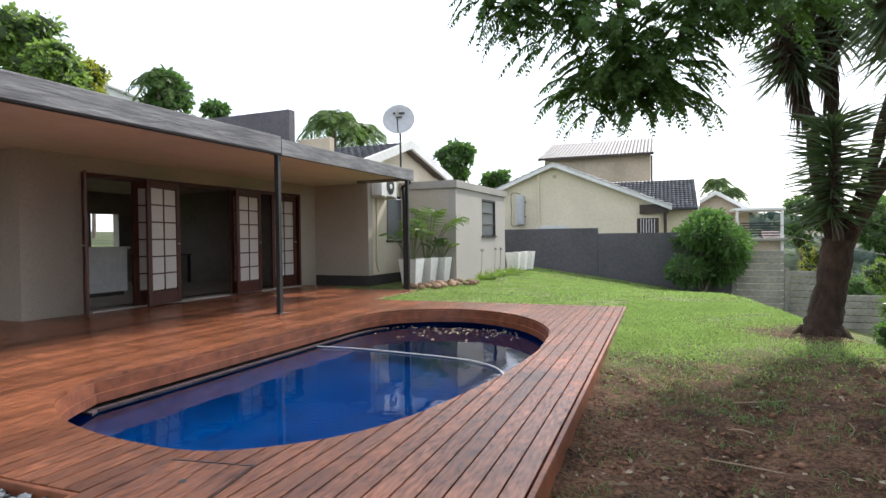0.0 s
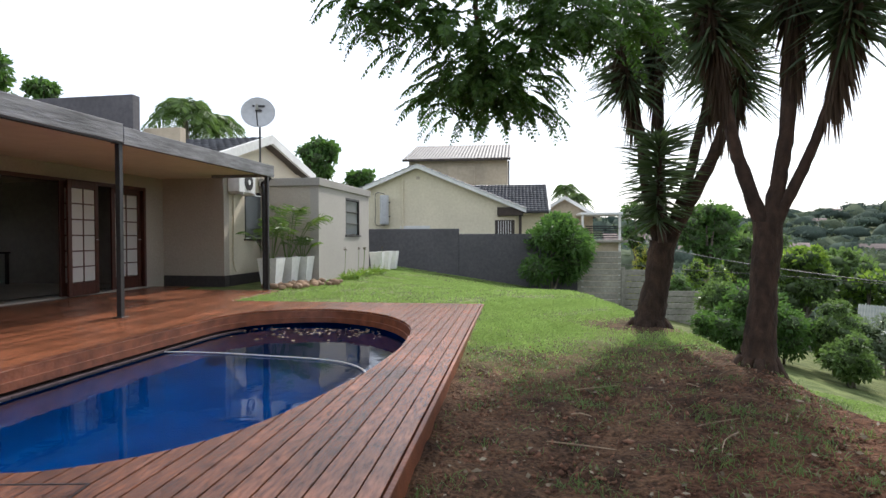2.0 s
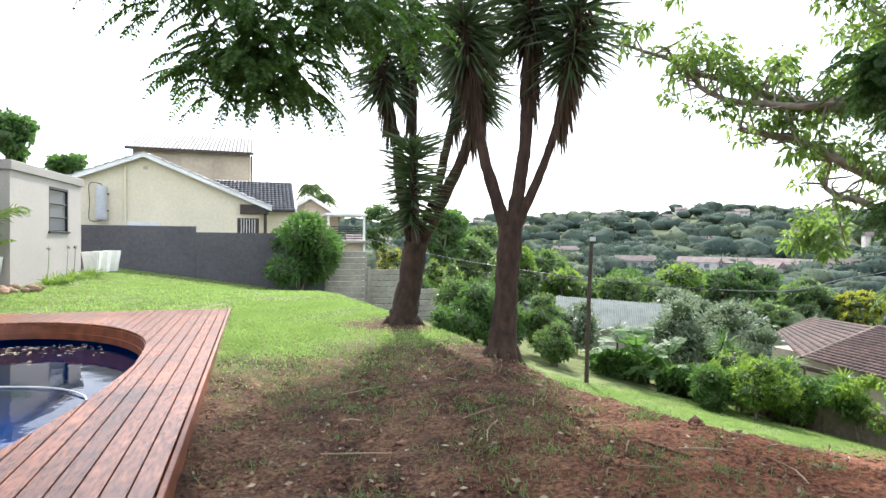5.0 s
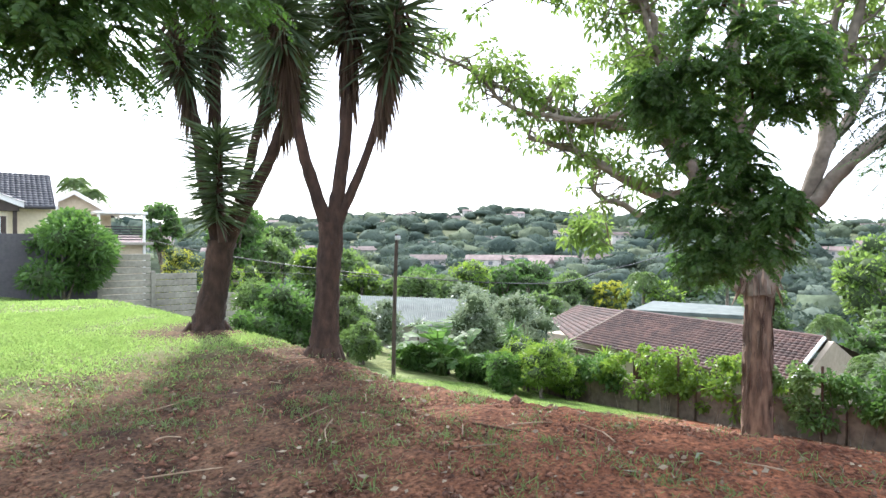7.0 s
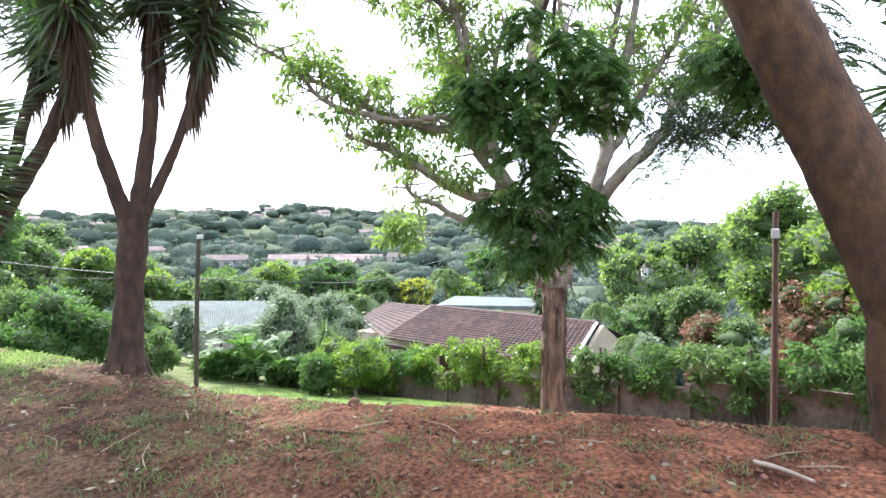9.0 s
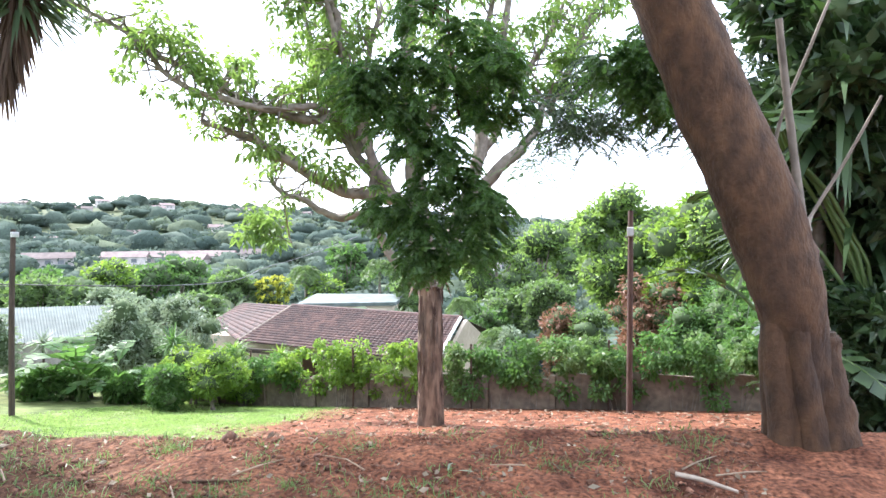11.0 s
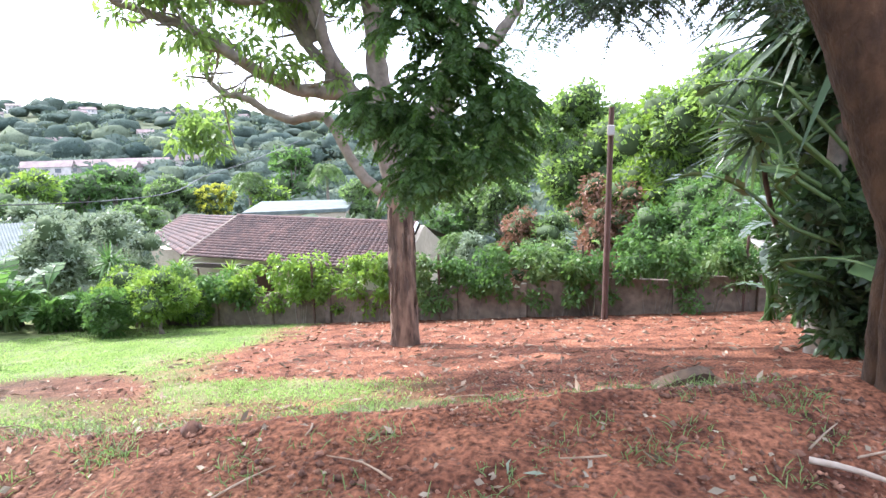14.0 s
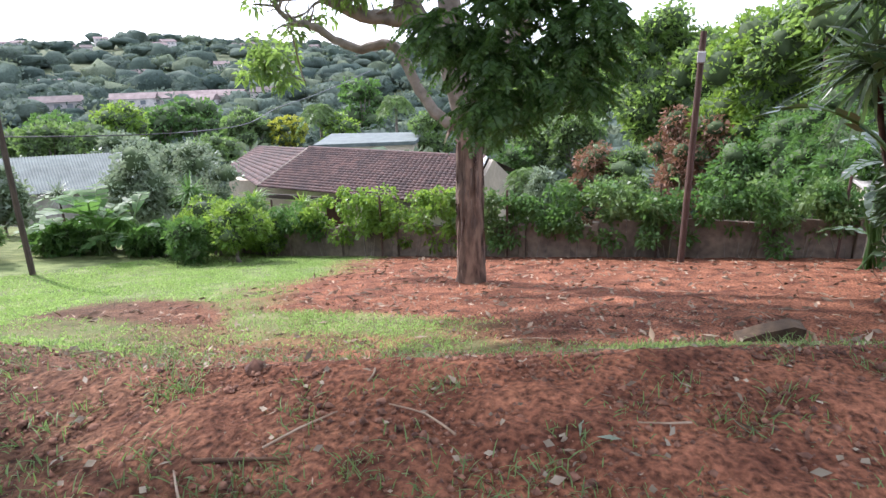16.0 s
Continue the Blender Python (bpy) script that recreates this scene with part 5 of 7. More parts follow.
    over = np.array([(0.17, 3.2, 2.27), (0.33, 3.01, 2.2), (0.6, 3.26, 2.25), (-0.44, 2.98, 2.5), (-0.04, 3.14, 2.45), (0.3, 3.2, 2.5), (-0.7, 3.0, 2.6)])
    for cs in (left, over):
        v, f = fern_tree_leaves(cs - o, np.full(len(cs), 0.16), 46, 0.2)
        arrays("hanging_foliage", v, f, "lf_jac", ob)
    # these sprays use the leaf colour darkened for shade
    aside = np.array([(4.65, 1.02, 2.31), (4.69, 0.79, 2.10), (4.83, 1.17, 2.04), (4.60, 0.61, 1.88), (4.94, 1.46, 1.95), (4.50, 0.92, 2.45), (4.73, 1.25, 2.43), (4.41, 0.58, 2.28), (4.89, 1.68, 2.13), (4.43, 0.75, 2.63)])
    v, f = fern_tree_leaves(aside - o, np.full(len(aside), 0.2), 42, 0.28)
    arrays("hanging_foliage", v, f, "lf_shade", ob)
    # the wide crown overhead: unseen clumps, added to cast shade on soil and bank
    cs = np.stack([rng.uniform(-3.5, 4.5, 60), rng.uniform(-2.0, 4.8, 60), rng.uniform(4.4, 6.0, 60)], 1)
    shade_clumps = np.stack([rng.uniform(0.2, 4.0, 125), rng.uniform(6.3, 12.3, 125), rng.uniform(7.4, 8.8, 125)], 1)
    east = np.stack([rng.uniform(4.8, 6.8, 25), rng.uniform(4.7, 6.4, 25), rng.uniform(5.2, 6.0, 25)], 1)
    bank = np.stack([rng.uniform(4.0, 6.6, 85), rng.uniform(7.0, 10.2, 85), rng.uniform(7.5, 8.7, 85)], 1)
    cs = np.vstack([cs, shade_clumps, east, bank])
    v, f = clump_leaves(cs - o, np.full(len(cs), 0.5), 70, 0.22, 0.3, 0.3, 0.6, 0.1, 0.0)
    arrays("crown", v, f, "lf_jac", ob)
    return ob


leaning_tree()
st = empty("tree_stump", pose(3.50, -0.02, ground_at(3.50, -0.02)), "broken red-brown stump against the leaning trunk", "stump")
tube("bole", [(0.02, 0, -0.3), (0, 0, 0.1), (0.02, 0.02, 0.38), (0.03, 0.03, 0.56), (0.03, 0.03, 0.6)], [0.20, 0.125, 0.085, 0.08, 0.055], "bark_red", st, 16, 24, 0.09)
part("broken_top", prism([(0.03 + 0.06 * math.cos(a), 0.03 + 0.06 * math.sin(a)) for a in np.linspace(0, 6.0, 14)], 0.56, 0.605), "stone_moss", st, "mossy broken top")
ln = empty("bare_sapling", pose(3.72, -0.06, ground_at(3.72, -0.06)), "bare twisting sapling stem beside the leaning trunk", "sapling")
zb = ground_at(3.72, -0.06)
tube("stem", [(0.1, -0.1, -0.2), (0.02, 0.0, 0.5), (-0.02, 0.08, 0.77 - zb), (-0.01, 0.16, 1.33 - zb), (-0.07, 0.24, 1.88 - zb), (-0.15, 0.3, 2.3 - zb)], [0.034, 0.03, 0.026, 0.022, 0.02], "bark_limb", ln, 10, 26, 0.03)
tube("side_shoot", [(-0.01, 0.14, 1.2 - zb), (0.1, 0.24, 1.35 - zb), (0.08, 0.26, 1.7 - zb), (0.0, 0.1, 2.2 - zb), (0.05, -0.05, 2.6 - zb)], [0.014, 0.008], "bark_limb", ln, 8, 20)
tube("side_shoot", [(0.0, 0.1, 1.1 - zb), (0.2, 0.05, 1.2 - zb), (0.25, -0.12, 1.5 - zb), (0.2, -0.3, 1.9 - zb)], [0.014, 0.008], "bark_limb", ln, 8, 20)

# ---- plants: where they stand ----
shrub(1.35, 21.42, 0.54, 1.45, "lf_dark", 0.2, 2600, "dense dark green glossy shrub against the boundary wall")
shrub(5.98, 26.39, 0.30, 0.79, "lf_yellow", 0.10, 700, "clipped yellow-green hedge beyond the fence")
shrub(5.50, 26.49, 0.25, 0.68, "lf_yellow", 0.10, 600, "clipped yellow-green hedge beyond the fence")
shrub(5.64, 25.41, -0.30, 0.40, "lf_yellow", 0.09, 350, "low clipped yellow-green hedge beyond the fence")
shrub(5.07, 25.53, -0.31, 0.35, "lf_yellow", 0.09, 350, "low clipped yellow-green hedge beyond the fence")
shrub(6.10, 23.22, -0.71, 0.61, "lf_dark", 0.12, 600, "rounded dark green shrub beyond the fence")
shrub(7.41, 24.95, -0.36, 0.76, "lf_bright", 0.12, 700, "rounded bright green shrub beyond the fence")
shrub(8.25, 24.67, -0.53, 0.71, "lf_bright", 0.12, 700, "rounded bright green shrub beyond the fence")
shrub(6.25, 17.97, -0.72, 0.83, "lf_mid", 0.13, 1200, "leafy green shrub hanging over the fence")
shrub(6.27, 16.95, -0.80, 0.96, "lf_dark", 0.14, 1500, "broad dark green shrub below the bank")
shrub(6.85, 16.06, -1.50, 0.93, "lf_dark", 0.14, 1300, "broad dark green shrub below the bank")
shrub(5.75, 16.47, -1.78, 1.02, "lf_dark", 0.14, 1200, "shaded dark green shrub below the bank")
shrub(7.71, 14.45, -1.70, 0.61, "lf_mid", 0.12, 1000, "feathery green shrub beside the dark pole")
shrub(8.21, 16.02, -1.02, 0.63, "lf_mid", 0.12, 900, "leafy green shrub beside the dark pole")
shrub(10.99, 18.95, -1.80, 0.98, "lf_pale", 0.16, 900, "pale reedy shrub by a metal roof")
shrub(10.81, 10.56, -2.28, 0.75, "lf_bright", 0.10, 1600, "bushy bright green shrub by the garden wall")
shrub(10.39, 11.38, -2.45, 0.61, "lf_dark", 0.12, 1100, "dark green shrub by the garden wall")
shrub(10.49, 12.87, -2.73, 0.56, "lf_dark", 0.14, 1000, "dark shaded shrub under banana leaves")
shrub(9.49, 14.24, -2.93, 0.61, "lf_dark", 0.14, 1000, "dark shaded shrub under banana leaves")
shrub(13.41, 15.96, -1.67, 1.22, "lf_pale", 0.16, 1500, "open grey-green shrub with narrow leaves")
shrub(15.32, 15.59, -1.35, 1.03, "lf_pale", 0.16, 1100, "open grey-green shrub with narrow leaves")
shrub(12.21, 10.88, -2.70, 0.50, "lf_bright", 0.09, 1100, "bushy bright green shrub against the garden wall")
shrub(11.62, 11.93, -2.55, 0.90, "lf_bright", 0.10, 1900, "bushy bright green shrub against the garden wall")
shrub(11.01, 13.00, -2.83, 0.64, "lf_dark", 0.12, 1000, "dark green shrub at the foot of the bank")
shrub(10.63, 14.31, -3.05, 0.61, "lf_dark", 0.14, 1100, "dark shaded shrub under banana leaves")
shrub(9.93, 15.12, -2.91, 0.65, "lf_dark", 0.14, 1100, "dark shaded shrub under banana leaves")
shrub(20.41, 3.78, -2.06, 0.89, "lf_red", 0.16, 1300, "rusty red and green croton shrub beyond the wall")
shrub(19.97, 2.85, -2.14, 0.98, "lf_mid", 0.14, 900, "drooping green and rust shrub beyond the wall")
shrub(22.64, 1.42, -1.35, 1.11, "lf_red", 0.18, 1300, "rusty red shrub beyond the wall")
shrub(22.58, 0.17, -1.42, 0.94, "lf_red", 0.18, 1000, "rusty red shrub beyond the wall")
shrub(17.39, 2.64, -2.33, 0.66, "lf_mid", 0.13, 900, "green shrub behind the garden wall")
shrub(18.45, -0.20, -1.77, 1.05, "lf_dark", 0.15, 1500, "dark green shrub behind the garden wall")
shrub(18.39, -1.32, -1.12, 1.22, "lf_dark", 0.15, 1600, "dark green shrub behind the garden wall")
shrub(15.22, -1.44, -1.56, 0.73, "lf_dark", 0.14, 1200, "dark green shrub in the garden corner")
shrub(19.03, 5.35, -2.62, 0.66, "lf_pale", 0.18, 700, "spiky pale green shrub behind the wall")
shrub(16.21, -1.93, -0.32, 1.17, "lf_dark", 0.15, 1600, "dark green leafy shrub by the boundary")
shrub(13.47, -2.43, -0.39, 0.92, "lf_dark", 0.16, 1500, "dark green leafy shrub by the boundary")
shrub(14.72, -1.70, -1.30, 0.80, "lf_dark", 0.15, 1200, "dark green shrub in the garden corner")
shrub(-5.22, 16.35, -0.00, 0.23, "lf_bright", 0.10, 160, "strappy green border plant by the outbuilding")
round_tree(10.70, 34.44, 1.71, 1.68, "lf_dark", 0.3, 1500, "dark green garden tree beyond the fence")
round_tree(8.75, 44.20, 2.31, 1.31, "lf_dark", 0.3, 900, "dark green tree beyond the pergola")
round_tree(27.77, 1.86, 1.07, 2.49, "lf_tree", 0.26, 3200, "tall rounded dense green tree beyond the wall")
round_tree(27.71, 1.92, -0.75, 2.10, "lf_tree", 0.26, 2200, "tall rounded dense green tree beyond the wall")
round_tree(23.62, -1.05, 0.63, 2.35, "lf_bright", 0.24, 3200, "tall bright green leafy tree beyond the wall")
round_tree(21.35, -2.54, 1.57, 2.45, "lf_tree", 0.22, 3000, "tall dark leafy tree at the garden corner")
round_tree(22.43, -1.61, -1.10, 1.50, "lf_bright", 0.22, 1800, "bright green leafy tree beyond the wall")
round_tree(32.22, 6.31, -2.51, 1.55, "lf_mid", 0.25, 1400, "mid green tree behind the wall")
round_tree(33.66, 9.04, -3.35, 1.59, "lf_mid", 0.25, 1300, "mid green tree behind the wall")
round_tree(58.96, 15.98, -1.80, 4.08, "lf_tree", 0.5, 1500, "hazy green tree on the slope")
round_tree(61.84, 12.05, -1.43, 4.22, "lf_tree", 0.5, 1500, "hazy green tree on the slope")
round_tree(75.25, 10.39, -0.07, 4.01, "lf_mid", 0.6, 1000, "hazy green tree on the slope")
round_tree(66.35, 37.81, -2.70, 3.28, "lf_dark", 0.6, 900, "dark rounded tree in the valley")
round_tree(58.30, 56.93, -4.52, 3.50, "lf_dark", 0.6, 900, "dark rounded tree in the valley")
round_tree(54.36, 57.99, -4.83, 3.18, "lf_dark", 0.6, 800, "dark rounded tree in the valley")
round_tree(39.47, 47.26, -3.24, 2.45, "lf_bright", 0.45, 900, "bright green tree in the valley")
round_tree(53.21, 39.58, -4.81, 1.89, "lf_yellow", 0.45, 600, "yellow-green tree behind the red roof")
round_tree(50.75, 42.75, -4.88, 2.84, "lf_mid", 0.5, 900, "mid green tree in the valley")
round_tree(35.50, 50.30, -3.82, 2.33, "lf_dark", 0.5, 800, "dark green tree in the valley")
round_tree(30.92, 41.19, -3.93, 2.43, "lf_mid", 0.4, 1000, "mid green tree in the valley")
round_tree(25.12, 39.17, -3.63, 1.97, "lf_mid", 0.35, 1000, "mid green tree in the valley")
round_tree(25.18, 30.32, -3.85, 2.14, "lf_pale", 0.3, 1500, "grey-green open tree below the garden")
round_tree(25.89, 26.89, -4.01, 1.75, "lf_pale", 0.3, 1300, "grey-green open tree below the garden")
round_tree(33.62, 31.87, -4.47, 1.75, "lf_mid", 0.35, 1000, "mid green tree behind the red roof")
round_tree(47.57, 29.99, -4.36, 1.82, "lf_bright", 0.4, 700, "light green tree behind the red roof")
round_tree(42.13, 18.79, -3.40, 1.75, "lf_mid", 0.35, 900, "mid green tree behind the red roof")
round_tree(31.31, 9.73, -3.97, 1.37, "lf_dark", 0.26, 1200, "dark rounded tree behind the red roof")
round_tree(17.26, 47.09, -0.13, 1.75, "lf_mid", 0.4, 900, "mid green tree in the valley")
round_tree(18.80, 57.17, 1.30, 2.33, "lf_dark", 0.4, 900, "dark green tree in the valley")
round_tree(18.86, 40.91, -1.72, 1.75, "lf_mid", 0.35, 900, "mid green tree in the valley")
round_tree(23.32, 41.92, -2.62, 1.77, "lf_bright", 0.35, 900, "light green tree in the valley")
round_tree(23.74, 34.51, -2.79, 1.63, "lf_mid", 0.35, 900, "mid green tree in the valley")
round_tree(22.04, 55.87, 0.51, 2.10, "lf_mid", 0.45, 900, "mid green tree in the valley")
round_tree(18.79, 40.91, -0.87, 1.57, "lf_bright", 0.35, 900, "light green tree in the valley")
round_tree(23.19, 44.30, -1.44, 1.94, "lf_mid", 0.4, 900, "mid green tree in the valley")
round_tree(-48.11, 32.21, 16.82, 3.50, "lf_tree", 0.6, 1400, "dark green tree behind the house")
round_tree(-43.04, 31.51, 14.47, 2.14, "lf_tree", 0.5, 900, "mid green tree behind the house")
round_tree(-45.59, 36.36, 15.20, 1.52, "lf_yellow", 0.5, 500, "yellow-green tree behind the house")
round_tree(-34.70, 34.20, 12.33, 1.85, "lf_dark", 0.45, 900, "dark green tree behind the house")
round_tree(-31.34, 35.06, 10.72, 1.03, "lf_dark", 0.45, 400, "rusty green tree behind the house")
round_tree(-13.66, 39.31, 6.73, 1.39, "lf_dark", 0.4, 900, "rounded dark green tree behind the roofs")
round_tree(-11.67, 43.25, 5.37, 1.14, "lf_dark", 0.4, 500, "low dark green tree behind the roofs")
palm(-19.18, 31.95, 8.52, 2.29, "queen palm with drooping feathery fronds behind the house")
palm(-18.65, 34.66, 8.22, 1.94, "queen palm with drooping feathery fronds behind the house")
palm(-35.06, 33.51, 13.26, 2.04, "queen palm with drooping feathery fronds behind the house")
palm(3.50, 41.79, 4.45, 1.14, "small feathery palm beyond the neighbouring roof")
palm(4.09, 39.77, 3.71, 1.01, "small feathery palm beyond the neighbouring roof")
palm(46.87, 31.43, -2.29, 1.92, "feathery palm rising behind the red roof")
palm(54.77, 27.60, -2.04, 1.98, "feathery palm rising behind the red roof")
palm(19.57, 43.97, -0.09, 1.68, "feathery palm in the valley")
palm(21.85, 6.57, -2.80, 0.85, "feathery young palm behind the garden wall")
palm(20.13, 4.81, -2.81, 0.70, "feathery young palm behind the garden wall")
palm(29.24, 10.37, -2.52, 0.99, "feathery palm behind the red roof")
rosette(12.92, 13.85, -1.92, 0.68, "lf_dark", "dark green dragon plant with strappy leaves")
rosette(13.23, 11.95, -2.14, 0.58, "lf_bright", "bright green strappy dragon plant above the wall")
rosette(13.14, 10.37, -2.16, 0.51, "lf_bright", "bright green strappy dragon plant above the wall")
rosette(21.69, 6.91, -3.21, 0.60, "lf_pale", "pale spiky rosette plant behind the wall")
rosette(13.34, 19.73, -2.41, 0.56, "lf_pale", "pale spiky rosette plant by a metal roof")
broad_leaf_plant(9.96, 13.71, -1.45, 1.65, "lf_dark", 15, "banana plant with wide dark green leaves")
broad_leaf_plant(10.35, 13.09, -1.70, 1.18, "lf_dark", 8, "banana plant with wide dark green leaves")
broad_leaf_plant(9.53, 14.18, -1.90, 1.14, "lf_dark", 8, "banana plant with wide dark green leaves")
broad_leaf_plant(17.51, 1.37, -1.90, 0.56, "lf_bright", 3, "young banana plant with upright green leaves")
broad_leaf_plant(10.82, -1.3, 0.05, 0.95, "lf_grey", 10, "giant bird-of-paradise plant with torn grey-green leaves")
broad_leaf_plant(10.05, -1.55, -0.35, 0.85, "lf_grey", 10, "giant bird-of-paradise plant with torn grey-green leaves")
# plants in lf_shade have the corner's shade in their leaf colour
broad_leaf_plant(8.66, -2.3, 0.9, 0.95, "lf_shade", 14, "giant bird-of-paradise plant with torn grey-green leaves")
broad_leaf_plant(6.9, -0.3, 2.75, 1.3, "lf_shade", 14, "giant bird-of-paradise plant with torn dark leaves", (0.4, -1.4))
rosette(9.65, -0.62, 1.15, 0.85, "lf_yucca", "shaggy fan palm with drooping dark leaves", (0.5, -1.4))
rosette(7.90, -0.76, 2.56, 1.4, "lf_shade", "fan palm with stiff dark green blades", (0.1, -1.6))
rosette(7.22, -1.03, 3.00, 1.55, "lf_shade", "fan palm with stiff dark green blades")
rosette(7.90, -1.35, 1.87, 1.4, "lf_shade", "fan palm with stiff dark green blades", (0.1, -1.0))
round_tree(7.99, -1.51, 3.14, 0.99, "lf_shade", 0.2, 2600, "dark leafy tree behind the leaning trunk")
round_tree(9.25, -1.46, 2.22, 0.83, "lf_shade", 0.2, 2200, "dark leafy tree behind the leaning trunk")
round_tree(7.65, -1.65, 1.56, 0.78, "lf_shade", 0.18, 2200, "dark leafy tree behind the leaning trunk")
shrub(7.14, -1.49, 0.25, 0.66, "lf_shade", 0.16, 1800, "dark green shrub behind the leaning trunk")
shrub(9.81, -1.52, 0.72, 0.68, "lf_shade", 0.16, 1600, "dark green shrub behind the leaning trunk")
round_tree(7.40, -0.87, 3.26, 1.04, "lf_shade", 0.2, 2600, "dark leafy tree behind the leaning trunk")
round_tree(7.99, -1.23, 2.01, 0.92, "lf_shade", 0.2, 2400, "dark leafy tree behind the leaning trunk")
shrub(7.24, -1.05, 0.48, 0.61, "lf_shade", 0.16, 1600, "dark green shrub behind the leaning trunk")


# ---- neighbouring houses ----
def gable_house(name, m, w, d, eave, rise, wall_m, roof_m, label, rows=10, cols=24, over=0.35, trim=True):
    """A house with its gable end towards -y: w across, d deep."""
    ob = empty(name, m, label, "house")
    part("wall", prism([(-w / 2, -4), (w / 2, -4), (w / 2, eave), (0, eave + rise), (-w / 2, eave)], 0, d, "y"), wall_m, ob)
    sl = rise / (w / 2)
    for s in (-1, 1):
        xe = s * (w / 2 + over)
        ze = eave - sl * over + 0.06
        tile_slope("roof", (xe, -over, ze), (xe, d + over, ze), (0, -over, eave + rise + 0.06), (0, d + over, eave + rise + 0.06), rows, cols, ob, roof_m)
        if trim:
            part("barge_board", prism([(xe, ze - 0.14), (0, eave + rise - 0.06), (0, eave + rise + 0.16), (xe, ze + 0.08)], -over - 0.05, -over - 0.003, "y"), "white", ob)
    return ob


nh = empty("neighbour_house", None, "cream gabled neighbour house with white barge boards", "house")
part("wall", prism([(-6.6, -1), (0.0, -1), (0.0, 2.35), (-4.08, 4.0), (-6.6, 3.0)], 24.0, 32, "y"), "neigh", nh)
for (xa, za), (xb, zb_) in (((0.42, 2.18), (-4.08, 4.07)), ((-7.2, 2.80), (-4.08, 4.07))):
    part("barge_board", prism([(xa, za - 0.12), (xb, zb_ - 0.13), (xb, zb_ + 0.06), (xa, za + 0.07)], 23.72, 23.8, "y"), "white", nh)
tile_slope("roof", (0.42, 23.7, 2.22), (0.42, 32, 2.22), (-4.08, 23.7, 4.1), (-4.08, 32, 4.1), 14, 28, nh, "roof_dark")
tile_slope("roof", (-7.2, 23.7, 2.85), (-7.2, 32, 2.85), (-4.08, 23.7, 4.1), (-4.08, 32, 4.1), 10, 28, nh, "roof_dark")
part("eave_beam", boxed(-0.75, 23.82, 1.95, 0.30, 23.99, 2.30, bevel=0.01), "wood_dark", nh)
part("window_head", boxed(-4.8, 23.93, 1.43, -3.55, 23.995, 1.56, bevel=0.005), "white", nh)
part("window_pane", boxed(-4.68, 23.94, 0.6, -3.67, 23.99, 1.428), "glass", nh)
tube("drain_pipe", [(-4.71, 23.94, -0.5), (-4.71, 23.94, 1.2), (-4.71, 23.94, 3.62)], [0.045], "neigh", nh, 8, 8)
part("vent_brick", boxed(-4.12, 23.97, 3.5, -3.98, 23.998, 3.62, bevel=0.004), "neigh2", nh)
for xx in (-0.72, -0.62, -0.52, -0.42, -0.32, -0.22):
    part("burglar_bar", boxed(xx, 23.96, 0.9, xx + 0.025, 23.985, 1.75), "white", nh)
part("side_window", boxed(-0.85, 23.97, 0.9, -0.05, 23.995, 1.78), "wood_dark", nh)
part("eave_post", boxed(0.12, 23.9, 0.2, 0.24, 23.99, 1.949, bevel=0.01), "wood_dark", nh)
wh = empty("water_heater", pose(-5.45, 23.8, 1.62), "grey cylindrical water heater on the house wall", "water heater")
tube("tank", [(0, 0, 0.0), (0, 0, 0.04), (0, 0, 0.6), (0, 0, 1.16), (0, 0, 1.2)], [0.12, 0.19, 0.19, 0.19, 0.12], "dish", wh, 18, 24)
tube("pipe", [(0, 0.05, 1.2), (-0.02, 0.05, 1.28), (-0.38, 0.06, 1.28), (-0.38, 0.06, 0.6), (-0.38, 0.06, 0.0), (0, 0.05, -0.05)], [0.014], "steel", wh, 6, 40)
part("bracket", boxed(-0.2, 0.1, 0.3, 0.2, 0.2, 0.36), "steel", wh)
part("bracket", boxed(-0.2, 0.1, 0.9, 0.2, 0.2, 0.96), "steel", wh)

# tiled wing beyond it
wing = empty("tiled_wing", None, "low wing with a charcoal tiled roof and white verge", "house")
part("wall", boxed(-2.0, 27.4, -1, 1.4, 33, 2.3), "neigh", wing)
tile_slope("roof", (-3.0, 27.0, 2.25), (1.5, 27.0, 2.25), (-3.0, 30.0, 3.75), (1.5, 30.0, 3.75), 14, 26, wing, "roof_dark")
part("verge", prism([(27.0, 2.15), (30.0, 3.65), (30.0, 3.85), (27.0, 2.35)], 1.5, 1.58, "x"), "white", wing)
part("gutter", boxed(-3.0, 26.9, 2.17, 1.5, 26.99, 2.27, bevel=0.02), "steel", wing)

up = empty("upper_house", None, "tall beige house with a ribbed sheet roof", "house")
part("wall", boxed(-6.3, 34.0, -1, -0.5, 42, 5.72), "neigh2", up)
part("wall_recess", boxed(-4.0, 33.93, 4.2, -2.4, 33.995, 5.2, bevel=0.01), "neigh2", up)
bm = bmesh.new()
nn = 64
for i in range(nn):
    x0, x1 = -6.6 + 6.3 * i / nn, -6.6 + 6.3 * (i + 1) / nn
    za, zb2 = (0.04, 0.0) if i % 2 else (0.0, 0.04)
    q = [bm.verts.new(p) for p in ((x0, 33.6, 5.62 + za), (x1, 33.6, 5.62 + zb2), (x1, 38.5, 7.15 + zb2), (x0, 38.5, 7.15 + za))]
    bm.faces.new(q)
bmesh.ops.remove_doubles(bm, verts=bm.verts, dist=0.002)
part("roof_sheet", bm, "roof_sheet", up)
part("eave_board", boxed(-6.6, 33.55, 5.5, -0.3, 33.598, 5.64), "wood_dark", up)
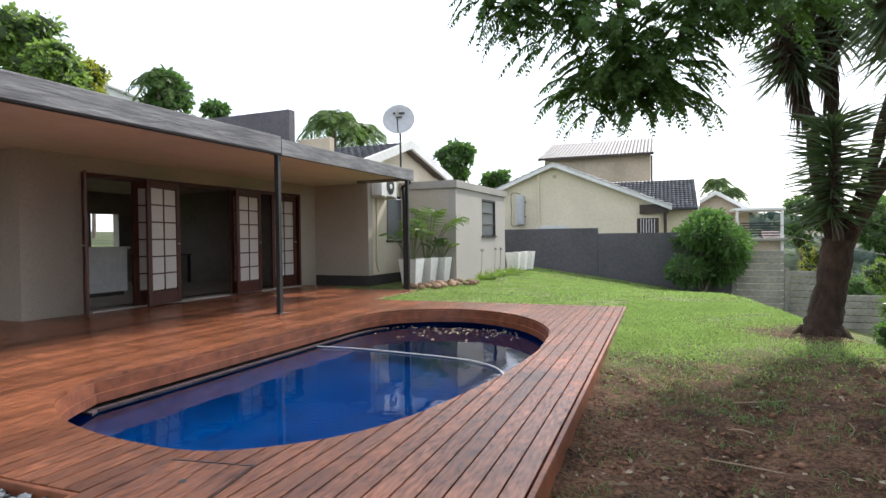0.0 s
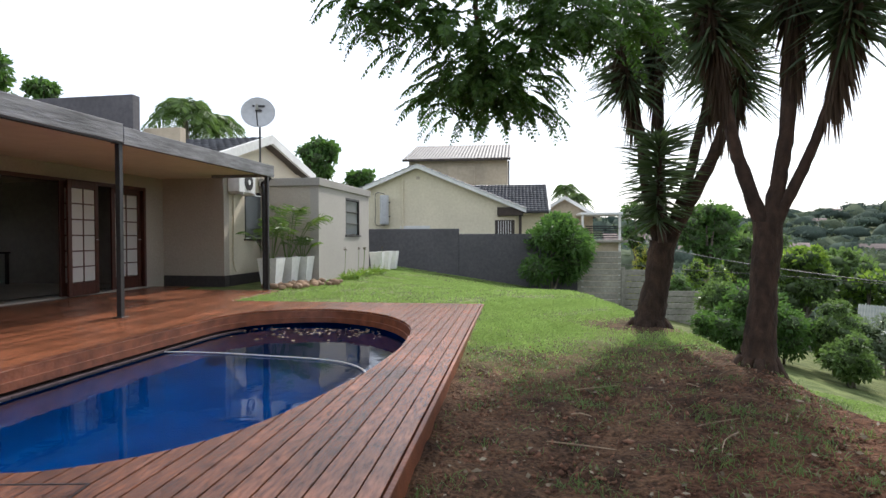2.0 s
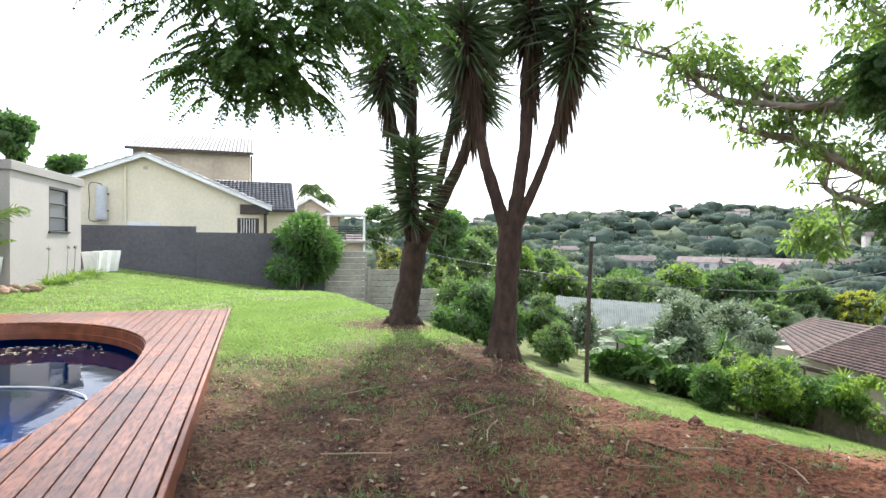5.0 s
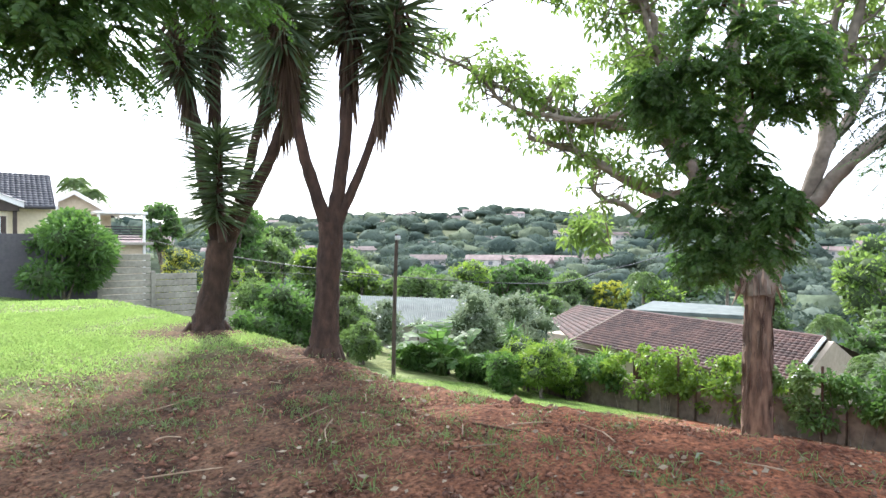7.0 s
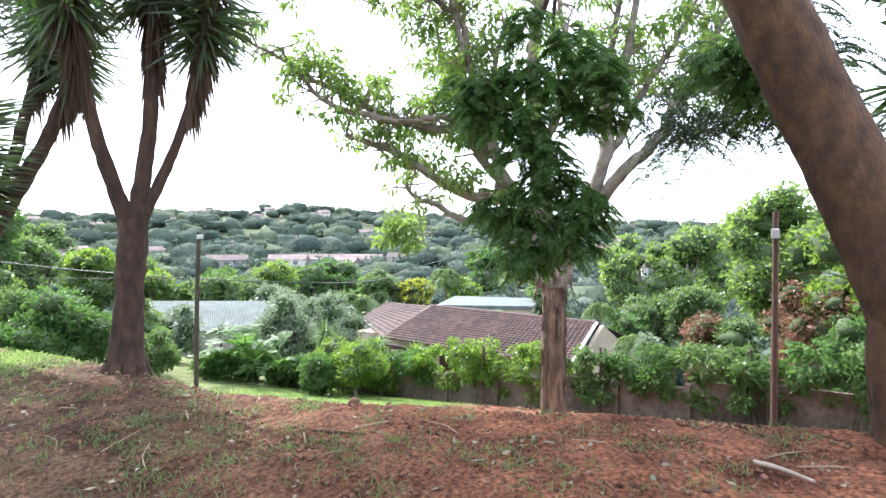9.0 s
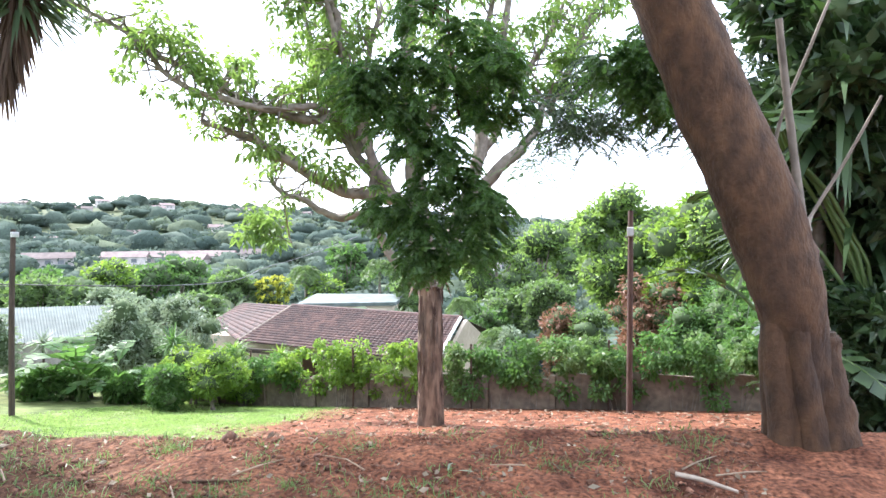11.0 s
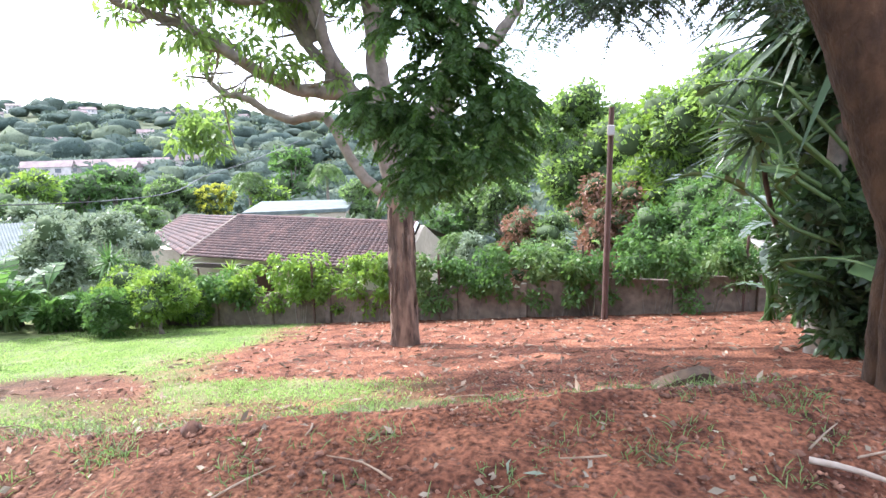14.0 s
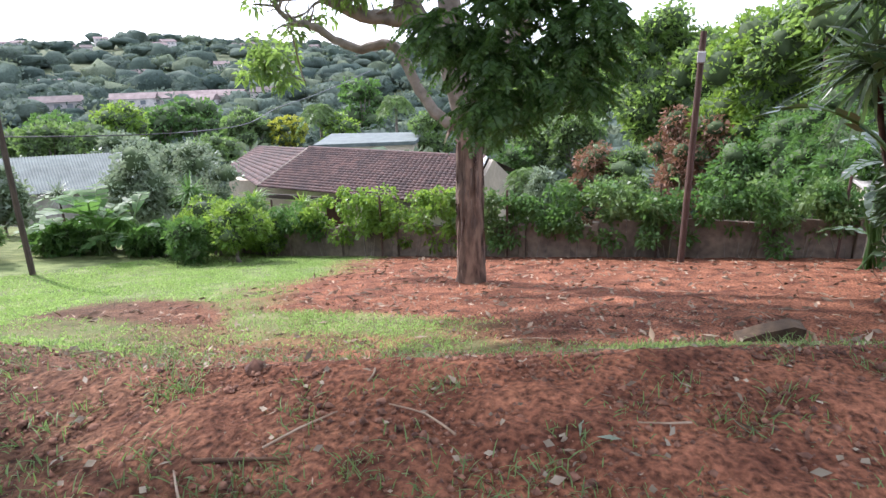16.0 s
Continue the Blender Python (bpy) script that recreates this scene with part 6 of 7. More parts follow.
tube("chimney_pipe", [(-6.7, 33.8, 3.5), (-6.7, 33.8, 4.6), (-6.7, 33.8, 5.0)], [0.09], "steel", up, 10, 6)
tube("drain_pipe", [(-0.42, 33.95, 0), (-0.42, 33.95, 3), (-0.42, 33.95, 5.5)], [0.05], "roof_sheet", up, 8, 6)

pg = empty("pergola", None, "white flat-roofed pergola with a slatted balustrade", "pergola")
part("roof_slab", boxed(3.6, 33.6, 2.32, 5.95, 36, 2.46, bevel=0.02), "white", pg)
for xx in (3.75, 5.8):
    part("post", boxed(xx - 0.06, 33.7, -2.5, xx + 0.06, 33.82, 2.318, bevel=0.01), "white", pg)
for i in range(6):
    part("rail", boxed(3.9, 33.72, 1.0 + 0.13 * i, 5.7, 33.76, 1.06 + 0.13 * i, bevel=0.01), "steel", pg)
part("deck_slab", boxed(3.0, 33.5, 0.75, 6.2, 36, 0.9, bevel=0.02), "concrete", pg)
part("support_wall", boxed(3.2, 33.9, -2.5, 5.9, 34.1, 0.749), "neigh2", pg)
gh = gable_house("garden_house", pose(2.9, 36, 0), 3.4, 4, 2.4, 1.0, "neigh2", "roof_sheet", "low beige house beyond the pergola", 4, 10)

bh = gable_house("hill_house", pose(-56, 45, 14.0, 0, 0, 40), 12, 9, 2.0, 2.2, "white", "roof_sheet", "white gabled house behind the trees", 6, 16)

# house below the garden
lh = empty("lower_house", None, "low house with a weathered red tiled hip roof", "house")
RZ, EZ = -2.6, -3.85
A, B = np.array((25.8, 18.6, RZ)), np.array((24.5, 8.9, RZ))
near_l, near_r = (20.9, 18.1, -3.6), (20.3, 8.5, -3.72)
far_l, far_r = (29.6, 20.6, EZ), (28.3, 8.4, EZ)
tile_slope("roof_near", near_r, near_l, B, A, 18, 44, lh, "roof_red")
tile_slope("roof_far", far_r, far_l, B, A, 8, 20, lh, "roof_red")
tile_slope("roof_wing", near_l, (23.2, 21.5, -3.2), A, (27.4, 23.0, RZ - 0.2), 12, 16, lh, "roof_red")
tube("hip_ridge", [near_l, (A + near_l) / 2, A], [0.07], "concrete_old", lh, 8, 8)
tube("ridge_cap", [A, (A + B) / 2, B], [0.1], "roof_red", lh, 8, 12)
tube("verge_tiles", [near_r, (B + near_r) / 2 + (0, 0, 0.02), B], [0.07], "white", lh, 8, 8)
part("wall", boxed(22.2, 9.0, -7.5, 27.5, 17.0, EZ - 0.12), "neigh", lh)
part("wing_wall", boxed(23.6, 17.002, -7.5, 27.5, 22.0, EZ - 0.12), "neigh2", lh)
part("gable_wall", prism([(21.2, EZ - 0.3), (28.0, EZ - 0.3), (24.6, RZ - 0.1)], 8.62, 8.8, "y"), "neigh2", lh)
part("side_wall", boxed(21.4, 8.7, -7.5, 27.8, 8.9, EZ - 0.2), "neigh2", lh)
part("fascia", boxed(20.5, 8.8, EZ - 0.12, 20.6, 17.9, EZ + 0.06), "wood_dark", lh)
part("door", boxed(22.12, 14.6, -6.2, 22.19, 15.6, EZ - 0.3, bevel=0.01), "wood_door", lh)
part("window", boxed(22.12, 12.0, -5.4, 22.19, 13.6, EZ - 0.35, bevel=0.01), "glass", lh)

# sheet-roofed building further left, and the pale wall behind the red roof
gr = empty("sheet_roof_building", None, "low building with a pale grey sheet roof", "house")
bm = bmesh.new()
for i in range(56):
    u0, u1 = i / 56, (i + 1) / 56
    p0, p1 = np.array((13.2, 24.5, -2.9)), np.array((17.6, 21.2, -3.1))
    q0, q1 = np.array((14.9, 27.5, -1.9)), np.array((19.6, 24.0, -2.1))
    h = (0, 0, 0.035)
    a, b = p0 + (p1 - p0) * u0, p0 + (p1 - p0) * u1
    c, d = q0 + (q1 - q0) * u1, q0 + (q1 - q0) * u0
    mid = (a + b) / 2 + h, (c + d) / 2 + h
    v = [bm.verts.new(q) for q in (a, mid[0], b, c, mid[1], d)]
    bm.faces.new((v[0], v[1], v[4], v[5])), bm.faces.new((v[1], v[2], v[3], v[4]))
bmesh.ops.remove_doubles(bm, verts=bm.verts, dist=0.002)
part("roof_sheet", bm, "roof_pale", gr)
part("wall", prism([(13.6, 24.6), (17.5, 21.7), (19.3, 24.0), (15.2, 27.2)], -7, -3.05, "z"), "concrete", gr)
vh = empty("pale_house", None, "pale flat-roofed house behind palms", "house")
part("wall", prism([(35.5, 24.5), (38.6, 18.6), (44, 20), (42, 27)], -10, -4.05, "z"), "neigh2", vh)
part("roof_slab", prism([(35.3, 24.7), (38.5, 18.4), (44.2, 20), (42, 27.3)], -4.048, -3.8, "z"), "roof_pale", vh)
cw = empty("corner_outbuilding", None, "cream outbuilding wall stained with red soil", "outbuilding")
part("wall", boxed(12.6, -6.5, -3.2, 12.8, -1.72, -1.15, bevel=0.01), "plaster", cw)
part("end_wall", boxed(12.8, -1.9, -3.2, 15.5, -1.72, -1.15, bevel=0.01), "plaster", cw)
part("roof_slab", boxed(12.5, -6.5, -1.148, 15.5, -1.6, -1.08, bevel=0.01), "cap", cw)


# ---- far woods and houses on the hill ----
def far_woods():
    """Crowns of three shades, distance haze in their colours, each a broken dome of leaves, out to the far ridge."""
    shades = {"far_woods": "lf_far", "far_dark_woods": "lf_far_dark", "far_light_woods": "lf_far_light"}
    leaves, cores = {q: [] for q in shades}, {q: [] for q in shades}
    n = 4600
    b = np.radians(rng.uniform(-6, 118, n))
    r = 26 * (900 / 26) ** (rng.random(n) ** 0.62)
    for bb, rr in zip(b, r):
        x, y = rr * math.sin(bb), rr * math.cos(bb)
        if 17 < x < 33 and 4 < y < 26 or 11 < x < 21 and y > 15 and rr < 34 or y > 21 and x < 9 and rr < 45:
            continue
        shade = rng.choice(list(shades), p=(0.5, 0.3, 0.2))
        s = rng.uniform(1.6, 4.6) * (1 + 1.4 * smooth(120, 350, rr)) * min(1, 0.35 + rr / 130)
        z = ground_at(x, y) + s * rng.uniform(0.25, 0.9)
        flat = rng.uniform(0.35, 0.8)
        lobes = in_ball(3, 0.5) * s * np.array([0.6, 0.6, 0.3 * flat]) + np.array([x, y, z])
        k = 44 if rr < 120 else 22 if rr < 300 else 13
        for c, q in zip(lobes, rng.uniform(0.5, 0.8, 3) * s):
            p = in_ball(k, 0.8)
            p[:, 2] = np.abs(p[:, 2]) - 0.2
            leaves[shade].append(leaf_arrays(c + p * q * np.array([1, 1, flat]), p + rng.normal(0, 0.8, p.shape), q * rng.uniform(0.25, 0.5, k), q * 0.2, 0.1))
        cores[shade].append(blob_arrays((x, y, z - 0.1 * s), s * 0.8, 0.3, flat))
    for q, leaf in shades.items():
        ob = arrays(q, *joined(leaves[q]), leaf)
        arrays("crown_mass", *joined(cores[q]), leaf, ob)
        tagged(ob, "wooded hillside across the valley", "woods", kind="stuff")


far_woods()


def far_house(bear, r, w, label="small house with a brown roof among hillside trees"):
    x, y = r * math.sin(radians(bear)), r * math.cos(radians(bear))
    ob = empty("hillside_house", pose(x, y, ground_at(x, y) + 4.0, 0, 0, rng.uniform(-30, 30) - bear), label, "house", "hillside houses")
    part("wall", boxed(-w / 2, -3, -6, w / 2, 3, 2.4), "far_wall", ob)
    part("roof", prism([(-3.6, 2.3), (3.6, 2.3), (0, 4.2)], -w / 2 - 0.4, w / 2 + 0.4, "x"), "blue_hill_roof", ob)
    for i in range(3):
        part("window", boxed(-w / 2 + w * (i + 0.7) / 4, -3.06, 0.4, -w / 2 + w * (i + 0.7) / 4 + w * 0.12, -3.005, 1.7), "glass", ob)


for i in range(46):
    far_house(10 + 72 * (i * 0.618 % 1), 190 + 480 * (i * 0.414 % 1), rng.uniform(8, 17))
for bb in (41.5, 43.5, 46.2, 48.8, 36.0):
    far_house(bb, 230, 14, "pale house on a terrace of the hillside")

# ---- poles and cables ----
p1 = empty("utility_pole", pose(7.4, 12.33, ground_at(7.4, 12.33)), "slim dark creosoted utility pole", "pole")
zp = ground_at(7.4, 12.33)
tube("shaft", [(0, 0, -0.3), (0.03, 0, (1.2 - zp) / 2), (0.08, -0.02, 1.2 - zp)], [0.055, 0.05, 0.045], "pole", p1, 12, 12, 0.02)
part("insulator", boxed(0.0, -0.1, 1.05 - zp, 0.14, -0.045, 1.15 - zp, bevel=0.01), "dish", p1)
p2 = empty("utility_pole", pose(11.56, 1.28, ground_at(11.56, 1.28)), "brown wooden pole with a pale meter box", "pole")
zq = ground_at(11.56, 1.28)
tube("shaft", [(0, 0, -0.3), (0, 0.0, 1.8), (0.02, 0.0, 1.55 - zq)], [0.06, 0.055, 0.05], "pole_brown", p2, 12, 12, 0.02)
part("meter_box", boxed(-0.11, -0.065, 1.05 - zq, -0.03, 0.065, 1.24 - zq, bevel=0.015), "concrete", p2)
part("box_lid", boxed(-0.118, -0.055, 1.07 - zq, -0.112, 0.055, 1.22 - zq, bevel=0.002), "dish", p2)
wire = tube("overhead_cable", [(6.0, 45, 1.5), (7.48, 12.3, 0.15), (28, 21, -0.55), (60, 33, 0.9)], [0.012, 0.012, 0.02, 0.04], "cable", None, 5, 60)
tagged(wire, "thin overhead cable slung from the dark pole", "cable")
wire2 = tube("overhead_cable", [(7.48, 12.3, 0.12), (2, 25, 0.3), (-6.0, 24, 2.9)], [0.008], "cable", None, 5, 40)
tagged(wire2, "thin overhead cable running to the neighbour house", "cable")

# ---- on and beside the house ----
sd = empty("satellite_dish", HM @ pose(-6.1, 11.9, 2.58), "white satellite dish on a thin mast", "satellite dish")
tube("mast", [(0, 0, 0.0), (0, 0, 0.6), (0, 0, 1.12)], [0.022], "steel", sd, 10, 6)
part("mast_foot", boxed(-0.08, -0.08, -0.02, 0.08, 0.08, 0.015, bevel=0.004), "steel", sd)
tilt = pose(0.0, -0.06, 1.18, 68, 0, 22)
bm = bmesh.new()
rings = []
for q in range(9):
    rr = 0.36 * q / 8
    zz = 0.10 * (q / 8) ** 2
    rings.append([bm.verts.new(tilt @ Vector((rr * math.cos(a), rr * 1.05 * math.sin(a), zz))) for a in np.linspace(0, 2 * math.pi, 40, endpoint=False)] if q else [bm.verts.new(tilt @ Vector((0, 0, 0)))])
for i in range(40):
    bm.faces.new((rings[0][0], rings[1][i], rings[1][(i + 1) % 40]))
    for q in range(1, 8):
        bm.faces.new((rings[q][i], rings[q + 1][i], rings[q + 1][(i + 1) % 40], rings[q][(i + 1) % 40]))
reflector = part("reflector", bm, "dish", sd, smooth=True)
thick = reflector.modifiers.new("rim", "SOLIDIFY")
thick.thickness, thick.offset = 0.008, 0
tube("feed_arm", [tilt @ Vector((0, -0.34, 0.09)), tilt @ Vector((0, -0.24, 0.3)), tilt @ Vector((0, -0.1, 0.42))], [0.012], "steel", sd, 8, 8)
tube("feed_head", [tilt @ Vector((0, -0.12, 0.38)), tilt @ Vector((0, -0.08, 0.44)), tilt @ Vector((0, -0.05, 0.48))], [0.03, 0.04, 0.03], "dish", sd, 10, 6)
for a, b_, c in ((-0.13, 0.13, 0.16), (-0.07, 0.07, 0.06)):
    bb = boxed(a, c, 0.052 if c > 0.1 else 0.035, b_, c + 0.05, 0.054 if c > 0.1 else 0.037)
    bmesh.ops.transform(bb, matrix=tilt, verts=bb.verts)
    part("mark", bb, "steel", sd, "dark printed mark")

ac = empty("air_conditioner", HM @ pose(-6.9, 12.55, 2.12), "white outdoor air conditioner unit on a wall bracket", "air conditioner")
part("casing", boxed(-0.14, -0.38, 0, 0.15, 0.38, 0.5, bevel=0.015), "white", ac)
part("fan_grille", prism([(0.05 + 0.19 * math.cos(a), 0.25 + 0.19 * math.sin(a)) for a in np.linspace(0, 2 * math.pi, 28, endpoint=False)], 0.152, 0.162, "x"), "steel", ac)
part("fan_hub", prism([(0.05 + 0.06 * math.cos(a), 0.25 + 0.06 * math.sin(a)) for a in np.linspace(0, 2 * math.pi, 20, endpoint=False)], 0.163, 0.175, "x"), "white", ac)
for yy in (-0.28, 0.28):
    part("bracket", boxed(-0.148, yy - 0.02, -0.05, 0.2, yy + 0.02, -0.002, bevel=0.004), "white", ac)
ap = tube("conduit", [(-7.02, 12.4, 2.2), (-7.02, 12.38, 1.4), (-7.02, 12.38, 0.5), (-6.98, 12.42, 0.3)], [0.02], "plaster", None, 8, 12)
ap.matrix_basis = HM
tagged(ap, "thin painted conduit down the bedroom wall", "conduit")


def planter(lx, ly, h, w, label="tall tapered white planter on the paving"):
    ob = empty("planter", HM @ pose(lx, ly, -0.02), label, "planter", "white planters")
    bm = bmesh.new()
    for (a, z0), (b, z1) in (((w * 0.68, 0), (w, h)), ):
        lo = [bm.verts.new((sx * a / 2, sy * a / 2, z0)) for sx, sy in ((-1, -1), (1, -1), (1, 1), (-1, 1))]
        hi = [bm.verts.new((sx * b / 2, sy * b / 2, z1)) for sx, sy in ((-1, -1), (1, -1), (1, 1), (-1, 1))]
        inn = [bm.verts.new((sx * (b / 2 - 0.04), sy * (b / 2 - 0.04), z1)) for sx, sy in ((-1, -1), (1, -1), (1, 1), (-1, 1))]
        dp_ = [bm.verts.new((sx * (b / 2 - 0.05), sy * (b / 2 - 0.05), z1 - 0.08)) for sx, sy in ((-1, -1), (1, -1), (1, 1), (-1, 1))]
        bm.faces.new(lo[::-1]), bm.faces.new(dp_)
        for i in range(4):
            j = (i + 1) % 4
            bm.faces.new((lo[i], lo[j], hi[j], hi[i])), bm.faces.new((hi[i], hi[j], inn[j], inn[i])), bm.faces.new((inn[i], inn[j], dp_[j], dp_[i]))
    part("pot", bm, "white", ob)
    part("soil", boxed(-w / 2 + 0.055, -w / 2 + 0.055, h - 0.1, w / 2 - 0.055, w / 2 - 0.055, h - 0.07), "clod", ob)
    return ob


def potted_palm(lx, ly, z, r, n=9):
    ob = empty("potted_palm", HM @ pose(lx, ly, z), "young green palm growing in a white planter", "palm", "potted palms")
    for i in range(n):
        a, el = i * 2.4, rng.uniform(0.95, 1.5)
        base = np.array([0.04 * math.cos(a), 0.04 * math.sin(a), 0])
        w = np.array([math.cos(a) * math.cos(el), math.sin(a) * math.cos(el), math.sin(el)])
        tube("stalk", [base, base + w * r * 0.35, base + w * r * 0.7], [0.012, 0.007], "lf_mid", ob, 6, 8)
        v, f = frond_arrays(base + w * r * 0.45, w, r * 0.85, 18, r * 0.27, 0.022, 0.55)
        arrays("frond", v, f, "lf_mid" if i % 3 else "lf_bright", ob)


for lx, ly, h, w, r in ((-5.98, 12.15, 0.64, 0.46, 1.0), (-5.92, 12.85, 0.64, 0.46, 1.5), (-5.78, 13.38, 0.64, 0.46, 0.65)):
    planter(lx, ly, h, w)
    potted_palm(lx, ly, h - 0.09, r)
for i in range(3):
    planter(-5.35 + 0.05 * i, 18.4 + 0.75 * i, 0.62, 0.42, "tall tapered white planter by the outbuilding")


# ---- stones, border plants ----
def stone(lx, ly, r):
    bm = bmesh.new()
    bmesh.ops.create_icosphere(bm, subdivisions=2, radius=r)
    for v in bm.verts:
        v.co *= 1 + 0.22 * noise.noise(v.co * (2.2 / r) + Vector((lx * 7, ly * 3, 0)))
        v.co.z *= 0.7
    ob = part("garden_stone", bm, "stone", None, m=HM @ pose(lx, ly, 0.35 * r - 0.02, 0, 0, lx * 977), smooth=True)
    tagged(ob, "rounded brown garden stone beside the planters", "stone", "garden stones")


for i in range(34):
    stone(-5.75 + 0.55 * rng.random() + 0.02 * i - 0.5 * (i % 2), 11.55 + 0.062 * i + 0.1 * rng.random(), rng.uniform(0.06, 0.12))
for i in range(15):
    lx, ly = SX + rng.uniform(0.15, 0.6), 14.4 + 0.24 * i
    ob = empty("border_plant", HM @ pose(lx, ly, -0.03), "strappy green border plant against the outbuilding", "plant", "border plants")
    n = 46
    p = in_ball(n, 0.9)
    p[:, 2] = np.abs(p[:, 2]) + 0.5
    v, f = blade_arrays(p * 0.03, p, rng.uniform(0.25, 0.45, n), 0.025, rng.uniform(0.3, 0.8, n), 4)
    arrays("leaves", v, f, "lf_bright", ob)
    if i % 3 == 0:
        tube("flower_stalk", [(0, 0, 0), (0.03, 0, 0.4), (0.04, 0.02, 0.8)], [0.007, 0.005], "lf_mid", ob, 5, 6)
        v, f = leaf_arrays(np.tile([0.04, 0.02, 0.8], (16, 1)), in_ball(16), 0.06, 0.012)
        arrays("flower_head", v, f, "lf_dry", ob)

# hatch in the deck, gravel bed
ht = empty("deck_hatch", pose(-2.02, 2.02, 0.003, 0, 0, 8), "square timber hatch set in the deck", "hatch")
for i in range(4):
    part("hatch_board", boxed(-0.22 + 0.11 * i, -0.21, 0, -0.115 + 0.11 * i, 0.21, 0.004), "deck", ht)
for a, b, c, d in ((-0.228, -0.222, -0.222, 0.222), (0.222, -0.222, 0.228, 0.222), (-0.228, -0.228, 0.228, -0.2225), (-0.228, 0.2225, 0.228, 0.228)):
    part("hatch_joint", boxed(a, b, 0.0, c, d, 0.0046), "plinth", ht)
part("finger_hole", prism([(0.02 * math.cos(a), 0.02 * math.sin(a)) for a in np.linspace(0, 6, 12)], 0.0042, 0.005), "steel", ht)
n = 2600
gp = np.stack([rng.uniform(-3.7, -2.42, n), rng.uniform(0.9, 1.755, n), rng.uniform(-0.07, -0.03, n)], 1)
v, f = joined([blob_arrays(q, rng.uniform(0.012, 0.026), 0.3)[0:2] for q in gp[:1300]])
tagged(arrays("gravel", v, f, "gravel"), "blue-grey gravel bed beside the deck", "gravel", kind="stuff")
tagged(part("gravel_bed", boxed(-8.0, -2.0, -0.5, -2.405, 1.765, -0.07), "concrete"), "bed under the gravel", "ground", kind="structure")

# ---- vines on the garden wall ----
for i in range(17):
    yy = -3.6 + 0.98 * i
    zz = -2.41 - 0.09 * yy
    hgt = 0.8 + 0.22 * math.sin(i * 2.1) + (0.35 if i in (11, 12) else 0)
    ob = empty("wall_vine", pose(12.45, yy, zz), "leafy green vine sprawling over the garden wall", "vine", "wall vines")
    cs = np.stack([rng.normal(0.0, 0.14, 16), rng.uniform(-0.7, 0.7, 16), np.concatenate([rng.uniform(0.72, 0.75 + hgt * 0.75, 12), rng.uniform(0.3, 0.8, 4)])], 1)
    v, f = clump_leaves(cs, rng.uniform(0.14, 0.28, 16), 105, 0.10, 0.7, 0.3, 0.8, 0.1, 0.0)
    arrays("leaves", v, f, "lf_bright" if 9 < i < 14 else "lf_dark" if i % 3 else "lf_mid", ob)
    st_ = [tube_arrays([(0.0, c[1] * 0.5, -0.1), (0.02, c[1] * 0.8, c[2] * 0.5), c], [0.012, 0.005], 5, 6) for c in cs[:5]]
    v, f = joined(st_)
    arrays("stem", v, f, "bark_limb", ob)

# ---- things lying about ----
zl = ground_at(5.6, 0.62)
lg = part("concrete_block", prism([(-0.26, -0.14), (0.22, -0.14), (0.21, 0.13), (0.12, 0.15), (-0.1, 0.07), (-0.25, 0.0)], -0.07, 0.07, "y"), "stone_moss", None, m=pose(5.55, 0.76, zl + 0.02, 6, 0, -80))
tagged(lg, "mossy broken concrete block lying on the soil", "block")
s1 = tube("fallen_stick", [(2.72, 0.79, ground_at(2.72, 0.79) + 0.02), (2.68, 0.68, ground_at(2.68, 0.68) + 0.025), (2.62, 0.54, ground_at(2.62, 0.54) + 0.015)], [0.012, 0.011, 0.008], "stick", None, 8, 12, 0.06)
tagged(s1, "pale bare stick lying on the soil", "stick", "fallen sticks")
s2 = tube("fallen_stick", [(1.91, 2.92, ground_at(1.91, 2.92) + 0.01), (1.96, 2.78, ground_at(1.96, 2.78) + 0.012), (2.02, 2.63, ground_at(2.02, 2.63) + 0.01)], [0.008, 0.006], "bark_red", None, 6, 12, 0.08)
tagged(s2, "thin brown stick lying on the soil", "stick", "fallen sticks")


def scatter(n, x0, x1, y0, y1, keep):
    p = np.stack([rng.uniform(x0, x1, n), rng.uniform(y0, y1, n)], 1)
    on = (p[:, 0] > DECK_X1 + 0.06) | (p[:, 1] > DECK_Y1 + 0.1)
    p = p[on & (rng.random(n) < keep(p[:, 0], p[:, 1]))]
    return np.column_stack([p, land(p[:, 0], p[:, 1])])


# grass: lawns thick, soil with a few thin tufts
def grass_field(name, n, x0, x1, y0, y1, h, w, label, thin=0.0):
    p = scatter(n, x0, x1, y0, y1, lambda x, y: np.maximum(turf(x, y) ** 1.3 * (0.55 + 0.45 * np.sin(2.3 * x + np.sin(1.9 * y)) * np.sin(2.7 * y + np.sin(3.1 * x))), thin))
    k = len(p)
    way = np.column_stack([rng.normal(0, 0.55, k), rng.normal(0, 0.55, k), np.ones(k)])
    s = h * rng.uniform(0.5, 1.3, k)
    v, f = leaf_arrays(p - (0, 0, 0.006), way, s, w, 0.25, 0.1)
    return tagged(arrays(name, v, f, "grass"), label, "grass", kind="stuff")


grass_field("lawn_grass", 150000, -0.5, 2.6, 4.0, 10.5, 0.05, 0.011, "short bright green lawn grass")
grass_field("lawn_grass", 110000, -5.0, 4.5, 9.5, 21.7, 0.06, 0.022, "short bright green lawn grass")
grass_field("lawn_grass", 170000, 2.2, 12.3, 3.0, 12.5, 0.05, 0.016, "short bright green lawn on the lower terrace")
grass_field("strip_grass", 40000, 3.6, 6.4, -1.5, 5.5, 0.06, 0.012, "thin grass along the foot of the bank")

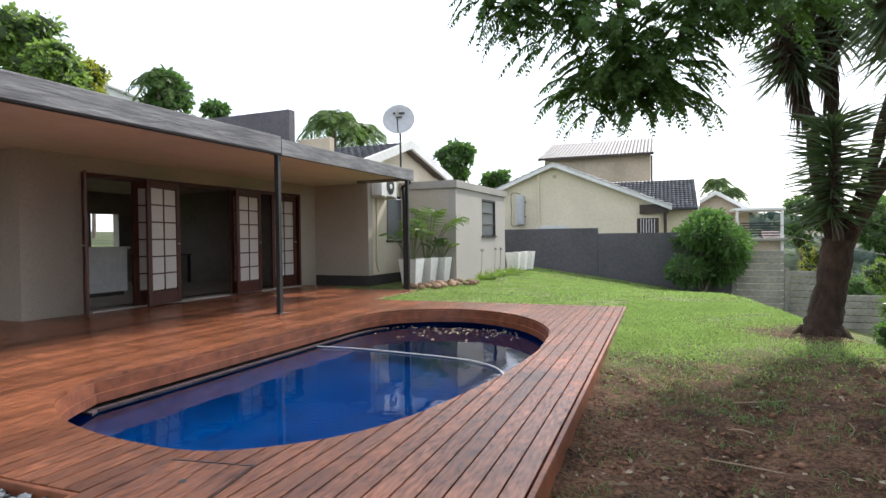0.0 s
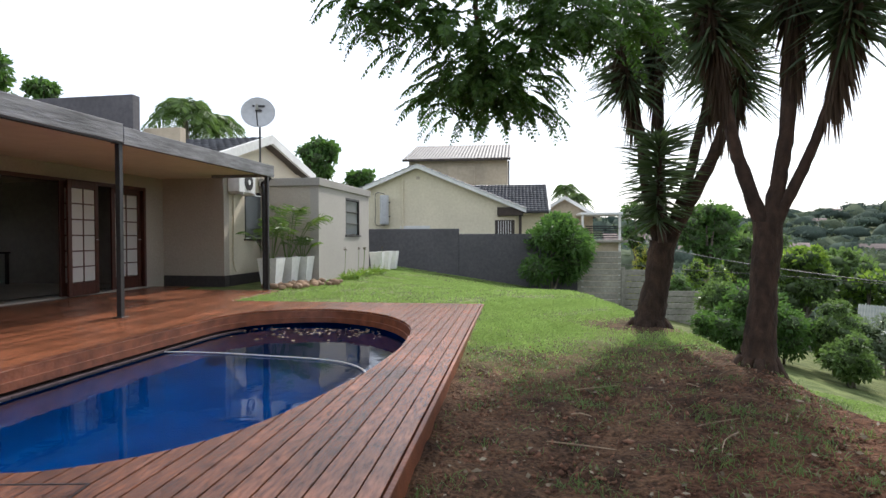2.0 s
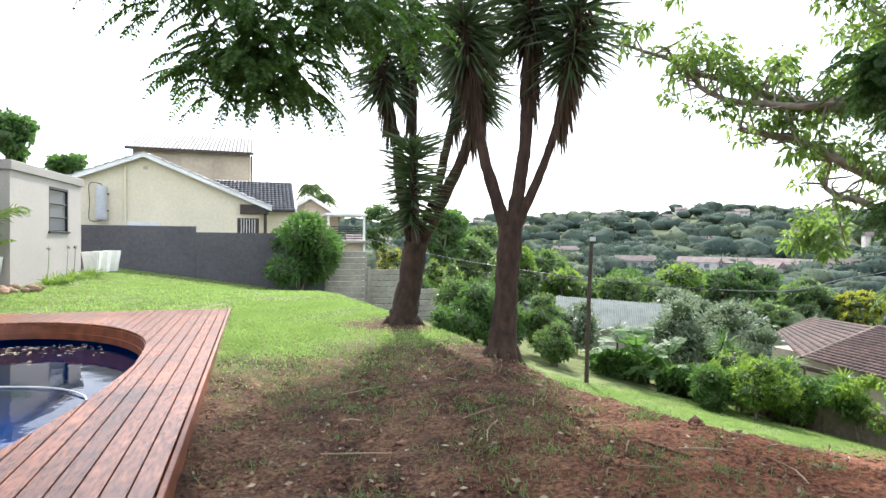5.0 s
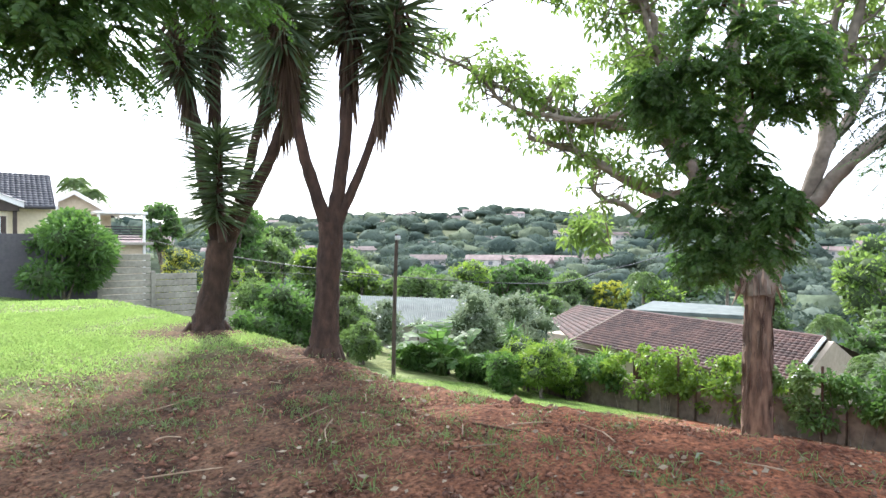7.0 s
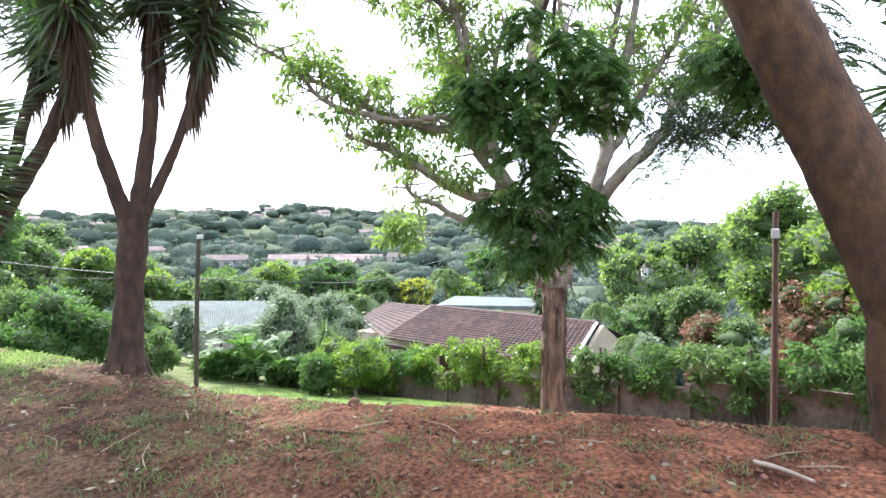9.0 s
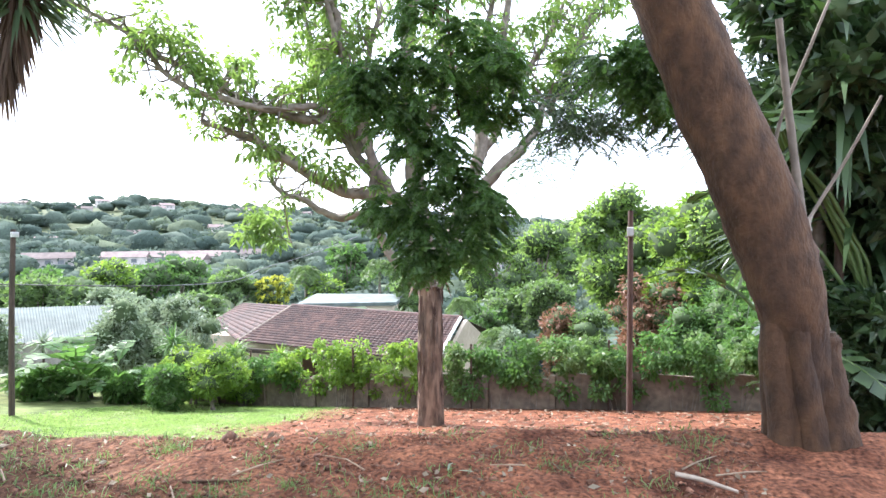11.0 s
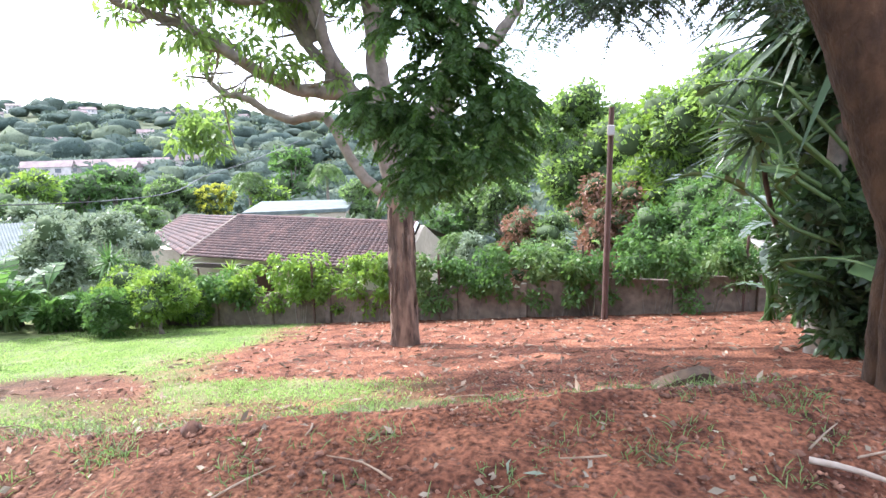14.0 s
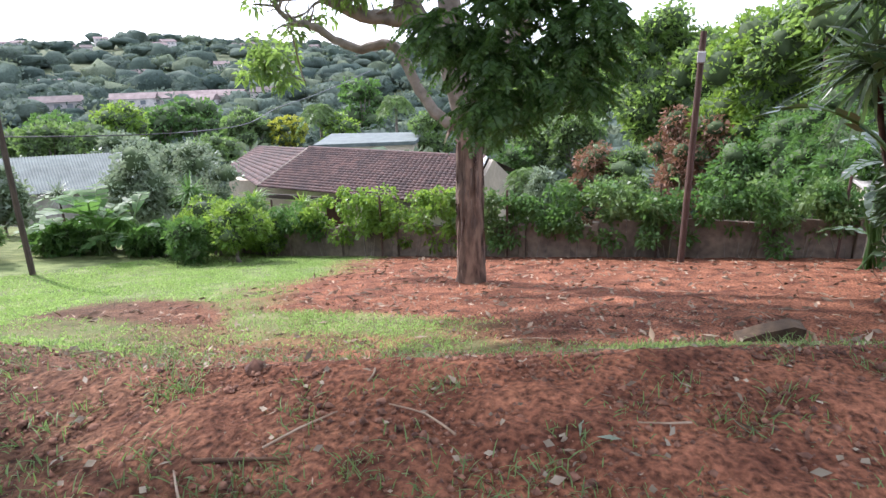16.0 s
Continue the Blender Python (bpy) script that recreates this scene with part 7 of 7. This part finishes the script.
# tufts on the bare soil
tp = scatter(2600, -0.45, 4.5, 0.6, 6.2, lambda x, y: 0.2 + 0.4 * smooth(0.1, 0.7, np.sin(1.9 * x + 0.7) * np.sin(1.6 * y + 0.4 * x)) * (1 - smooth(1.6, 2.6, x)))
tp2 = scatter(60, 1.2, 2.4, 2.6, 4.0, lambda x, y: 0.9 + 0 * x)
pts = []
for q in np.vstack([tp, tp2]):
    k = rng.integers(10, 34)
    pts.append(np.column_stack([q[0] + rng.normal(0, 0.05, k), q[1] + rng.normal(0, 0.05, k), np.full(k, q[2] - 0.005)]))
p = np.vstack(pts)
k = len(p)
v, f = blade_arrays(p, np.column_stack([rng.normal(0, 0.6, k), rng.normal(0, 0.6, k), np.ones(k)]), rng.uniform(0.03, 0.10, k), 0.006, 0.4, 3)
tagged(arrays("grass_tufts", v, f, "lf_mid"), "small green grass tufts on bare soil", "grass", kind="stuff")

# clods and crumbs of soil
cl = scatter(52000, -0.45, 6.5, 0.4, 6.5, lambda x, y: (1 - turf(x, y)) * np.clip(1.2 - 0.12 * np.hypot(x, y), 0.2, 1))
ico_v, ico_f = np.array([(1, 0, 0), (-1, 0, 0), (0, 1, 0), (0, -1, 0), (0, 0, 0.8), (0, 0, -0.8)], float), np.array([(0, 2, 4), (2, 1, 4), (1, 3, 4), (3, 0, 4), (2, 0, 5), (1, 2, 5), (3, 1, 5), (0, 3, 5)])
k = len(cl)
sz = rng.gamma(1.4, 0.0035, k)[:, None, None] + 0.003
v = (ico_v[None] * (1 + 0.35 * rng.normal(0, 1, (k, 6, 3)))) * sz + cl[:, None]
f = (ico_f[None] + 6 * np.arange(k)[:, None, None]).reshape(-1, 3)
tagged(arrays("soil_clods", v.reshape(-1, 3), f, "clod"), "loose red soil clods and crumbs", "soil", kind="stuff")

# fallen leaves, dry litter, twigs
lp = scatter(2600, -0.45, 7, 0.4, 6.5, lambda x, y: 0.8 * (1 - 0.5 * turf(x, y)))
k = len(lp)
v, f = leaf_arrays(lp + (0, 0, 0.012), np.column_stack([rng.normal(0, 1, k), rng.normal(0, 1, k), rng.normal(0, 0.12, k)]), 0.015 + rng.gamma(1.3, 0.014, k), rng.uniform(0.010, 0.032, k), 0.0, 0.12)
tagged(arrays("fallen_leaves", v, f, "pale_leaf"), "pale fallen leaves on the soil", "leaves", kind="stuff")
lp = scatter(2600, 4.6, 12.2, -2.5, 8.0, lambda x, y: 0.75 * (1 - turf(x, y)))
k = len(lp)
v, f = leaf_arrays(lp + (0, 0, 0.015), np.column_stack([rng.normal(0, 1, k), rng.normal(0, 1, k), rng.normal(0, 0.2, k)]), rng.uniform(0.05, 0.16, k), rng.uniform(0.02, 0.05, k), 0.0, 0.2)
tagged(arrays("dry_litter", v, f, "dead"), "dry brown leaf litter under the tree", "leaves", kind="stuff")
tw = []
for q in scatter(150, -0.4, 10, 0.3, 6.5, lambda x, y: 0.8 * (1 - turf(x, y))):
    a, L = rng.uniform(0, 6.28), rng.uniform(0.08, 0.4)
    d = np.array([math.cos(a), math.sin(a)]) * L / 2
    e0, e1 = q[:2] - d, q[:2] + d
    tw.append(tube_arrays([(*e0, ground_at(*e0) + 0.01), (*(q[:2] + rng.normal(0, 0.02, 2)), q[2] + 0.02), (*e1, ground_at(*e1) + 0.012)], [0.005, 0.003], 5, 5))
v, f = joined(tw)
tagged(arrays("twigs", v, f, "dead"), "thin dry twigs scattered on the soil", "twigs", kind="stuff")
# a few green leaves dropped on the near soil
for i, (gx, gy) in enumerate(((2.41, 1.81), (2.44, 1.68), (2.15, 1.78), (2.1, 1.7), (1.75, 1.4), (2.3, 1.15), (2.0, 1.95), (2.6, 1.3))):
    v, f = leaf_arrays(np.array([(0.0, 0, 0.015)]), np.array([(math.cos(i * 1.9), math.sin(i * 1.9), 0.1)]), 0.085, 0.034, 0.0, 0.1)
    ob = arrays("green_leaf", v, f, "lf_pale")
    ob.matrix_basis = pose(gx, gy, ground_at(gx, gy))
    tagged(ob, "fresh pale green leaf dropped on the soil", "leaf", "dropped green leaves")
